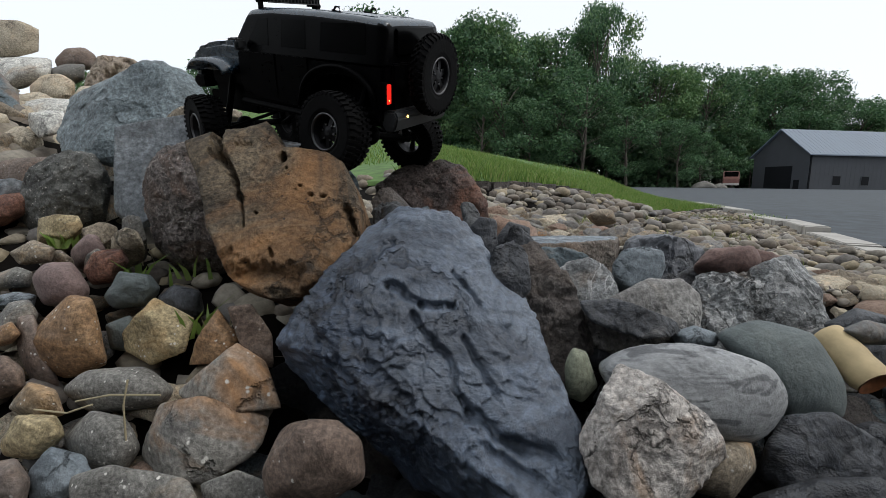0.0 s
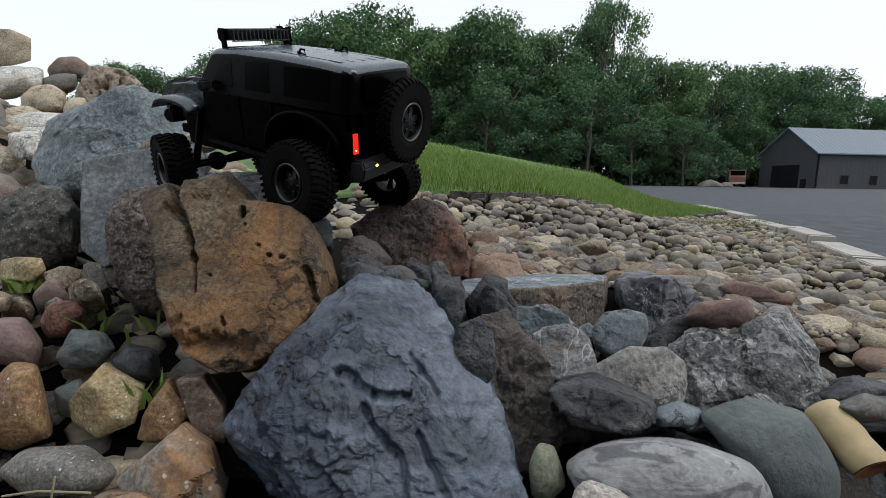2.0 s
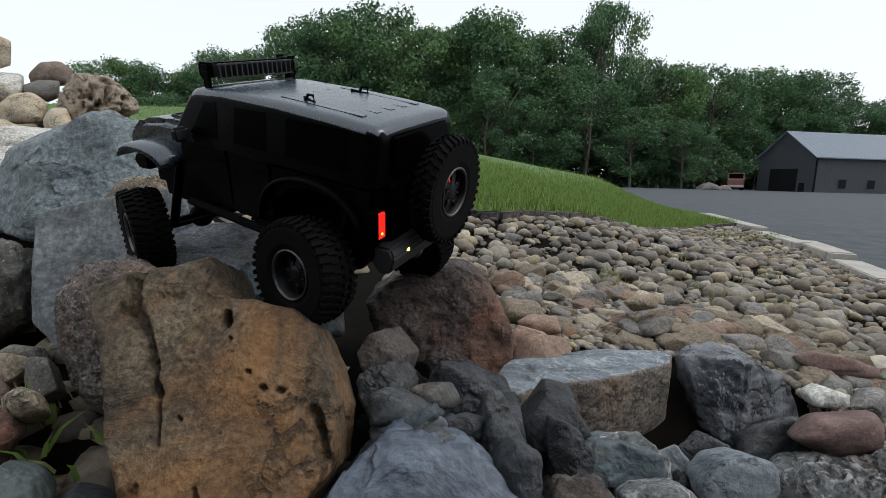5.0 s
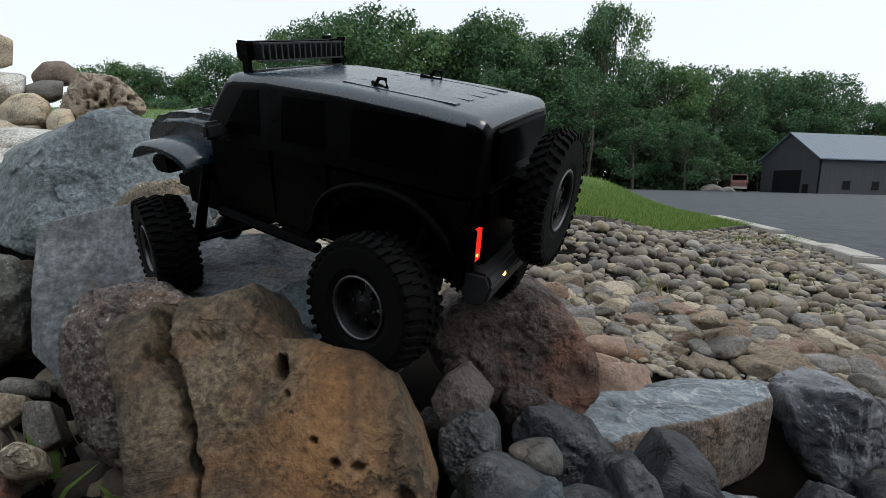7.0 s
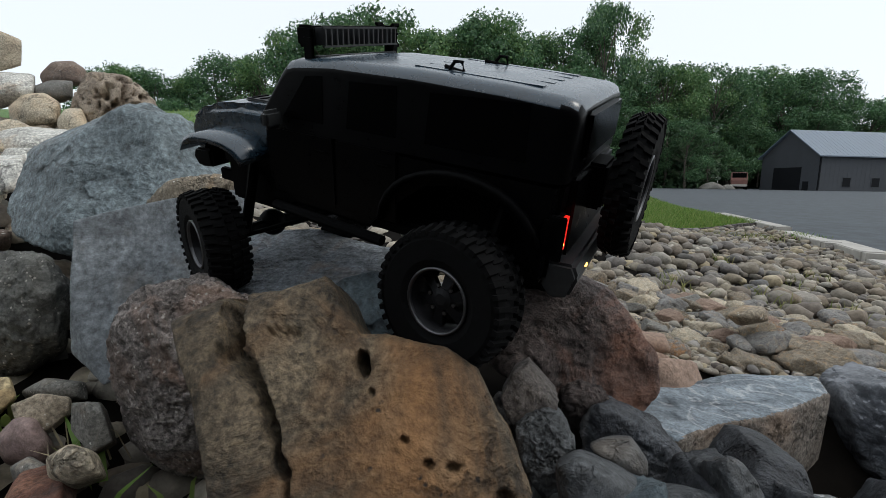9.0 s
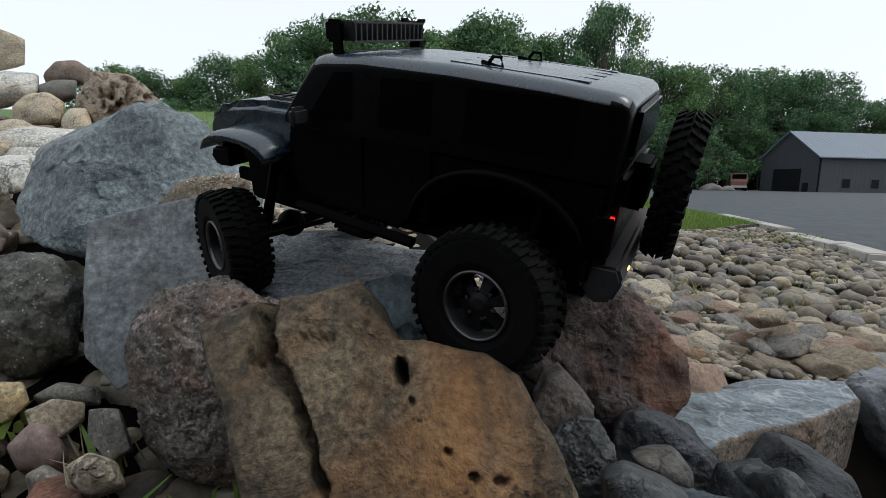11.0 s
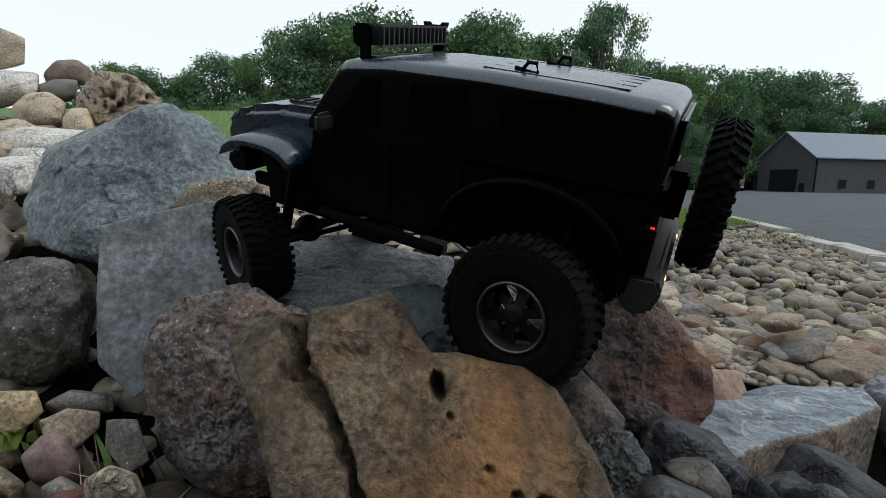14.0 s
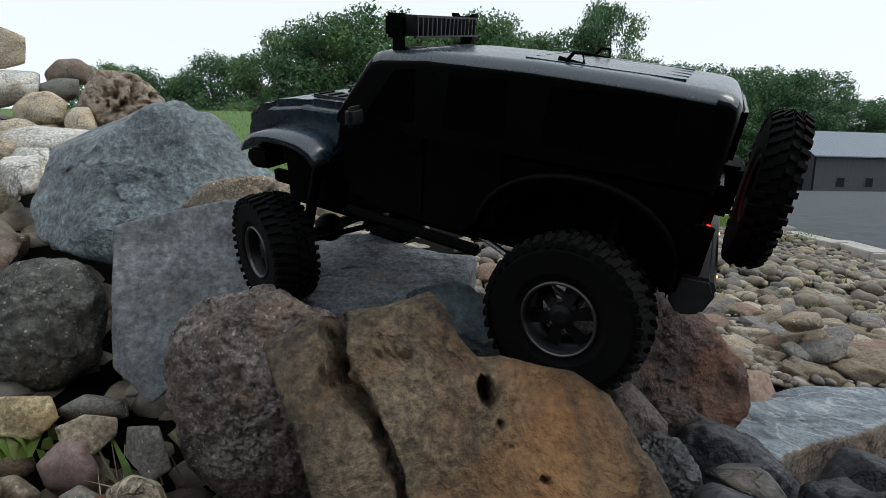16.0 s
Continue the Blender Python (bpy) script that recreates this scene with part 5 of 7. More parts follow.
rock("stone", "small blue-grey stone before the slab", PALEBLUE, (0.271, 0.770, 0.227),
     [(-0.023, 0.010), (0.010, 0.022), (0.027, 0.004), (0.012, -0.018), (-0.024, -0.016)],
     .04, (0, .3), (0.54, -0.65), sub=5, p=2.9, q=10, amp=.04)
rock("stone", "black stone before the slab", DARK, (0.130, 0.740, 0.280),
     [(-0.028, -0.001), (-0.011, 0.031), (0.006, 0.034), (0.029, 0.001), (0.018, -0.027), (-0.018, -0.028)],
     .05, (0, .3), (0.30, -0.59), sub=5, p=3, q=12, amp=.05, cuts=1)
rock("stone", "dark stone beneath the slate blade", DARK, (0.354, 0.830, 0.195),
     [(-0.040, 0.010), (-0.011, 0.039), (0.036, 0.019), (0.041, -0.024), (-0.030, -0.033)],
     .05, (0, .3), (0.63, -0.64), sub=5, p=3, q=10, amp=.05, cuts=1)
rock("stone", "dark grey stone behind the blue boulder", DARKSLATE, (0.044, 0.660, 0.323),
     [(-0.021, 0.038), (-0.004, 0.044), (0.010, 0.018), (0.024, -0.012), (0.013, -0.043), (-0.012, -0.028)],
     .05, (0, .3), (0.15, -0.60), sub=5, p=3, q=10, amp=.06, cuts=1)

# ---- peeled log ----
def log(a, b, radius):
    base = new("log")
    axis = (Vector(b) - Vector(a))
    base.matrix_world = Matrix.Translation(a) @ axis.to_track_quat("Z", "Y").to_matrix().to_4x4()
    bm = bmesh.new()
    rings, seg = 9, 28
    rows = []
    for i in range(rings):
        z = axis.length * i / (rings - 1)
        rr = radius * (1 - 0.10 * (i in (0, rings - 1)) + 0.03 * math.sin(i * 2.1))
        rows.append([bm.verts.new((rr * math.cos(6.2832 * k / seg), rr * math.sin(6.2832 * k / seg) * 0.97, z)) for k in range(seg)])
    for r0, r1 in zip(rows, rows[1:]):
        for k in range(seg):
            bm.faces.new((r0[k], r0[(k + 1) % seg], r1[(k + 1) % seg], r1[k]))
    bm.faces.new(rows[0])
    part("bark_face", bm, WOODSKIN, base, "peeled pale yellow wood", True)
    bm = bmesh.new()
    ring = [bm.verts.new((radius * 0.9 * math.cos(6.2832 * k / 24), radius * 0.88 * math.sin(6.2832 * k / 24), axis.length + 0.0015)) for k in range(24)]
    mid = [bm.verts.new((v.co.x * 0.35, v.co.y * 0.35, axis.length - 0.004)) for v in ring]
    for k in range(24):
        bm.faces.new((ring[k], ring[(k + 1) % 24], mid[(k + 1) % 24], mid[k]))
    bm.faces.new(mid)
    part("end_grain", bm, WOODEND, base, "rusty brown hollowed end")
    return tagged(base, "short peeled log with a rusty brown end", "log")


log((0.513, 0.60, 0.208), (0.524, 0.535, 0.168), 0.0225)


# ---- toy truck ----
def box_bm(x0, x1, y0, y1, z0, z1, bevel=0.0, seg=2):
    bm = bmesh.new()
    bmesh.ops.create_cube(bm, size=1)
    for v in bm.verts:
        v.co = Vector((x0 + (v.co.x + 0.5) * (x1 - x0), y0 + (v.co.y + 0.5) * (y1 - y0), z0 + (v.co.z + 0.5) * (z1 - z0)))
    if bevel:
        bmesh.ops.bevel(bm, geom=bm.edges[:], offset=bevel, segments=seg, affect="EDGES")
    return bm


def profile_bm(points, half, bevel=0.0, seg=2, top=None):
    """A side view (x, z) drawn out across the truck; top: (z0, z1, inset) leans the sides in."""
    bm = bmesh.new()
    left = [bm.verts.new((x, half, z)) for x, z in points]
    right = [bm.verts.new((x, -half, z)) for x, z in points]
    n = len(points)
    bm.faces.new(left)
    bm.faces.new(right[::-1])
    for i in range(n):
        bm.faces.new((left[i], right[i], right[(i + 1) % n], left[(i + 1) % n]))
    if bevel:
        bmesh.ops.bevel(bm, geom=bm.edges[:], offset=bevel, segments=seg, affect="EDGES")
    if top:
        z0, z1, inset = top
        for v in bm.verts:
            k = min(1, max(0, (v.co.z - z0) / (z1 - z0)))
            v.co.y -= math.copysign(inset * k, v.co.y)
    return bm


def tube_bm(points, radius, seg=8):
    bm = bmesh.new()
    rows = []
    for i, p in enumerate(points):
        a = Vector(points[max(0, i - 1)])
        b = Vector(points[min(len(points) - 1, i + 1)])
        q = (b - a).to_track_quat("Z", "Y")
        rows.append([bm.verts.new(Vector(p) + q @ Vector((radius * math.cos(6.2832 * k / seg), radius * math.sin(6.2832 * k / seg), 0))) for k in range(seg)])
    for r0, r1 in zip(rows, rows[1:]):
        for k in range(seg):
            bm.faces.new((r0[k], r0[(k + 1) % seg], r1[(k + 1) % seg], r1[k]))
    bm.faces.new(rows[0])
    bm.faces.new(rows[-1])
    return bm


def lathe_bm(profile, seg=48):
    """Turned about the y axis: profile rows (radius, y)."""
    bm = bmesh.new()
    rows = [[bm.verts.new((r * math.cos(6.28318 * k / seg), y, r * math.sin(6.28318 * k / seg))) for k in range(seg)] for r, y in profile]
    for r0, r1 in zip(rows, rows[1:]):
        for k in range(seg):
            bm.faces.new((r0[k], r0[(k + 1) % seg], r1[(k + 1) % seg], r1[k]))
    return bm


def wheel(parent, r, name="wheel", wide=0.36):
    """A knobbly tyre on a deep rim; its outer face looks along +y. Returns the tyre, to which the rest belongs."""
    w = r * wide
    bm = lathe_bm([(r * 0.44, -w * 0.80), (r * 0.56, -w * 0.97), (r * 0.82, -w * 1.02), (r * 0.91, -w * 0.92), (r * 0.935, -w * 0.6), (r * 0.94, 0),
                   (r * 0.935, w * 0.6), (r * 0.91, w * 0.92), (r * 0.82, w * 1.02), (r * 0.56, w * 0.97), (r * 0.44, w * 0.80)], 56)
    lugs, tread = 38, bmesh.new()
    for k in range(lugs):
        a = 6.28318 * k / lugs
        for side in (-1, 1):
            for y0, y1, rr0, rr1, wide, turn in ((0.52, 1.06, 0.87, 1.0, 0.086, 0.0), (0.06, 0.50, 0.93, 1.004, 0.070, 0.08)):
                aa = a + (0.10 if side < 0 else 0.0) + turn * 0.8
                ring = []
                for rad in (rr0, rr1):
                    t = wide * (0.5 if rad == rr0 else 0.40)
                    for yy, da in ((y0, -t), (y1, -t - 0.02), (y1, t - 0.02), (y0, t)):
                        rad2 = rad * (0.94 if rad == rr1 and yy == y1 else 1)
                        ring.append(tread.verts.new((rad2 * r * math.cos(aa + da), side * yy * w, rad2 * r * math.sin(aa + da))))
                for f in ((0, 1, 5, 4), (1, 2, 6, 5), (2, 3, 7, 6), (3, 0, 4, 7), (4, 5, 6, 7)):
                    tread.faces.new([ring[i] for i in f])
    tyre = part(name, bm, RUBBER, parent, "black rubber tyre with chunky lugs")
    tagged(part("tread", tread, RUBBER, tyre), kind="stuff")
    r = r * 0.775
    bm = lathe_bm([(r * 0.50, -w * 0.7), (r * 0.57, -w * 0.84), (r * 0.53, w * 0.1), (r * 0.52, w * 0.76), (r * 0.58, w * 0.84)], 40)
    part("rim", bm, GUNMETAL, tyre, "dark metal rim", True)
    bm = lathe_bm([(r * 0.585, w * 0.80), (r * 0.595, w * 0.90), (r * 0.565, w * 0.95), (r * 0.54, w * 0.90), (r * 0.535, w * 0.80)], 40)
    part("bead_ring", bm, BEAD, tyre, "dull grey steel bead ring", True)
    bm = bmesh.new()
    for k in range(6):
        a = 6.28318 * k / 6
        c, s = math.cos(a), math.sin(a)
        q = []
        for rad, half, y in ((0.16, 0.07, 0.52), (0.53, 0.11, 0.30)):
            for e in (-1, 1):
                q.append(bm.verts.new((r * (rad * c - e * half * s), y * w, r * (rad * s + e * half * c))))
        q2 = [bm.verts.new(v.co + Vector((0, -w * 0.22, 0))) for v in q]
        for f in ((0, 1, 3, 2),):
            bm.faces.new([q[i] for i in f])
            bm.faces.new([q2[i] for i in f])
        for i, j in ((0, 1), (1, 3), (3, 2), (2, 0)):
            bm.faces.new((q[i], q[j], q2[j], q2[i]))
    part("spokes", bm, GUNMETAL, tyre)
    bm = lathe_bm([(r * 0.001, w * 0.62), (r * 0.10, w * 0.62), (r * 0.19, w * 0.54), (r * 0.20, w * 0.2)], 20)
    part("hub", bm, GUNMETAL, tyre)
    for k in range(6):
        a = 6.28318 * (k + 0.5) / 6
        bm = bmesh.new()
        bmesh.ops.create_cone(bm, cap_ends=True, segments=6, radius1=r * 0.035, radius2=r * 0.03, depth=r * 0.05)
        bmesh.ops.rotate(bm, verts=bm.verts[:], matrix=Matrix.Rotation(math.pi / 2, 3, "X"))
        bmesh.ops.translate(bm, verts=bm.verts[:], vec=(r * 0.25 * math.cos(a), w * 0.50, r * 0.25 * math.sin(a)))
        part("bolt", bm, BEAD, tyre)
    return tyre


def toy_truck():
    truck = new("toy_truck")
    tub = [(0.100, 0.128), (0.100, 0.062), (0.078, 0.046), (0.05, 0.036), (-0.055, 0.033), (-0.078, 0.056), (-0.095, 0.085), (-0.12, 0.104), (-0.16, 0.112),
           (-0.20, 0.106), (-0.226, 0.088), (-0.238, 0.06), (-0.240, 0.026), (-0.252, 0.030), (-0.256, 0.128)]
    body = part("body", profile_bm(tub, 0.089, 0.006, 3, (0.03, 0.13, 0.002)), BLACK, truck, "matt black body tub")
    bm = bmesh.new()
    rows = []
    for x, top, inset in ((0.100, 0.137, 0.0), (0.0665, 0.190, 0.0), (0.060, 0.1965, 0.0), (0.050, 0.1990, 0.0), (0.0, 0.2025, 0.0), (-0.10, 0.2015, 0.0), (-0.19, 0.1975, 0.0),
                          (-0.240, 0.1935, 0.0), (-0.248, 0.1920, 0.0012), (-0.2535, 0.1890, 0.004), (-0.2570, 0.1840, 0.009)):
        row = []
        r = min(0.013, (top - 0.128) * 0.5)
        for side in (1, -1):
            w = lambda z: 0.0888 - inset - 0.012 * (z - 0.126) / 0.075
            half = [(w(0.126), 0.126), (w(top - r), top - r)]
            half += [(w(top - r) - r + r * math.cos(radians(a)), top - r + r * math.sin(radians(a))) for a in (18, 36, 54, 72, 90)]
            half.append((0.035, top + 0.0012))
            row += [(x, side * y, z) for y, z in (half if side > 0 else half[::-1])]
        rows.append([bm.verts.new(p) for p in row])
    for a, b in zip(rows, rows[1:]):
        for k in range(len(a)):
            bm.faces.new((a[k], a[(k + 1) % len(a)], b[(k + 1) % len(a)], b[k]))
    bm.faces.new(rows[0])
    bm.faces.new(rows[-1])
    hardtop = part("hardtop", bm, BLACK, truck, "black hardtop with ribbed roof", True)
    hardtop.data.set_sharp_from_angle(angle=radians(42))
    # upward faces get the base colour with the sky sheen painted in
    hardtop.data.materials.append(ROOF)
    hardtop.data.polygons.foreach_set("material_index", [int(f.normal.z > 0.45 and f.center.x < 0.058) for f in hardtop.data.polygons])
    for i in range(5):
        y = -0.052 + i * 0.026
        bm = box_bm(-0.218, -0.085, y - 0.006, y + 0.006, 0.1985, 0.2035, 0.002)
        for v in bm.verts:
            v.co.z += -0.0002 + 0.046 * (v.co.x + 0.085)
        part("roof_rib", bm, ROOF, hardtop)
    for side in (1, -1):
        for x0, x1, cut in ((-0.002, 0.072, 0.030), (-0.095, -0.018, 0.0), (-0.228, -0.112, 0.0)):
            bm = bmesh.new()
            pts = [(x0, 0.139), (x1, 0.139), (x1 - cut, 0.184), (x0 + 0.004, 0.186)]
            lean = lambda z: 0.0890 - 0.012 * (z - 0.126) / 0.075
            vs_ = [bm.verts.new((x, side * (lean(z) + 0.0004), z)) for x, z in pts]
            vi = [bm.verts.new((x, side * (lean(z) - 0.004), z)) for x, z in pts]
            bm.faces.new(vs_)
            for i in range(4):
                bm.faces.new((vs_[i], vs_[(i + 1) % 4], vi[(i + 1) % 4], vi[i]))
            bmesh.ops.bevel(bm, geom=[e for e in bm.edges if len(e.link_faces) == 2 and abs(abs(e.verts[0].co.y) - abs(e.verts[1].co.y)) > 0.003], offset=0.008, segments=3, affect="EDGES")
            part("side_window", bm, WINDOW, hardtop, "smoked black side window")
        for x0, x1 in ((-0.008, 0.088), (-0.090, -0.012)):
            part("door", box_bm(x0, x1, side * 0.0875, side * 0.0898, 0.050, 0.126, 0.0010), BLACK, body)
            part("door_handle", box_bm(x0 + 0.006, x0 + 0.026, side * 0.0890, side * 0.0925, 0.108, 0.113, 0.002), TRIM, body)
        part("mirror", box_bm(0.061, 0.071, side * 0.089, side * 0.112, 0.128, 0.148, 0.004), GREYTRIM, truck, "grey wing mirror")
        part("rock_slider", tube_bm([(-0.075, side * 0.094, 0.028), (0.085, side * 0.094, 0.033)], 0.006), TRIM, truck)
        # flat rear flare over the wheel
        arc = [(-0.160 - 0.088 * math.cos(radians(a)), 0.040 + 0.080 * math.sin(radians(a)) ** 0.8) for a in range(172, 7, -11)]
        bm = bmesh.new()
        rows = []
        for x, z in arc:
            c = Vector((x + 0.16, 0, z - 0.06)).normalized()
            rows.append([bm.verts.new((x, side * 0.086, z)), bm.verts.new((x + c.x * 0.003, side * 0.097, z + c.z * 0.001)),
                         bm.verts.new((x, side * 0.099, z - 0.004)), bm.verts.new((x - c.x * 0.002, side * 0.086, z - 0.005))])
        for a, b in zip(rows, rows[1:]):
            for i in range(4):
                bm.faces.new((a[i], a[(i + 1) % 4], b[(i + 1) % 4], b[i]))
        bm.faces.new(rows[0])
        bm.faces.new(rows[-1])
        part("rear_flare", bm, TRIM, truck, "", True)
        # front flare: a flat shelf bent down at both ends
        arc = [(0.114, 0.087), (0.122, 0.096), (0.134, 0.102), (0.150, 0.105), (0.170, 0.106), (0.190, 0.105), (0.206, 0.102), (0.218, 0.096), (0.226, 0.087)]
        bm = bmesh.new()
        rows = []
        for x, z in arc:
            rows.append([bm.verts.new((x, side * 0.056, z + 0.003)), bm.verts.new((x, side * 0.110, z)), bm.verts.new((x - 0.001, side * 0.114, z - 0.008)), bm.verts.new((x, side * 0.056, z - 0.006))])
        for a, b in zip(rows, rows[1:]):
            for i in range(4):
                bm.faces.new((a[i], a[(i + 1) % 4], b[(i + 1) % 4], b[i]))
        bm.faces.new(rows[0])
        bm.faces.new(rows[-1])
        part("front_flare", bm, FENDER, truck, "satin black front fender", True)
        lamp = part("tail_lamp_housing", box_bm(-0.261, -0.242, side * 0.070, side * 0.0905, 0.060, 0.098, 0.003), TRIM, truck)
        part("tail_lamp", box_bm(-0.2616, -0.250, side * 0.0725, side * 0.0845, 0.064, 0.096, 0.0005), TAILLAMP, lamp, "red tail lamp")
        part("lamp_rim", box_bm(-0.2640, -0.250, side * 0.0870, side * 0.0905, 0.058, 0.100, 0.001), TRIM, lamp)
        bm = bmesh.new()
        bmesh.ops.create_uvsphere(bm, u_segments=12, v_segments=8, radius=0.0023)
        bmesh.ops.translate(bm, verts=bm.verts[:], vec=(-0.2600, side * 0.0785, 0.070))
        part("bulb", bm, BULB, lamp, "bright orange bulb")
        bm = bmesh.new()
        bmesh.ops.create_uvsphere(bm, u_segments=12, v_segments=8, radius=0.0036)
        bmesh.ops.translate(bm, verts=bm.verts[:], vec=(-0.2772, side * 0.050, 0.042))
        part("bumper_lamp", bm, AMBER, truck, "small amber bumper lamp")
        part("body_clip", tube_bm([(-0.120, side * 0.049, 0.2005), (-0.126, side * 0.049, 0.209), (-0.134, side * 0.049, 0.209), (-0.136, side * 0.049, 0.2010),
                                   (-0.128, side * 0.046, 0.2010), (-0.112, side * 0.042, 0.2035)], 0.0018, 6), TRIM, truck, "small black wire body clip")
    hood = [(0.095, 0.128), (0.097, 0.141), (0.150, 0.138), (0.192, 0.128), (0.214, 0.114), (0.222, 0.098), (0.224, 0.064), (0.210, 0.060), (0.205, 0.088), (0.12, 0.092), (0.105, 0.064)]
    bm = profile_bm(hood, 0.066, 0.011, 5)
    for v in bm.verts:
        v.co.y *= 1.10 - 0.9 * max(0, v.co.x - 0.10)
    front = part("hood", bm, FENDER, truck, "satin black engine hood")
    for side in (1, -1):
        bm = box_bm(0.106, 0.150, side * 0.018, side * 0.050, 0.1375, 0.1420, 0.002)
        vent = part("hood_vent", bm, GREYTRIM, front)
        for i in range(4):
            part("louvre", box_bm(0.111 + i * 0.010, 0.116 + i * 0.010, side * 0.022, side * 0.046, 0.1412, 0.1432, 0.001), TRIM, vent)
        bm = bmesh.new()
        bmesh.ops.create_cone(bm, cap_ends=True, segments=20, radius1=0.017, radius2=0.016, depth=0.008)
        bmesh.ops.rotate(bm, verts=bm.verts[:], matrix=Matrix.Rotation(math.pi / 2, 3, "Y"))
        bmesh.ops.translate(bm, verts=bm.verts[:], vec=(0.2155, side * 0.038, 0.098))
        part("headlamp", bm, WINDOW, front)
    for i in range(7):
        part("grille_slot", box_bm(0.212, 0.2165, -0.020 + i * 0.0065, -0.0165 + i * 0.0065, 0.078, 0.110, 0.001), TRIM, front)
    bm = bmesh.new()
    q = [(0.0985, 0.078, 0.139), (0.0985, -0.078, 0.139), (0.056, -0.070, 0.190), (0.056, 0.070, 0.190)]
    a = [bm.verts.new((x + 0.002, y, z + 0.001)) for x, y, z in q]
    b = [bm.verts.new((x - 0.003, y, z - 0.002)) for x, y, z in q]
    bm.faces.new(a)
    bm.faces.new(b[::-1])
    for i in range(4):
        bm.faces.new((a[i], a[(i + 1) % 4], b[(i + 1) % 4], b[i]))
    part("windscreen", bm, WINDOW, hardtop, "smoked black windscreen")
    part("rear_window", box_bm(-0.2625, -0.256, -0.058, 0.058, 0.140, 0.182, 0.003), WINDOW, hardtop, "smoked black rear window")
    part("tailgate", box_bm(-0.2620, -0.252, -0.066, 0.066, 0.040, 0.128, 0.003), BLACK, body)
    # light bar above the windscreen
    bar = part("light_bar", box_bm(0.036, 0.052, -0.066, 0.066, 0.2115, 0.2305, 0.003), TRIM, truck, "black roof light bar with cooling fins")
    for i in range(15):
        y = -0.058 + i * 0.00828
        part("fin", box_bm(0.022, 0.0365, y - 0.0013, y + 0.0013, 0.2125, 0.2295, 0.0005), GREYTRIM, bar)
    for z in (0.2115, 0.2295):
        part("fin_rail", box_bm(0.0215, 0.0245, -0.062, 0.062, z - 0.0010, z + 0.0010, 0.0005), GREYTRIM, bar)
    for side in (1, -1):
        part("end_cap", box_bm(0.030, 0.053, side * 0.064, side * 0.069, 0.2100, 0.2315, 0.003), TRIM, bar)
        part("bracket", box_bm(0.030, 0.044, side * 0.066, side * 0.070, 0.190, 0.222, 0.002), TRIM, bar)
    part("mount_rail", box_bm(0.026, 0.034, -0.066, 0.066, 0.1990, 0.2025, 0.001), GREYTRIM, bar)
    part("lens", box_bm(0.051, 0.054, -0.060, 0.060, 0.214, 0.2285, 0.001), STEEL, bar, "pale reflector lens")
    # bumpers and frame
    rear = [(-0.250, 0.052), (-0.275, 0.054), (-0.281, 0.042), (-0.275, 0.020), (-0.258, 0.014), (-0.246, 0.028)]
    part("rear_bumper", profile_bm(rear, 0.082, 0.003), GREYTRIM, truck, "angular black rear bumper")
    nose = [(0.200, 0.064), (0.224, 0.061), (0.229, 0.048), (0.222, 0.034), (0.200, 0.038)]
    part("front_bumper", profile_bm(nose, 0.060, 0.003), TRIM, truck)
    for side in (1, -1):
        part("frame_rail", box_bm(-0.245, 0.212, side * 0.030, side * 0.040, 0.012, 0.030, 0.002), TRIM, truck)
        part("inner_fender", box_bm(0.105, 0.185, side * 0.040, side * 0.058, 0.050, 0.098, 0.004), TRIM, truck)
    part("rear_wheel_well", box_bm(-0.238, -0.085, -0.058, 0.058, 0.040, 0.112, 0.004), TRIM, truck)
    part("engine_bay", box_bm(0.100, 0.186, -0.052, 0.052, -0.004, 0.098, 0.004), TRIM, truck)
    part("gearbox", box_bm(-0.06, 0.05, -0.030, 0.030, 0.000, 0.034, 0.006), TRIM, truck)
    part("belly_pan", box_bm(-0.24, 0.10, -0.084, 0.084, 0.034, 0.050, 0.004), TRIM, truck)
    # axles, steered and tilted as the ground makes them
    R = 0.070
    for name, x, near, far, tilt, steer in (("rear_axle", -0.176, (0.132, 0.012), (-0.120, -0.044), 12.0, 0.0), ("front_axle", 0.182, (0.128, -0.034), (-0.115, -0.052), 4.2, -17.0)):
        axle = part(name, tube_bm([(x, far[0] + 0.01, far[1]), (x, near[0] - 0.01, near[1])], 0.008, 10), TRIM, truck)
        slope = (near[1] - far[1]) / (near[0] - far[0])
        bm = bmesh.new()
        bmesh.ops.create_uvsphere(bm, u_segments=14, v_segments=10, radius=0.020)
        bmesh.ops.translate(bm, verts=bm.verts[:], vec=(x, 0.03, near[1] + (0.03 - near[0]) * slope))
        part("differential", bm, TRIM, axle, "", True)
        for side, (y, z) in ((1, near), (-1, far)):
            w = wheel(truck, R)
            w.matrix_local = pose(x, y, z, 0, 0, steer) @ pose(0, 0, 0, tilt, 23 * side, 0 if side > 0 else 180)
            yb = y - side * 0.042
            zb = near[1] + (yb - near[0]) * slope
            part("shock", tube_bm([(x - 0.012, yb, zb + 0.006), (x - 0.020, side * 0.050, 0.098)], 0.0070, 10), TRIM, truck, "black coil shock absorber")
            part("link", tube_bm([(x, yb, zb - 0.006), (x * 0.25, side * 0.032, 0.012)], 0.0036, 8), STEEL if side > 0 and x < 0 else TRIM, truck)
    # spare wheel on the tailgate
    part("spare_carrier", box_bm(-0.276, -0.256, -0.022, 0.022, 0.085, 0.130, 0.003), TRIM, truck)
    spare = wheel(truck, 0.070, "spare_tyre", 0.19)
    spare.matrix_local = pose(-0.297, -0.006, 0.107, 0, 0, 90) @ pose(0, 0, 0, 0, 12, 0)
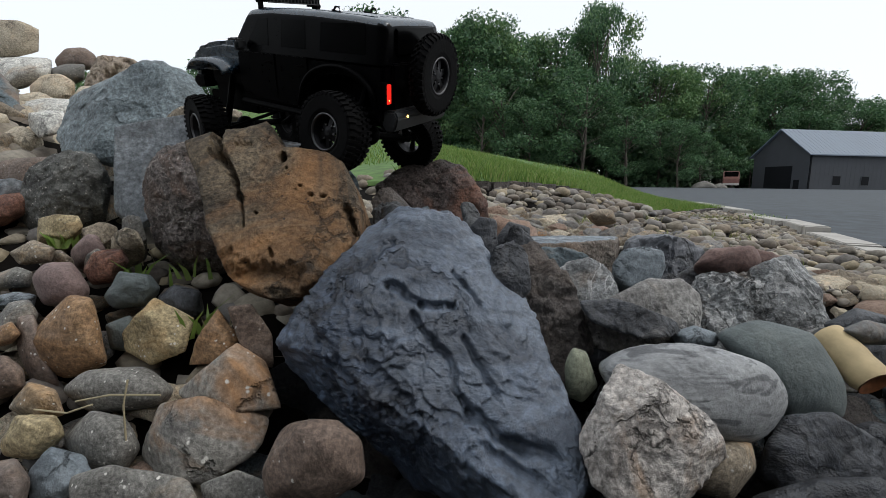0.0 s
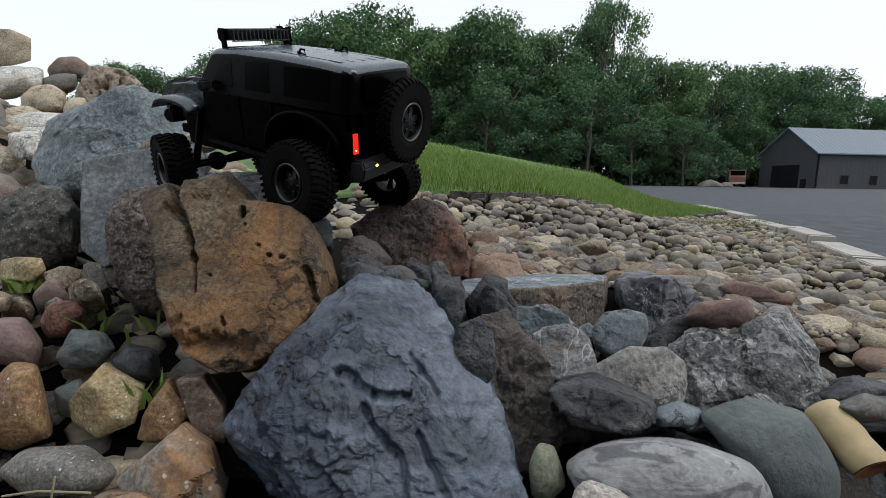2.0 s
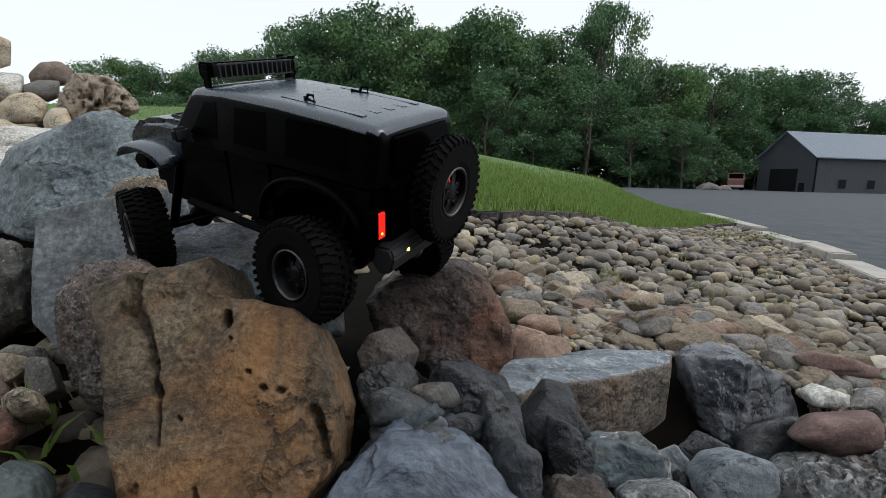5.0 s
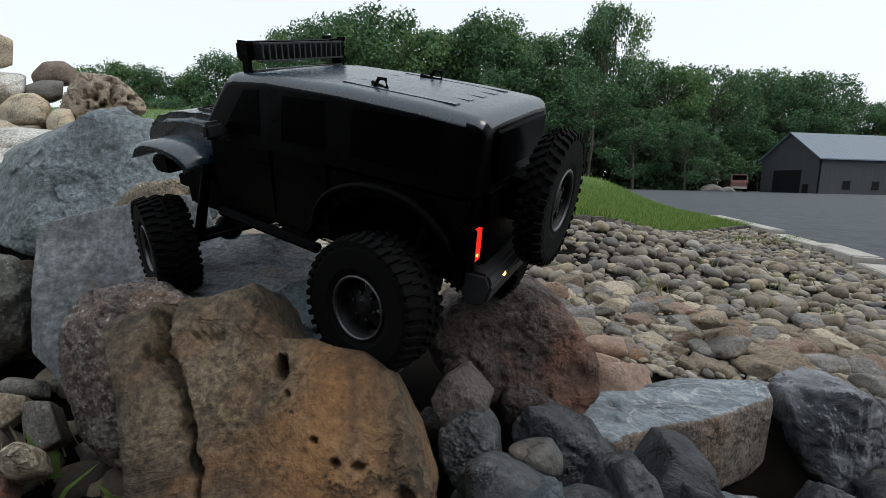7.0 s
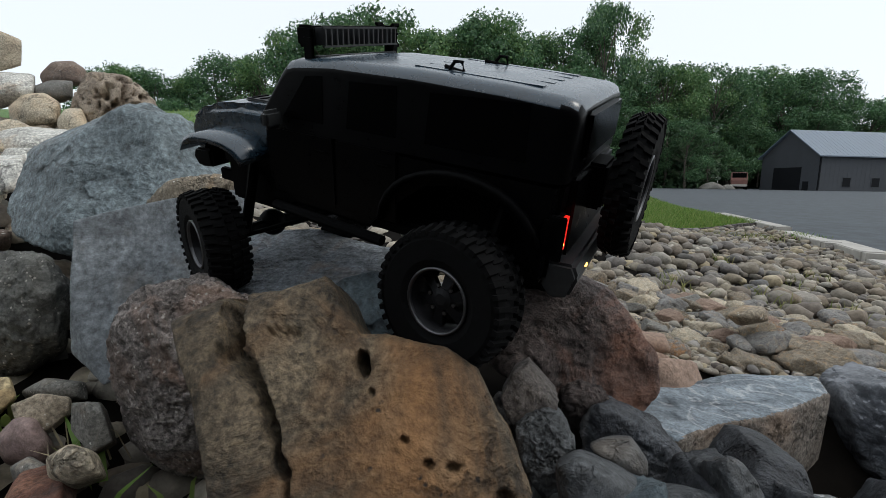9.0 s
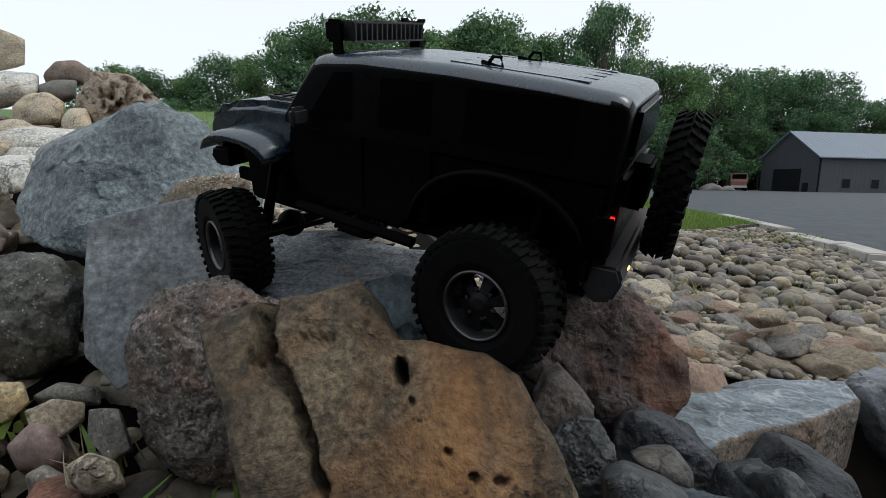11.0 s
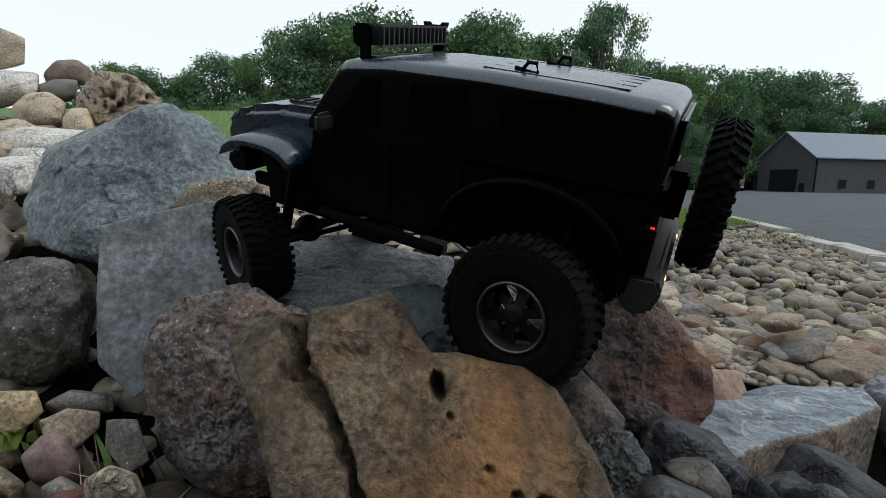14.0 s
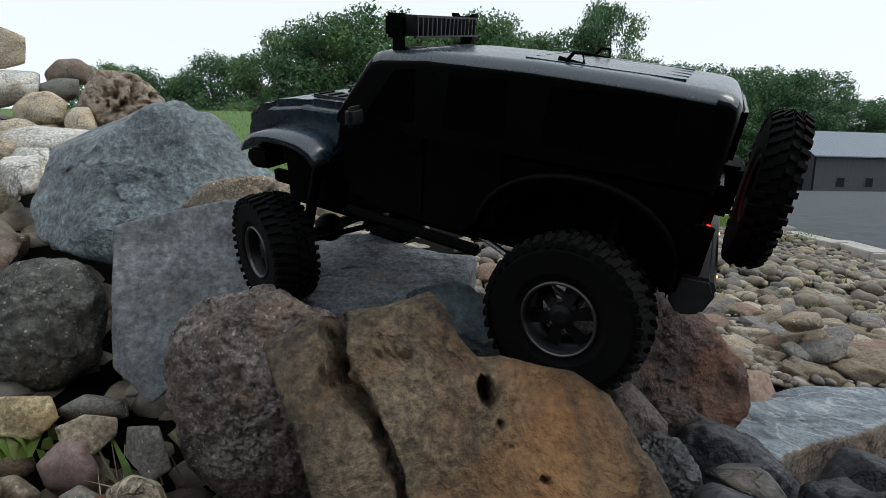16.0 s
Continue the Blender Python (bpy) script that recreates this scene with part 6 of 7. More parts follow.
    for ob in truck.children_recursive:
        if ob.parent.name.startswith(("wheel", "spare")) or ob.name.startswith(("wheel", "spare", "front_axle", "rear_axle", "shock", "link", "differential")):
            continue
        for v in ob.data.vertices:
            v.co.y *= 1.07
            if v.co.x > 0.1:
                v.co.x = 0.1 + (v.co.x - 0.1) * (1.0 if ob.name.startswith("front_flare") else 1.5)
    return tagged(truck, "matt black remote-controlled toy off-road truck climbing the rocks", "toy truck")


truck = toy_truck()
heading, pitch, lean = radians(180 - 27.5), radians(10.7), radians(15.6)
ahead = Vector((math.cos(heading) * math.cos(pitch), math.sin(heading) * math.cos(pitch), math.sin(pitch)))
left = Vector((-math.sin(heading), math.cos(heading), 0))
left = (left * math.cos(lean) - ahead.cross(left) * math.sin(lean)).normalized()
above = ahead.cross(left)
SIZE = 0.85  # of the drawn sizes above: a tenth of a real car
middle = Vector((-0.2452, 0.8727, 0.5258))
truck.matrix_world = Matrix.Translation(middle) @ Matrix((ahead, left, above)).transposed().to_4x4() @ Matrix.Scale(SIZE, 4)


# ---- trees ----
def tree_meshes(seed, height, leaf):
    rng = np.random.default_rng(seed)
    bm = bmesh.new()
    trunk = tube_rows(bm, [(0, 0, 0), (0.02 * height * rng.normal(), 0.02 * height * rng.normal(), height * 0.35), (0.03 * height * rng.normal(), 0.03 * height * rng.normal(), height * 0.82)], height * 0.016, height * 0.004)
    blobs = []
    count = 26
    for i in range(count):
        a, up = rng.uniform(0, 6.283), 0.16 + 0.76 * (i + rng.uniform(0, 0.9)) / count
        reach = height * (0.10 + 0.20 * math.sin(min(1.0, (1.02 - up) / 0.55) * 1.5708)) * rng.uniform(0.6, 1.15)
        p = np.array([reach * math.cos(a), reach * math.sin(a), up * height])
        tube_rows(bm, [(0, 0, p[2] * 0.72), tuple(p * np.array([0.5, 0.5, 0.88])), tuple(p)], height * 0.0055, height * 0.0015)
        blobs.append((p, height * rng.uniform(0.055, 0.105)))
    blobs.append((np.array([0, 0, height * 0.92]), height * 0.075))
    me = bpy.data.meshes.new("trunk")
    bm.to_mesh(me)
    bm.free()
    me.materials.append(BARK)
    verts, faces = [], []
    for p, rad in blobs:
        n = int(440 * (rad / (0.1 * height)) ** 2)
        d = rng.normal(size=(n, 3))
        d /= np.linalg.norm(d, axis=1)[:, None]
        c = p + d * rad * (rng.uniform(0.25, 1.0, (n, 1)) ** 0.45) * np.array([1.15, 1.15, 0.85]) * (1 + 0.14 * rng.normal(size=(n, 1)))
        for k in range(n):
            s = height * 0.0098 * rng.uniform(0.6, 1.5)
            face = d[k] + 0.55 * rng.normal(size=3)
            face /= np.linalg.norm(face)
            u, v = np.cross(face, rng.normal(size=3)), np.cross(face, rng.normal(size=3))
            u /= np.linalg.norm(u)
            v -= u * (u @ v)
            v /= np.linalg.norm(v)
            w = np.cross(u, v) * s * 0.45
            i = len(verts)
            verts += [c[k] - u * s, c[k] - v * s * 0.75 + w, c[k] + u * s * 0.9 + v * s * 0.4]
            faces.append((i, i + 1, i + 2))
    crown = bpy.data.meshes.new("crown")
    crown.from_pydata([tuple(v) for v in verts], [], faces)
    crown.materials.append(leaf)
    return me, crown


def tube_rows(bm, pts, r0, r1, seg=7):
    rows = []
    for i, p in enumerate(pts):
        r = r0 + (r1 - r0) * i / (len(pts) - 1)
        rows.append([bm.verts.new((p[0] + r * math.cos(6.2832 * k / seg), p[1] + r * math.sin(6.2832 * k / seg), p[2])) for k in range(seg)])
    for a, b in zip(rows, rows[1:]):
        for k in range(seg):
            bm.faces.new((a[k], a[(k + 1) % seg], b[(k + 1) % seg], b[k]))
    return rows


TREES = []
for i in range(7):
    me, crown = tree_meshes(40 + i, 20.0, LEAF2 if i in (1, 4) else LEAF)
    base = new("tree")
    t_ = new("trunk", me)
    c_ = new("crown", crown)
    t_.parent = c_.parent = base
    tagged(base, "tall leafy deciduous tree at the edge of the wood", "tree", "trees of the wood")
    TREES.append(base)
USED = set()


def tree(kind, x, y, height, wide=1.0, turn=0.0):
    z = float(ground_z(x, y)) - 0.1
    s = height / 20.0
    m = pose(x, y, z, 0, 0, turn) @ Matrix.Diagonal((s * wide, s * wide, s, 1))
    if kind not in USED:
        USED.add(kind)
        TREES[kind].matrix_world = m
        return TREES[kind]
    ob = copy_thing(TREES[kind], Matrix.Identity(4))
    ob.matrix_world = m
    return ob


# the skyline: bearing (x over y) and steepness (top over distance) of each tall tree
rt = random.Random(4)


def skyline(first, last, count, steep, dist, wide):
    for i in range(count):
        b = first + (last - first) * i / max(1, count - 1)
        d = dist + rt.uniform(-4, 4)
        tree(rt.randrange(7), b * d, d, steep * rt.uniform(0.95, 1.02) * d, wide * rt.uniform(0.9, 1.15), rt.uniform(0, 360))


skyline(-0.73, -0.62, 5, 0.238, 88, 0.95)
skyline(-0.59, -0.53, 3, 0.228, 86, 0.95)
skyline(-0.48, -0.38, 5, 0.268, 84, 0.95)
skyline(-0.34, -0.31, 2, 0.325, 78, 0.9)
skyline(-0.265, -0.10, 7, 0.358, 74, 0.95)
skyline(-0.055, -0.04, 2, 0.325, 74, 0.8)
skyline(-0.01, 0.02, 2, 0.318, 74, 0.8)
skyline(0.035, 0.13, 5, 0.348, 74, 0.85)
skyline(0.16, 0.25, 4, 0.325, 76, 0.85)
skyline(0.30, 0.345, 3, 0.385, 78, 0.62)
skyline(0.40, 0.56, 7, 0.268, 80, 0.95)
skyline(0.59, 0.60, 2, 0.240, 82, 0.9)
skyline(0.63, 0.80, 8, 0.252, 86, 0.95)
skyline(0.84, 1.08, 8, 0.195, 90, 1.05)
# lower trees that fill the wood's edge
for i in range(70):
    bearing = -0.75 + 1.85 * (i + rt.uniform(-0.4, 0.4)) / 69
    dist = rt.uniform(62, 70) if i % 2 else rt.uniform(70, 80)
    if 0.60 < bearing < 0.95:
        dist += 16
    steep = 0.165 if bearing < -0.36 or bearing > 0.36 else 0.235
    tree(rt.randrange(7), bearing * dist, dist, dist * steep * rt.uniform(0.7, 1.08), rt.uniform(1.0, 1.5), rt.uniform(0, 360))


# undergrowth and the depth of the wood, behind the first row
rw = np.random.default_rng(9)
n = 90000
bear, dist = rw.uniform(-0.9, 1.2, n), rw.uniform(66, 92, n)
dist = np.where((bear > 0.58) & (bear < 0.98), np.maximum(dist, 84), dist)
cz = rw.uniform(0, 1, n) ** np.where(rw.uniform(0, 1, n) < 0.45, 3.5, 1.2) * np.where((bear < -0.35) | (bear > 0.36), 10, 16)
c = np.stack([bear * dist, dist, cz + 0.2], 1)
u, v = rw.normal(size=(n, 3)), rw.normal(size=(n, 3))
u /= np.linalg.norm(u, axis=1)[:, None]
v -= u * np.sum(u * v, 1)[:, None]
v /= np.linalg.norm(v, axis=1)[:, None]
s = rw.uniform(0.22, 0.50, (n, 1))
quad = np.stack([c - u * s, c - v * s * 0.7, c + u * s, c + v * s * 0.7], 1).reshape(-1, 3)
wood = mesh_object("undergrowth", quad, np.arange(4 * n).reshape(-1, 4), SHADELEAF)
tagged(wood, "dense green undergrowth of the wood, darkened for shade", "undergrowth", kind="stuff")


# ---- shed ----
def shed():
    base = new("metal_shed")
    L, W, E, P = 30.0, 8.6, 4.5, 7.7
    for x0, x1 in ((0, 0.15), (L - 0.15, L)):
        bm = bmesh.new()
        q = [(0, 0), (W, 0), (W, E), (W / 2, P), (0, E)]
        a = [bm.verts.new((x0, y, z)) for y, z in q]
        b = [bm.verts.new((x1, y, z)) for y, z in q]
        bm.faces.new(a)
        bm.faces.new(b[::-1])
        for i in range(5):
            bm.faces.new((a[i], a[(i + 1) % 5], b[(i + 1) % 5], b[i]))
        part("gable_wall", bm, SIDING, base)
    for y0, y1 in ((0, 0.15), (W - 0.15, W)):
        part("side_wall", box_bm(0.15, L - 0.15, y0, y1, 0, E), SIDING, base)
    for i in range(46):
        part("siding_rib", box_bm(0.4 + i * 0.64, 0.46 + i * 0.64, -0.012, 0.0, 0.3, E - 0.1), SIDING, base)
    for s in (0, 1):
        bm = bmesh.new()
        y0, y1 = (-0.45, W / 2) if s == 0 else (W + 0.45, W / 2)
        k = (P - E) / (W / 2)
        za, zb = E - 0.45 * k + 0.05, P + 0.05
        a = [bm.verts.new((x, y, z)) for x, y, z in ((-0.4, y0, za), (L + 0.4, y0, za), (L + 0.4, y1, zb), (-0.4, y1, zb))]
        b = [bm.verts.new(v.co + Vector((0, 0, 0.14))) for v in a]
        bm.faces.new(a)
        bm.faces.new(b)
        for i in range(4):
            bm.faces.new((a[i], a[(i + 1) % 4], b[(i + 1) % 4], b[i]))
        roof = part("roof", bm, METALROOF, base, "blue-grey standing-seam metal roof")
        if s == 0:
            for i in range(50):
                x = i * 0.62
                bm = bmesh.new()
                a = [bm.verts.new((xx, y, z + 0.14)) for xx in (x, x + 0.05) for y, z in ((y0, za), (y1, zb))]
                b = [bm.verts.new(v.co + Vector((0, 0, 0.02))) for v in a]
                for f in ((0, 1, 3, 2),):
                    bm.faces.new([b[j] for j in f])
                for i0, i1 in ((0, 1), (1, 3), (3, 2), (2, 0)):
                    bm.faces.new((a[i0], a[i1], b[i1], b[i0]))
                part("seam", bm, METALROOF, roof)
    part("garage_door", box_bm(-0.05, 0.0, 2.3, 6.5, 0.1, 3.0), DARKDOOR, base, "dark roller door")
    part("entry_door", box_bm(-0.05, 0.0, 1.1, 1.9, 0.05, 1.2), DARKDOOR, base)
    for x in (3.6, 7.8):
        w = part("window", box_bm(x, x + 1.1, -0.06, 0.0, 0.6, 1.7), DARKDOOR, base)
        part("window_frame", box_bm(x - 0.08, x + 1.18, -0.05, -0.01, 0.52, 1.78), SIDING, w)
    part("side_door", box_bm(12.2, 15.6, -0.05, 0.0, 0.1, 3.4), DARKDOOR, base, "dark roller door")
    part("downpipe", box_bm(0.1, 0.25, -0.12, 0.0, 0.1, E), DARKDOOR, base)
    return tagged(base, "dark grey metal shed with a blue-grey gabled roof", "shed")


shed().matrix_world = pose(45.6, 58.0, 0.05, 0, 0, 8)


# ---- parked red lorry beside the shed ----
def lorry():
    base = new("red_lorry")
    part("cab", profile_bm([(0, 0.5), (0, 1.3), (0.5, 1.5), (0.7, 2.3), (2.0, 2.35), (2.1, 0.5)], 0.95, 0.08), REDPAINT, base, "faded red cab")
    part("bed", box_bm(2.15, 5.2, -0.95, 0.95, 0.9, 1.4, 0.05), REDPAINT, base)
    part("windscreen", box_bm(0.52, 0.62, -0.8, 0.8, 1.55, 2.2), WINDOW, base)
    part("bumper", box_bm(-0.15, 0.02, -0.95, 0.95, 0.4, 0.7, 0.04), CONCRETE, base)
    for x in (0.8, 4.2):
        for s in (1, -1):
            w = part("wheel", lathe_bm([(0.02, 0.12), (0.42, 0.14), (0.46, 0.08), (0.46, -0.08), (0.42, -0.14), (0.02, -0.12)], 20), RUBBER, base)
            w.location = (x, s * 0.85, 0.46)
    return tagged(base, "old faded red lorry parked beside the shed", "lorry")


lorry().matrix_world = pose(38.9, 62.5, 0.08, 0, 0, 60)
for k, (x, y, r) in enumerate(((34.5, 61, 1.1), (36.8, 61.5, 0.7))):
    v, f = rock_shape([(-r * 1.6, -0.3), (-r, r * 0.35), (0, r * 0.75), (r * 1.1, r * 0.3), (r * 1.7, -0.3)], r, (0, 0), 4, 900 + k, 2.5, 6, 0.08)
    heap = mesh_object("gravel_heap", v, f, GREY, None, True)
    heap.location = (x, y, 0.25)
    tagged(heap, "small heap of grey gravel on the yard", "gravel heap")

# ---- cobble bed ----
rc = random.Random(21)
STONES = (GREY, PINKTAN, TAN, GREYTAN, CREAM, TAN, GREYTAN, CREAM, GREYRUST, GREYTAN, TAN, TAN)


def cobble_outline(rng, a, b):
    k = 7
    return [(a * math.cos(6.2832 * i / k + 0.3) * rng.uniform(0.74, 1.14), b * math.sin(6.2832 * i / k + 0.3) * rng.uniform(0.74, 1.14)) for i in range(k)]


COBBLES = []
for i in range(24):
    v, f = rock_shape(cobble_outline(rc, 0.5, 0.27), 0.36, (0, 0), 4, 300 + i, rc.uniform(2.3, 3.6), 9, 0.06, 0, rc.choice((0, 1, 2)))
    me = bpy.data.meshes.new("river_stone")
    me.from_pydata([tuple(p) for p in v], [], f)
    me.polygons.foreach_set("use_smooth", [True] * len(me.polygons))
    me.materials.append(STONES[i % 12])
    COBBLES.append(me)
COLOUR_WORDS = ("grey", "pinkish tan", "tan", "pale grey", "cream", "tan", "pale grey", "cream", "rust-stained grey", "pale grey", "tan", "tan")


def joined(name, places, mat, sub, label, category):
    """Many stones in one mesh; places: (x, y, z, size, turn, tilt, seed)."""
    kinds = [rock_shape(cobble_outline(rc, 0.5, 0.26), 0.36, (0, 0), sub, 500 + i, rc.uniform(2.3, 3.8), 9, 0.07, 0, rc.choice((0, 1, 2))) for i in range(14)]
    vs_, fs, at = [], [], 0
    for x, y, z, size, turn, tilt, k in places:
        v, f = kinds[k % 14]
        m = np.array((pose(0, 0, 0, tilt, tilt * 0.6, turn)).to_3x3())
        vs_.append((v * size) @ m.T + (x, y, z))
        fs.append(np.array(f) + at)
        at += len(v)
    ob = mesh_object(name, np.concatenate(vs_), np.concatenate(fs), mat, None, True)
    return tagged(ob, label, category, kind="stuff")


near, far = [], []
step = 0.058
for iy in range(116):
    for ix in range(80):
        x = -0.15 + ix * step + rc.uniform(-0.022, 0.022)
        y = 0.60 + iy * step + rc.uniform(-0.022, 0.022)
        if y > float(edge_y(x)) - 0.05 or x > float(kerb_x(y)) - 0.14 or x < 0.02 - (y - 0.95) * 0.35:
            continue
        if (y < 1.03 and x < 0.42) or (y < 1.08 and x < 0.60) or (y < 0.95 and x < 0.64):
            continue
        size = rc.choice((0.040, 0.050, 0.06, 0.072, 0.085, 0.10, 0.055)) * rc.uniform(0.85, 1.2)
        row = (x, y, float(ground_z(x, y)) + size * rc.uniform(-0.02, 0.36), size, rc.uniform(0, 360), rc.uniform(-28, 28), rc.randrange(24))
        (near if y < 1.72 and x < 1.05 else far).append(row)
for x, y, z, size, turn, tilt, k in near:
    ob = new("river_stone", COBBLES[k])
    ob.matrix_world = pose(x, y, z, tilt, tilt * 0.6, turn) @ Matrix.Diagonal((size, size, size * rc.uniform(0.85, 1.15), 1))
    tagged(ob, COLOUR_WORDS[k % 12] + " rounded river stone lying in the cobble bed", "river stone", "river stones of the cobble bed")
joined("cobble_bed", far, PEBBLES, 2, "bed of rounded grey, tan and pinkish river stones", "cobbles")
gravel = []
for i in range(6500):
    x, y = rc.uniform(-0.1, 1.3), 0.92 + abs(rc.gauss(0, 0.45))
    if y > float(edge_y(x)) - 0.05 or (y < 1.01 and x < 0.42) or (y < 1.06 and x < 0.62):
        continue
    size = rc.uniform(0.010, 0.030)
    gravel.append((x, y, float(ground_z(x, y)) + rc.uniform(0.0, 0.012), size, rc.uniform(0, 360), rc.uniform(-40, 40), i))
joined("gravel", gravel, PEBBLES, 2, "tan and brown gravel between the river stones", "gravel")
fill = []
for i in range(640):
    x, y = rc.uniform(-1.25, -0.22), rc.uniform(0.28, 1.05)
    size = rc.uniform(0.035, 0.10)
    lift = rc.uniform(-0.045, 0.008) if x < -0.25 else rc.uniform(-0.05, -0.015)
    z, turn, tilt, k = float(ground_z(x, y)) + lift, rc.uniform(0, 360), rc.uniform(-40, 40), rc.randrange(24) if x < -0.25 else rc.choice((0, 9, 3, 15))
    if y < 0.75 and i % 2 == 0 and size > 0.05:
        ob = new("cobble", COBBLES[k])
        ob.matrix_world = pose(x, y, z, tilt, tilt * 0.6, turn) @ Matrix.Diagonal((size, size, size, 1))
        tagged(ob, COLOUR_WORDS[k % 12] + " small cobble wedged in the rock pile", "cobble", "small cobbles of the pile")
    else:
        fill.append((x, y, z, size, turn, tilt, k))
joined("fill_stones", fill, PEBBLES, 2, "small brown and grey stones filling gaps in the pile", "fill stones")
# added gap fillers; three in five near black, standing in for gap shade
WEDGES = []
for i in range(15):
    v, f = rock_shape(cobble_outline(rc, 0.5, 0.34), 0.40, (0, 0), 4, 700 + i, 3.2, 10, 0.07, 0, 1)
    me = bpy.data.meshes.new("wedge_stone")
    me.from_pydata([tuple(p) for p in v], [], f)
    me.polygons.foreach_set("use_smooth", [True] * len(me.polygons))
    me.materials.append((DARK, SLATE, DARK, BROWNROCK, DARK)[i % 5])
    WEDGES.append(me)
for i in range(250):
    x, y = rc.uniform(-0.22, 0.80), rc.uniform(0.36, 0.98)
    size = rc.uniform(0.045, 0.095)
    if (y > 0.74 and -0.02 < x < 0.56) or (y > 0.62 and x > 0.62):
        y -= 0.30
    ob = new("wedge_stone", WEDGES[i % 15])
    ob.matrix_world = pose(x, y, float(ground_z(x, y)) + rc.uniform(-0.01, 0.03), rc.uniform(-50, 50), rc.uniform(-40, 40), rc.uniform(0, 360)) @ Matrix.Diagonal((size, size, size, 1))
    tagged(ob, ("black", "grey", "black", "brown", "dark grey")[i % 5] + " angular stone wedged between the rocks", "stone", "stones wedged between the rocks")
heap = []
for i in range(1500):
    x, y = rc.uniform(-3.5, -0.3), rc.uniform(0.95, 3.1)
    if x > -0.75 and y < 1.5:
        continue
    heap.append((x, y, float(ground_z(x, y)) - 0.02 + rc.uniform(-0.02, 0.02), rc.uniform(0.06, 0.15), rc.uniform(0, 360), rc.uniform(-40, 40), i))
joined("heap_stones", heap, PEBBLES, 2, "small tan and grey stones filling the back of the pile", "fill stones")
for i in range(150):
    x, y = rc.uniform(-3.4, -0.80), rc.uniform(1.15, 3.2)
    size, k = rc.uniform(0.16, 0.34), rc.choice((2, 7, 14, 19, 7, 11))
    ob = new("boulder", COBBLES[k])
    ob.matrix_world = pose(x, y, float(ground_z(x, y)) + rc.uniform(-0.10, -0.02), rc.uniform(-20, 20), rc.uniform(-20, 20), rc.uniform(0, 360)) @ Matrix.Diagonal((size, size, size, 1))
    tagged(ob, COLOUR_WORDS[k % 12] + " boulder heaped at the back of the pile", "rock", "boulders at the back of the pile")


# ---- lawn edging ----
xs = np.linspace(0.05, 3.75, 34)
for i in range(33):
    x0, x1 = xs[i] + 0.004, xs[i + 1] - 0.004
    y0, y1 = float(edge_y(x0)), float(edge_y(x1))
    bm = bmesh.new()
    bmesh.ops.create_cube(bm, size=1)
    bmesh.ops.bevel(bm, geom=bm.edges[:], offset=0.08, segments=2, affect="EDGES")
    ln = math.hypot(x1 - x0, y1 - y0)
    for v in bm.verts:
        v.co = Vector((v.co.x * ln, v.co.y * 0.05, v.co.z * 0.055)) + Vector((rc.uniform(-1, 1), rc.uniform(-1, 1), rc.uniform(-1, 1))) * 0.004
    ob = part("edging_stone", bm, BROWNROCK, None, "low brown edging stone between lawn and cobbles")
    zm = float(ground_z((x0 + x1) / 2, (y0 + y1) / 2 - 0.03))
    ob.matrix_world = pose((x0 + x1) / 2, (y0 + y1) / 2 - 0.02, zm + 0.022, 0, rc.uniform(-3, 3), math.degrees(math.atan2(y1 - y0, x1 - x0)))
    tagged(ob, "", "edging stone", "edging stones of the lawn", "structure")


# ---- grass, weeds and stems ----
def blades(name, spots, mat, label, category, bend=0.45):
    vs_, fs = [], []
    for x, y, z, h, w, a in spots:
        c, s = math.cos(a), math.sin(a)
        lx_, ly_ = rc.uniform(-1, 1) * bend * h, rc.uniform(-1, 1) * bend * h
        i = len(vs_)
        vs_ += [(x - c * w, y - s * w, z), (x + c * w, y + s * w, z), (x + c * w * 0.7 + lx_ * 0.35, y + s * w * 0.7 + ly_ * 0.35, z + h * 0.55),
                (x - c * w * 0.7 + lx_ * 0.35, y - s * w * 0.7 + ly_ * 0.35, z + h * 0.55), (x + lx_, y + ly_, z + h * 0.95)]
        fs += [(i, i + 1, i + 2), (i, i + 2, i + 3), (i + 3, i + 2, i + 4)]
    ob = mesh_object(name, vs_, fs, mat)
    return tagged(ob, label, category, kind="stuff")


spots = []
while len(spots) < 52000:
    x = rc.uniform(-0.3, 4.3)
    y = float(edge_y(x)) + abs(rc.gauss(0, 2.4))
    if x > float(kerb_x(y)) - 0.03:
        continue
    spots.append((x, y, float(ground_z(x, y)), rc.uniform(0.035, 0.105), rc.uniform(0.0022, 0.0046), rc.uniform(0, 3.1416)))
blades("grass", spots, GRASS, "short green grass blades on the bank", "grass")
spots = []
while len(spots) < 22000:
    y = rc.uniform(4.0, 13.0)
    x = rc.uniform(-0.9, 0.03) * y
    spots.append((x, y, float(ground_z(x, y)), rc.uniform(0.03, 0.08), rc.uniform(0.003, 0.006), rc.uniform(0, 3.1416)))
blades("hill_grass", spots, GRASS, "green grass on the hill behind the rocks", "grass")


def weed(x, y, z, n, tall, wide, mat, label, spread=0.02):
    spots = [(x + rc.gauss(0, spread), y + rc.gauss(0, spread), z, tall * rc.uniform(0.5, 1.1), wide * rc.uniform(0.7, 1.3), rc.uniform(0, 3.14)) for _ in range(n)]
    ob = blades("weed", spots, mat, label, "weed", 0.8)
    return tagged(ob, "", "weed", "weeds among the stones")


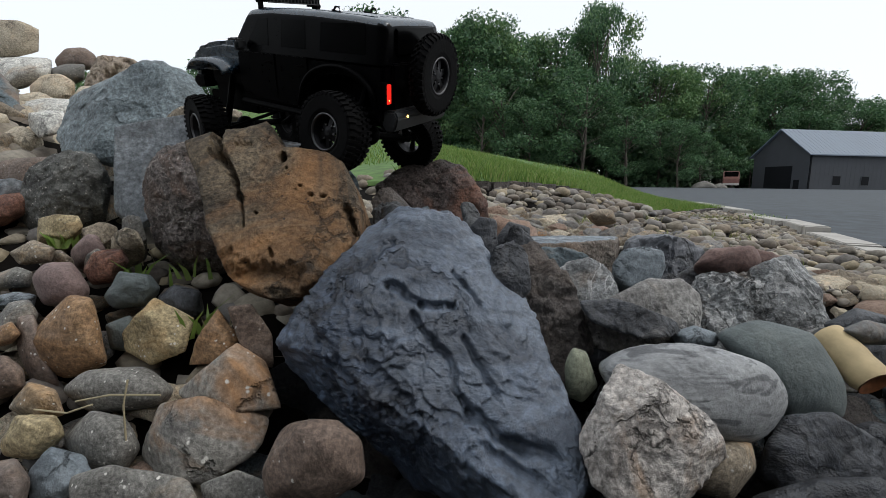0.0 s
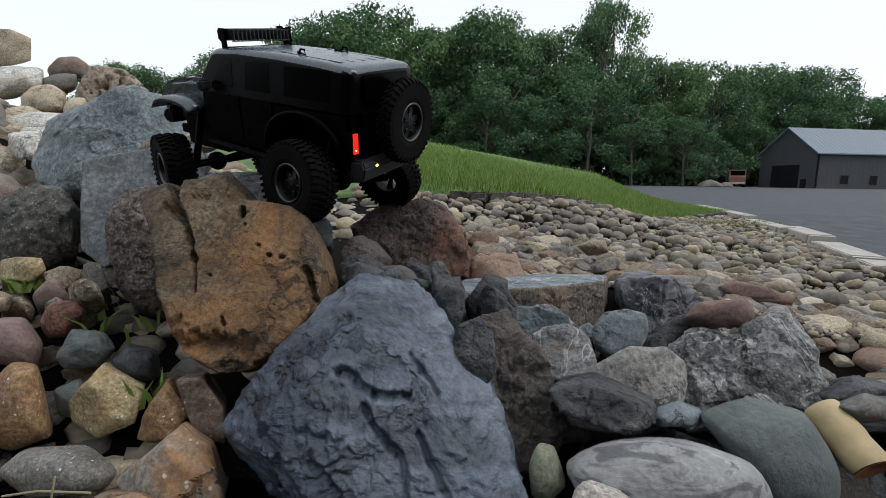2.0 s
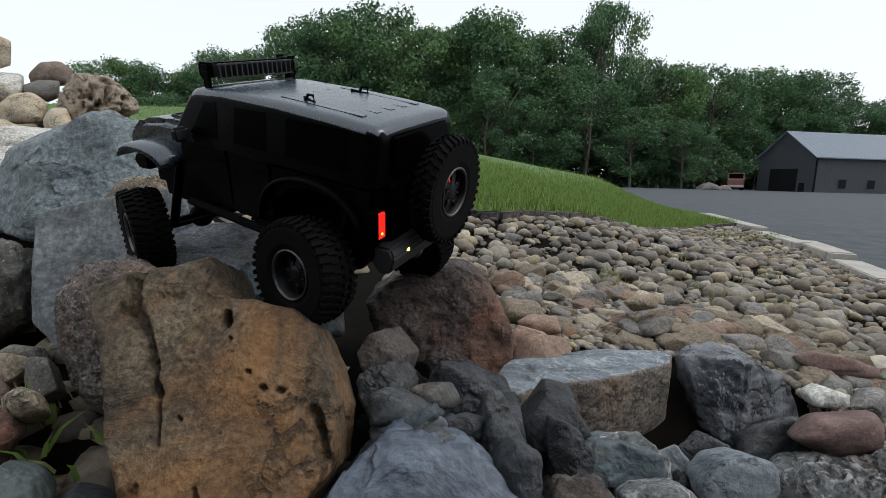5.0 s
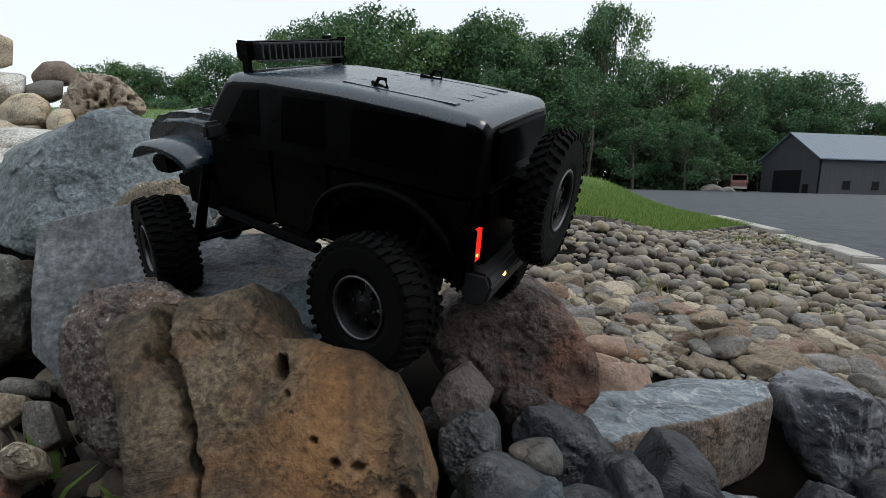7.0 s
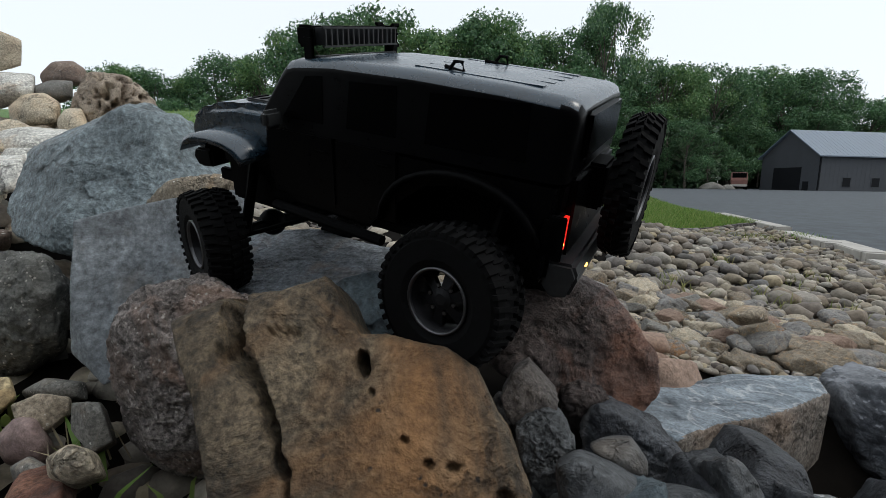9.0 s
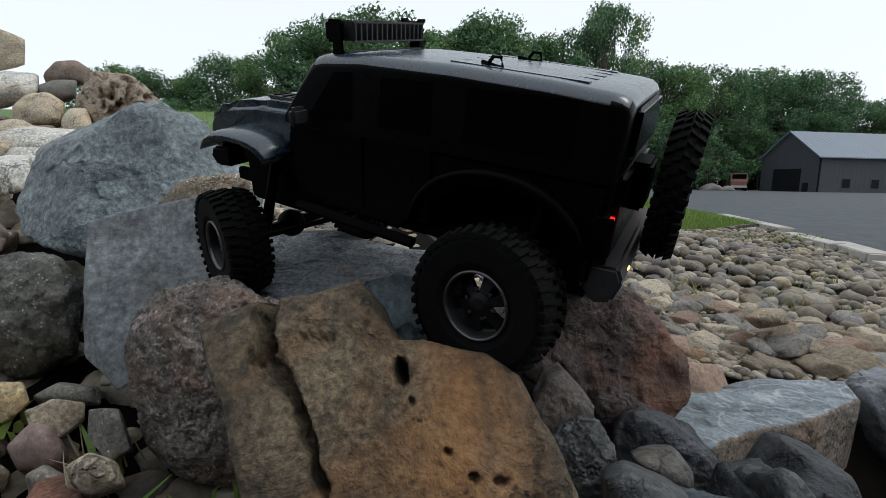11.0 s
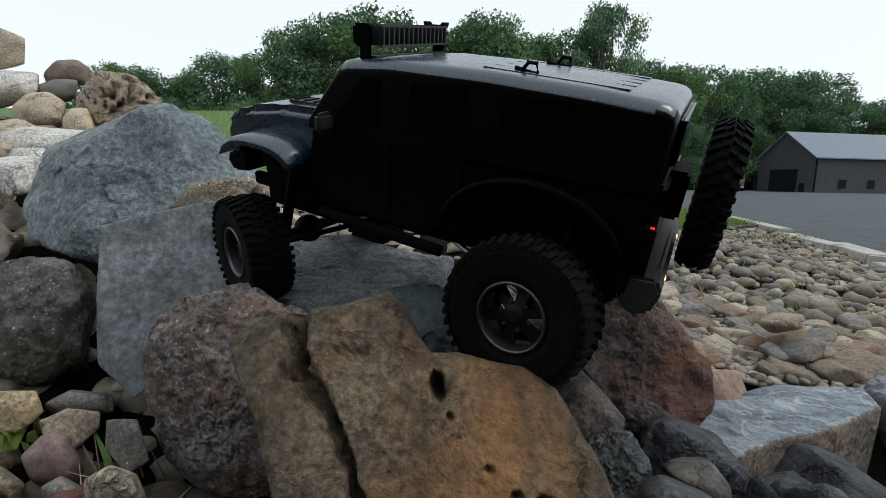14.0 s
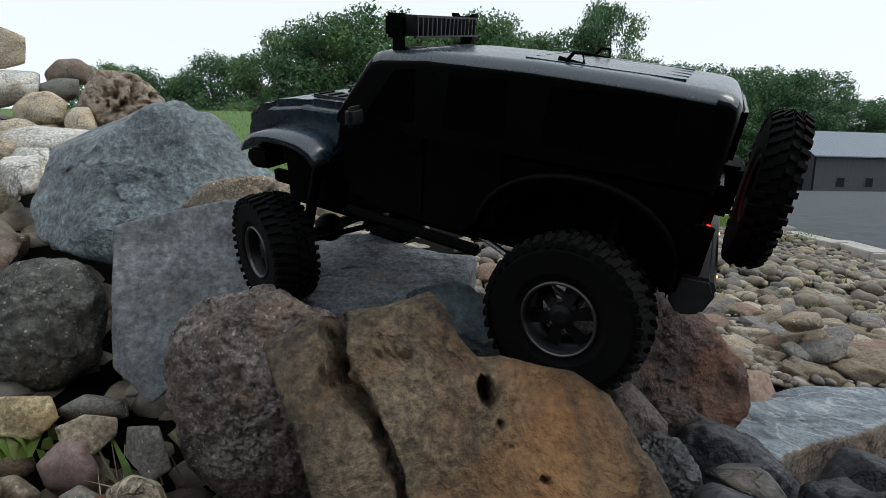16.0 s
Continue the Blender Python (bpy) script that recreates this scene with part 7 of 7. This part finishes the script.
for x, y in ((1.30, 2.25), (1.45, 2.5), (0.95, 1.85), (0.62, 1.95), (1.75, 2.7), (2.1, 3.3), (1.15, 2.55), (2.4, 3.9), (0.55, 1.75), (1.32, 2.06), (0.96, 2.0), (1.55, 2.06), (2.2, 3.05), (1.25, 1.85)):
    weed(x, y, float(ground_z(x, y)), 22, 0.065, 0.0026, DRYGRASS, "tuft of thin yellow-green grass among river stones", 0.035)
for x, y in ((3.02, 5.10), (2.90, 5.30), (3.10, 4.95), (2.70, 5.25)):
    weed(x, y, float(ground_z(x, y)), 60, 0.08, 0.004, DRYGRASS, "patch of yellow-green weeds at the end of the edging", 0.09)
for x, y in ((3.44, 5.0), (3.52, 5.12), (3.40, 4.86)):
    weed(x, y, float(road_z(y)), 50, 0.05, 0.004, GRASS, "low grass growing from the asphalt beside the kerb", 0.08)
weed(-0.33, 0.595, 0.20, 9, 0.055, 0.0035, GRASS, "few green grass blades beside a yellow stone", 0.012)
weed(-0.30, 0.575, 0.19, 8, 0.05, 0.003, STRAW, "dry curled grass between two stones", 0.012)
weed(-0.55, 0.80, 0.24, 5, 0.07, 0.006, GRASS, "broad green leaves growing beside the granite boulder", 0.01)
weed(-0.70, 0.84, 0.28, 16, 0.035, 0.006, GRASS, "small green clover sprig on an ochre cobble", 0.018)
weed(-0.575, 0.81, 0.25, 10, 0.07, 0.0012, STRAW, "tangle of dry stems between the cobbles", 0.02)
weed(-0.46, 0.73, 0.24, 10, 0.05, 0.004, GRASS, "green weeds in the shade of the boulder", 0.03)


def stem(points, radius):
    ob = part("dry_stem", tube_bm(points, radius, 6), STRAW, None, "thin dry straw stem lying on the cobbles")
    return tagged(ob, "", "straw", "dry stems on the cobbles")


stem([(-0.385, 0.455, 0.176), (-0.345, 0.45, 0.186), (-0.29, 0.445, 0.189)], 0.0011)
stem([(-0.322, 0.445, 0.205), (-0.325, 0.44, 0.18), (-0.322, 0.435, 0.145)], 0.0010)
stem([(-0.42, 0.445, 0.172), (-0.385, 0.442, 0.170), (-0.36, 0.445, 0.178)], 0.0010)
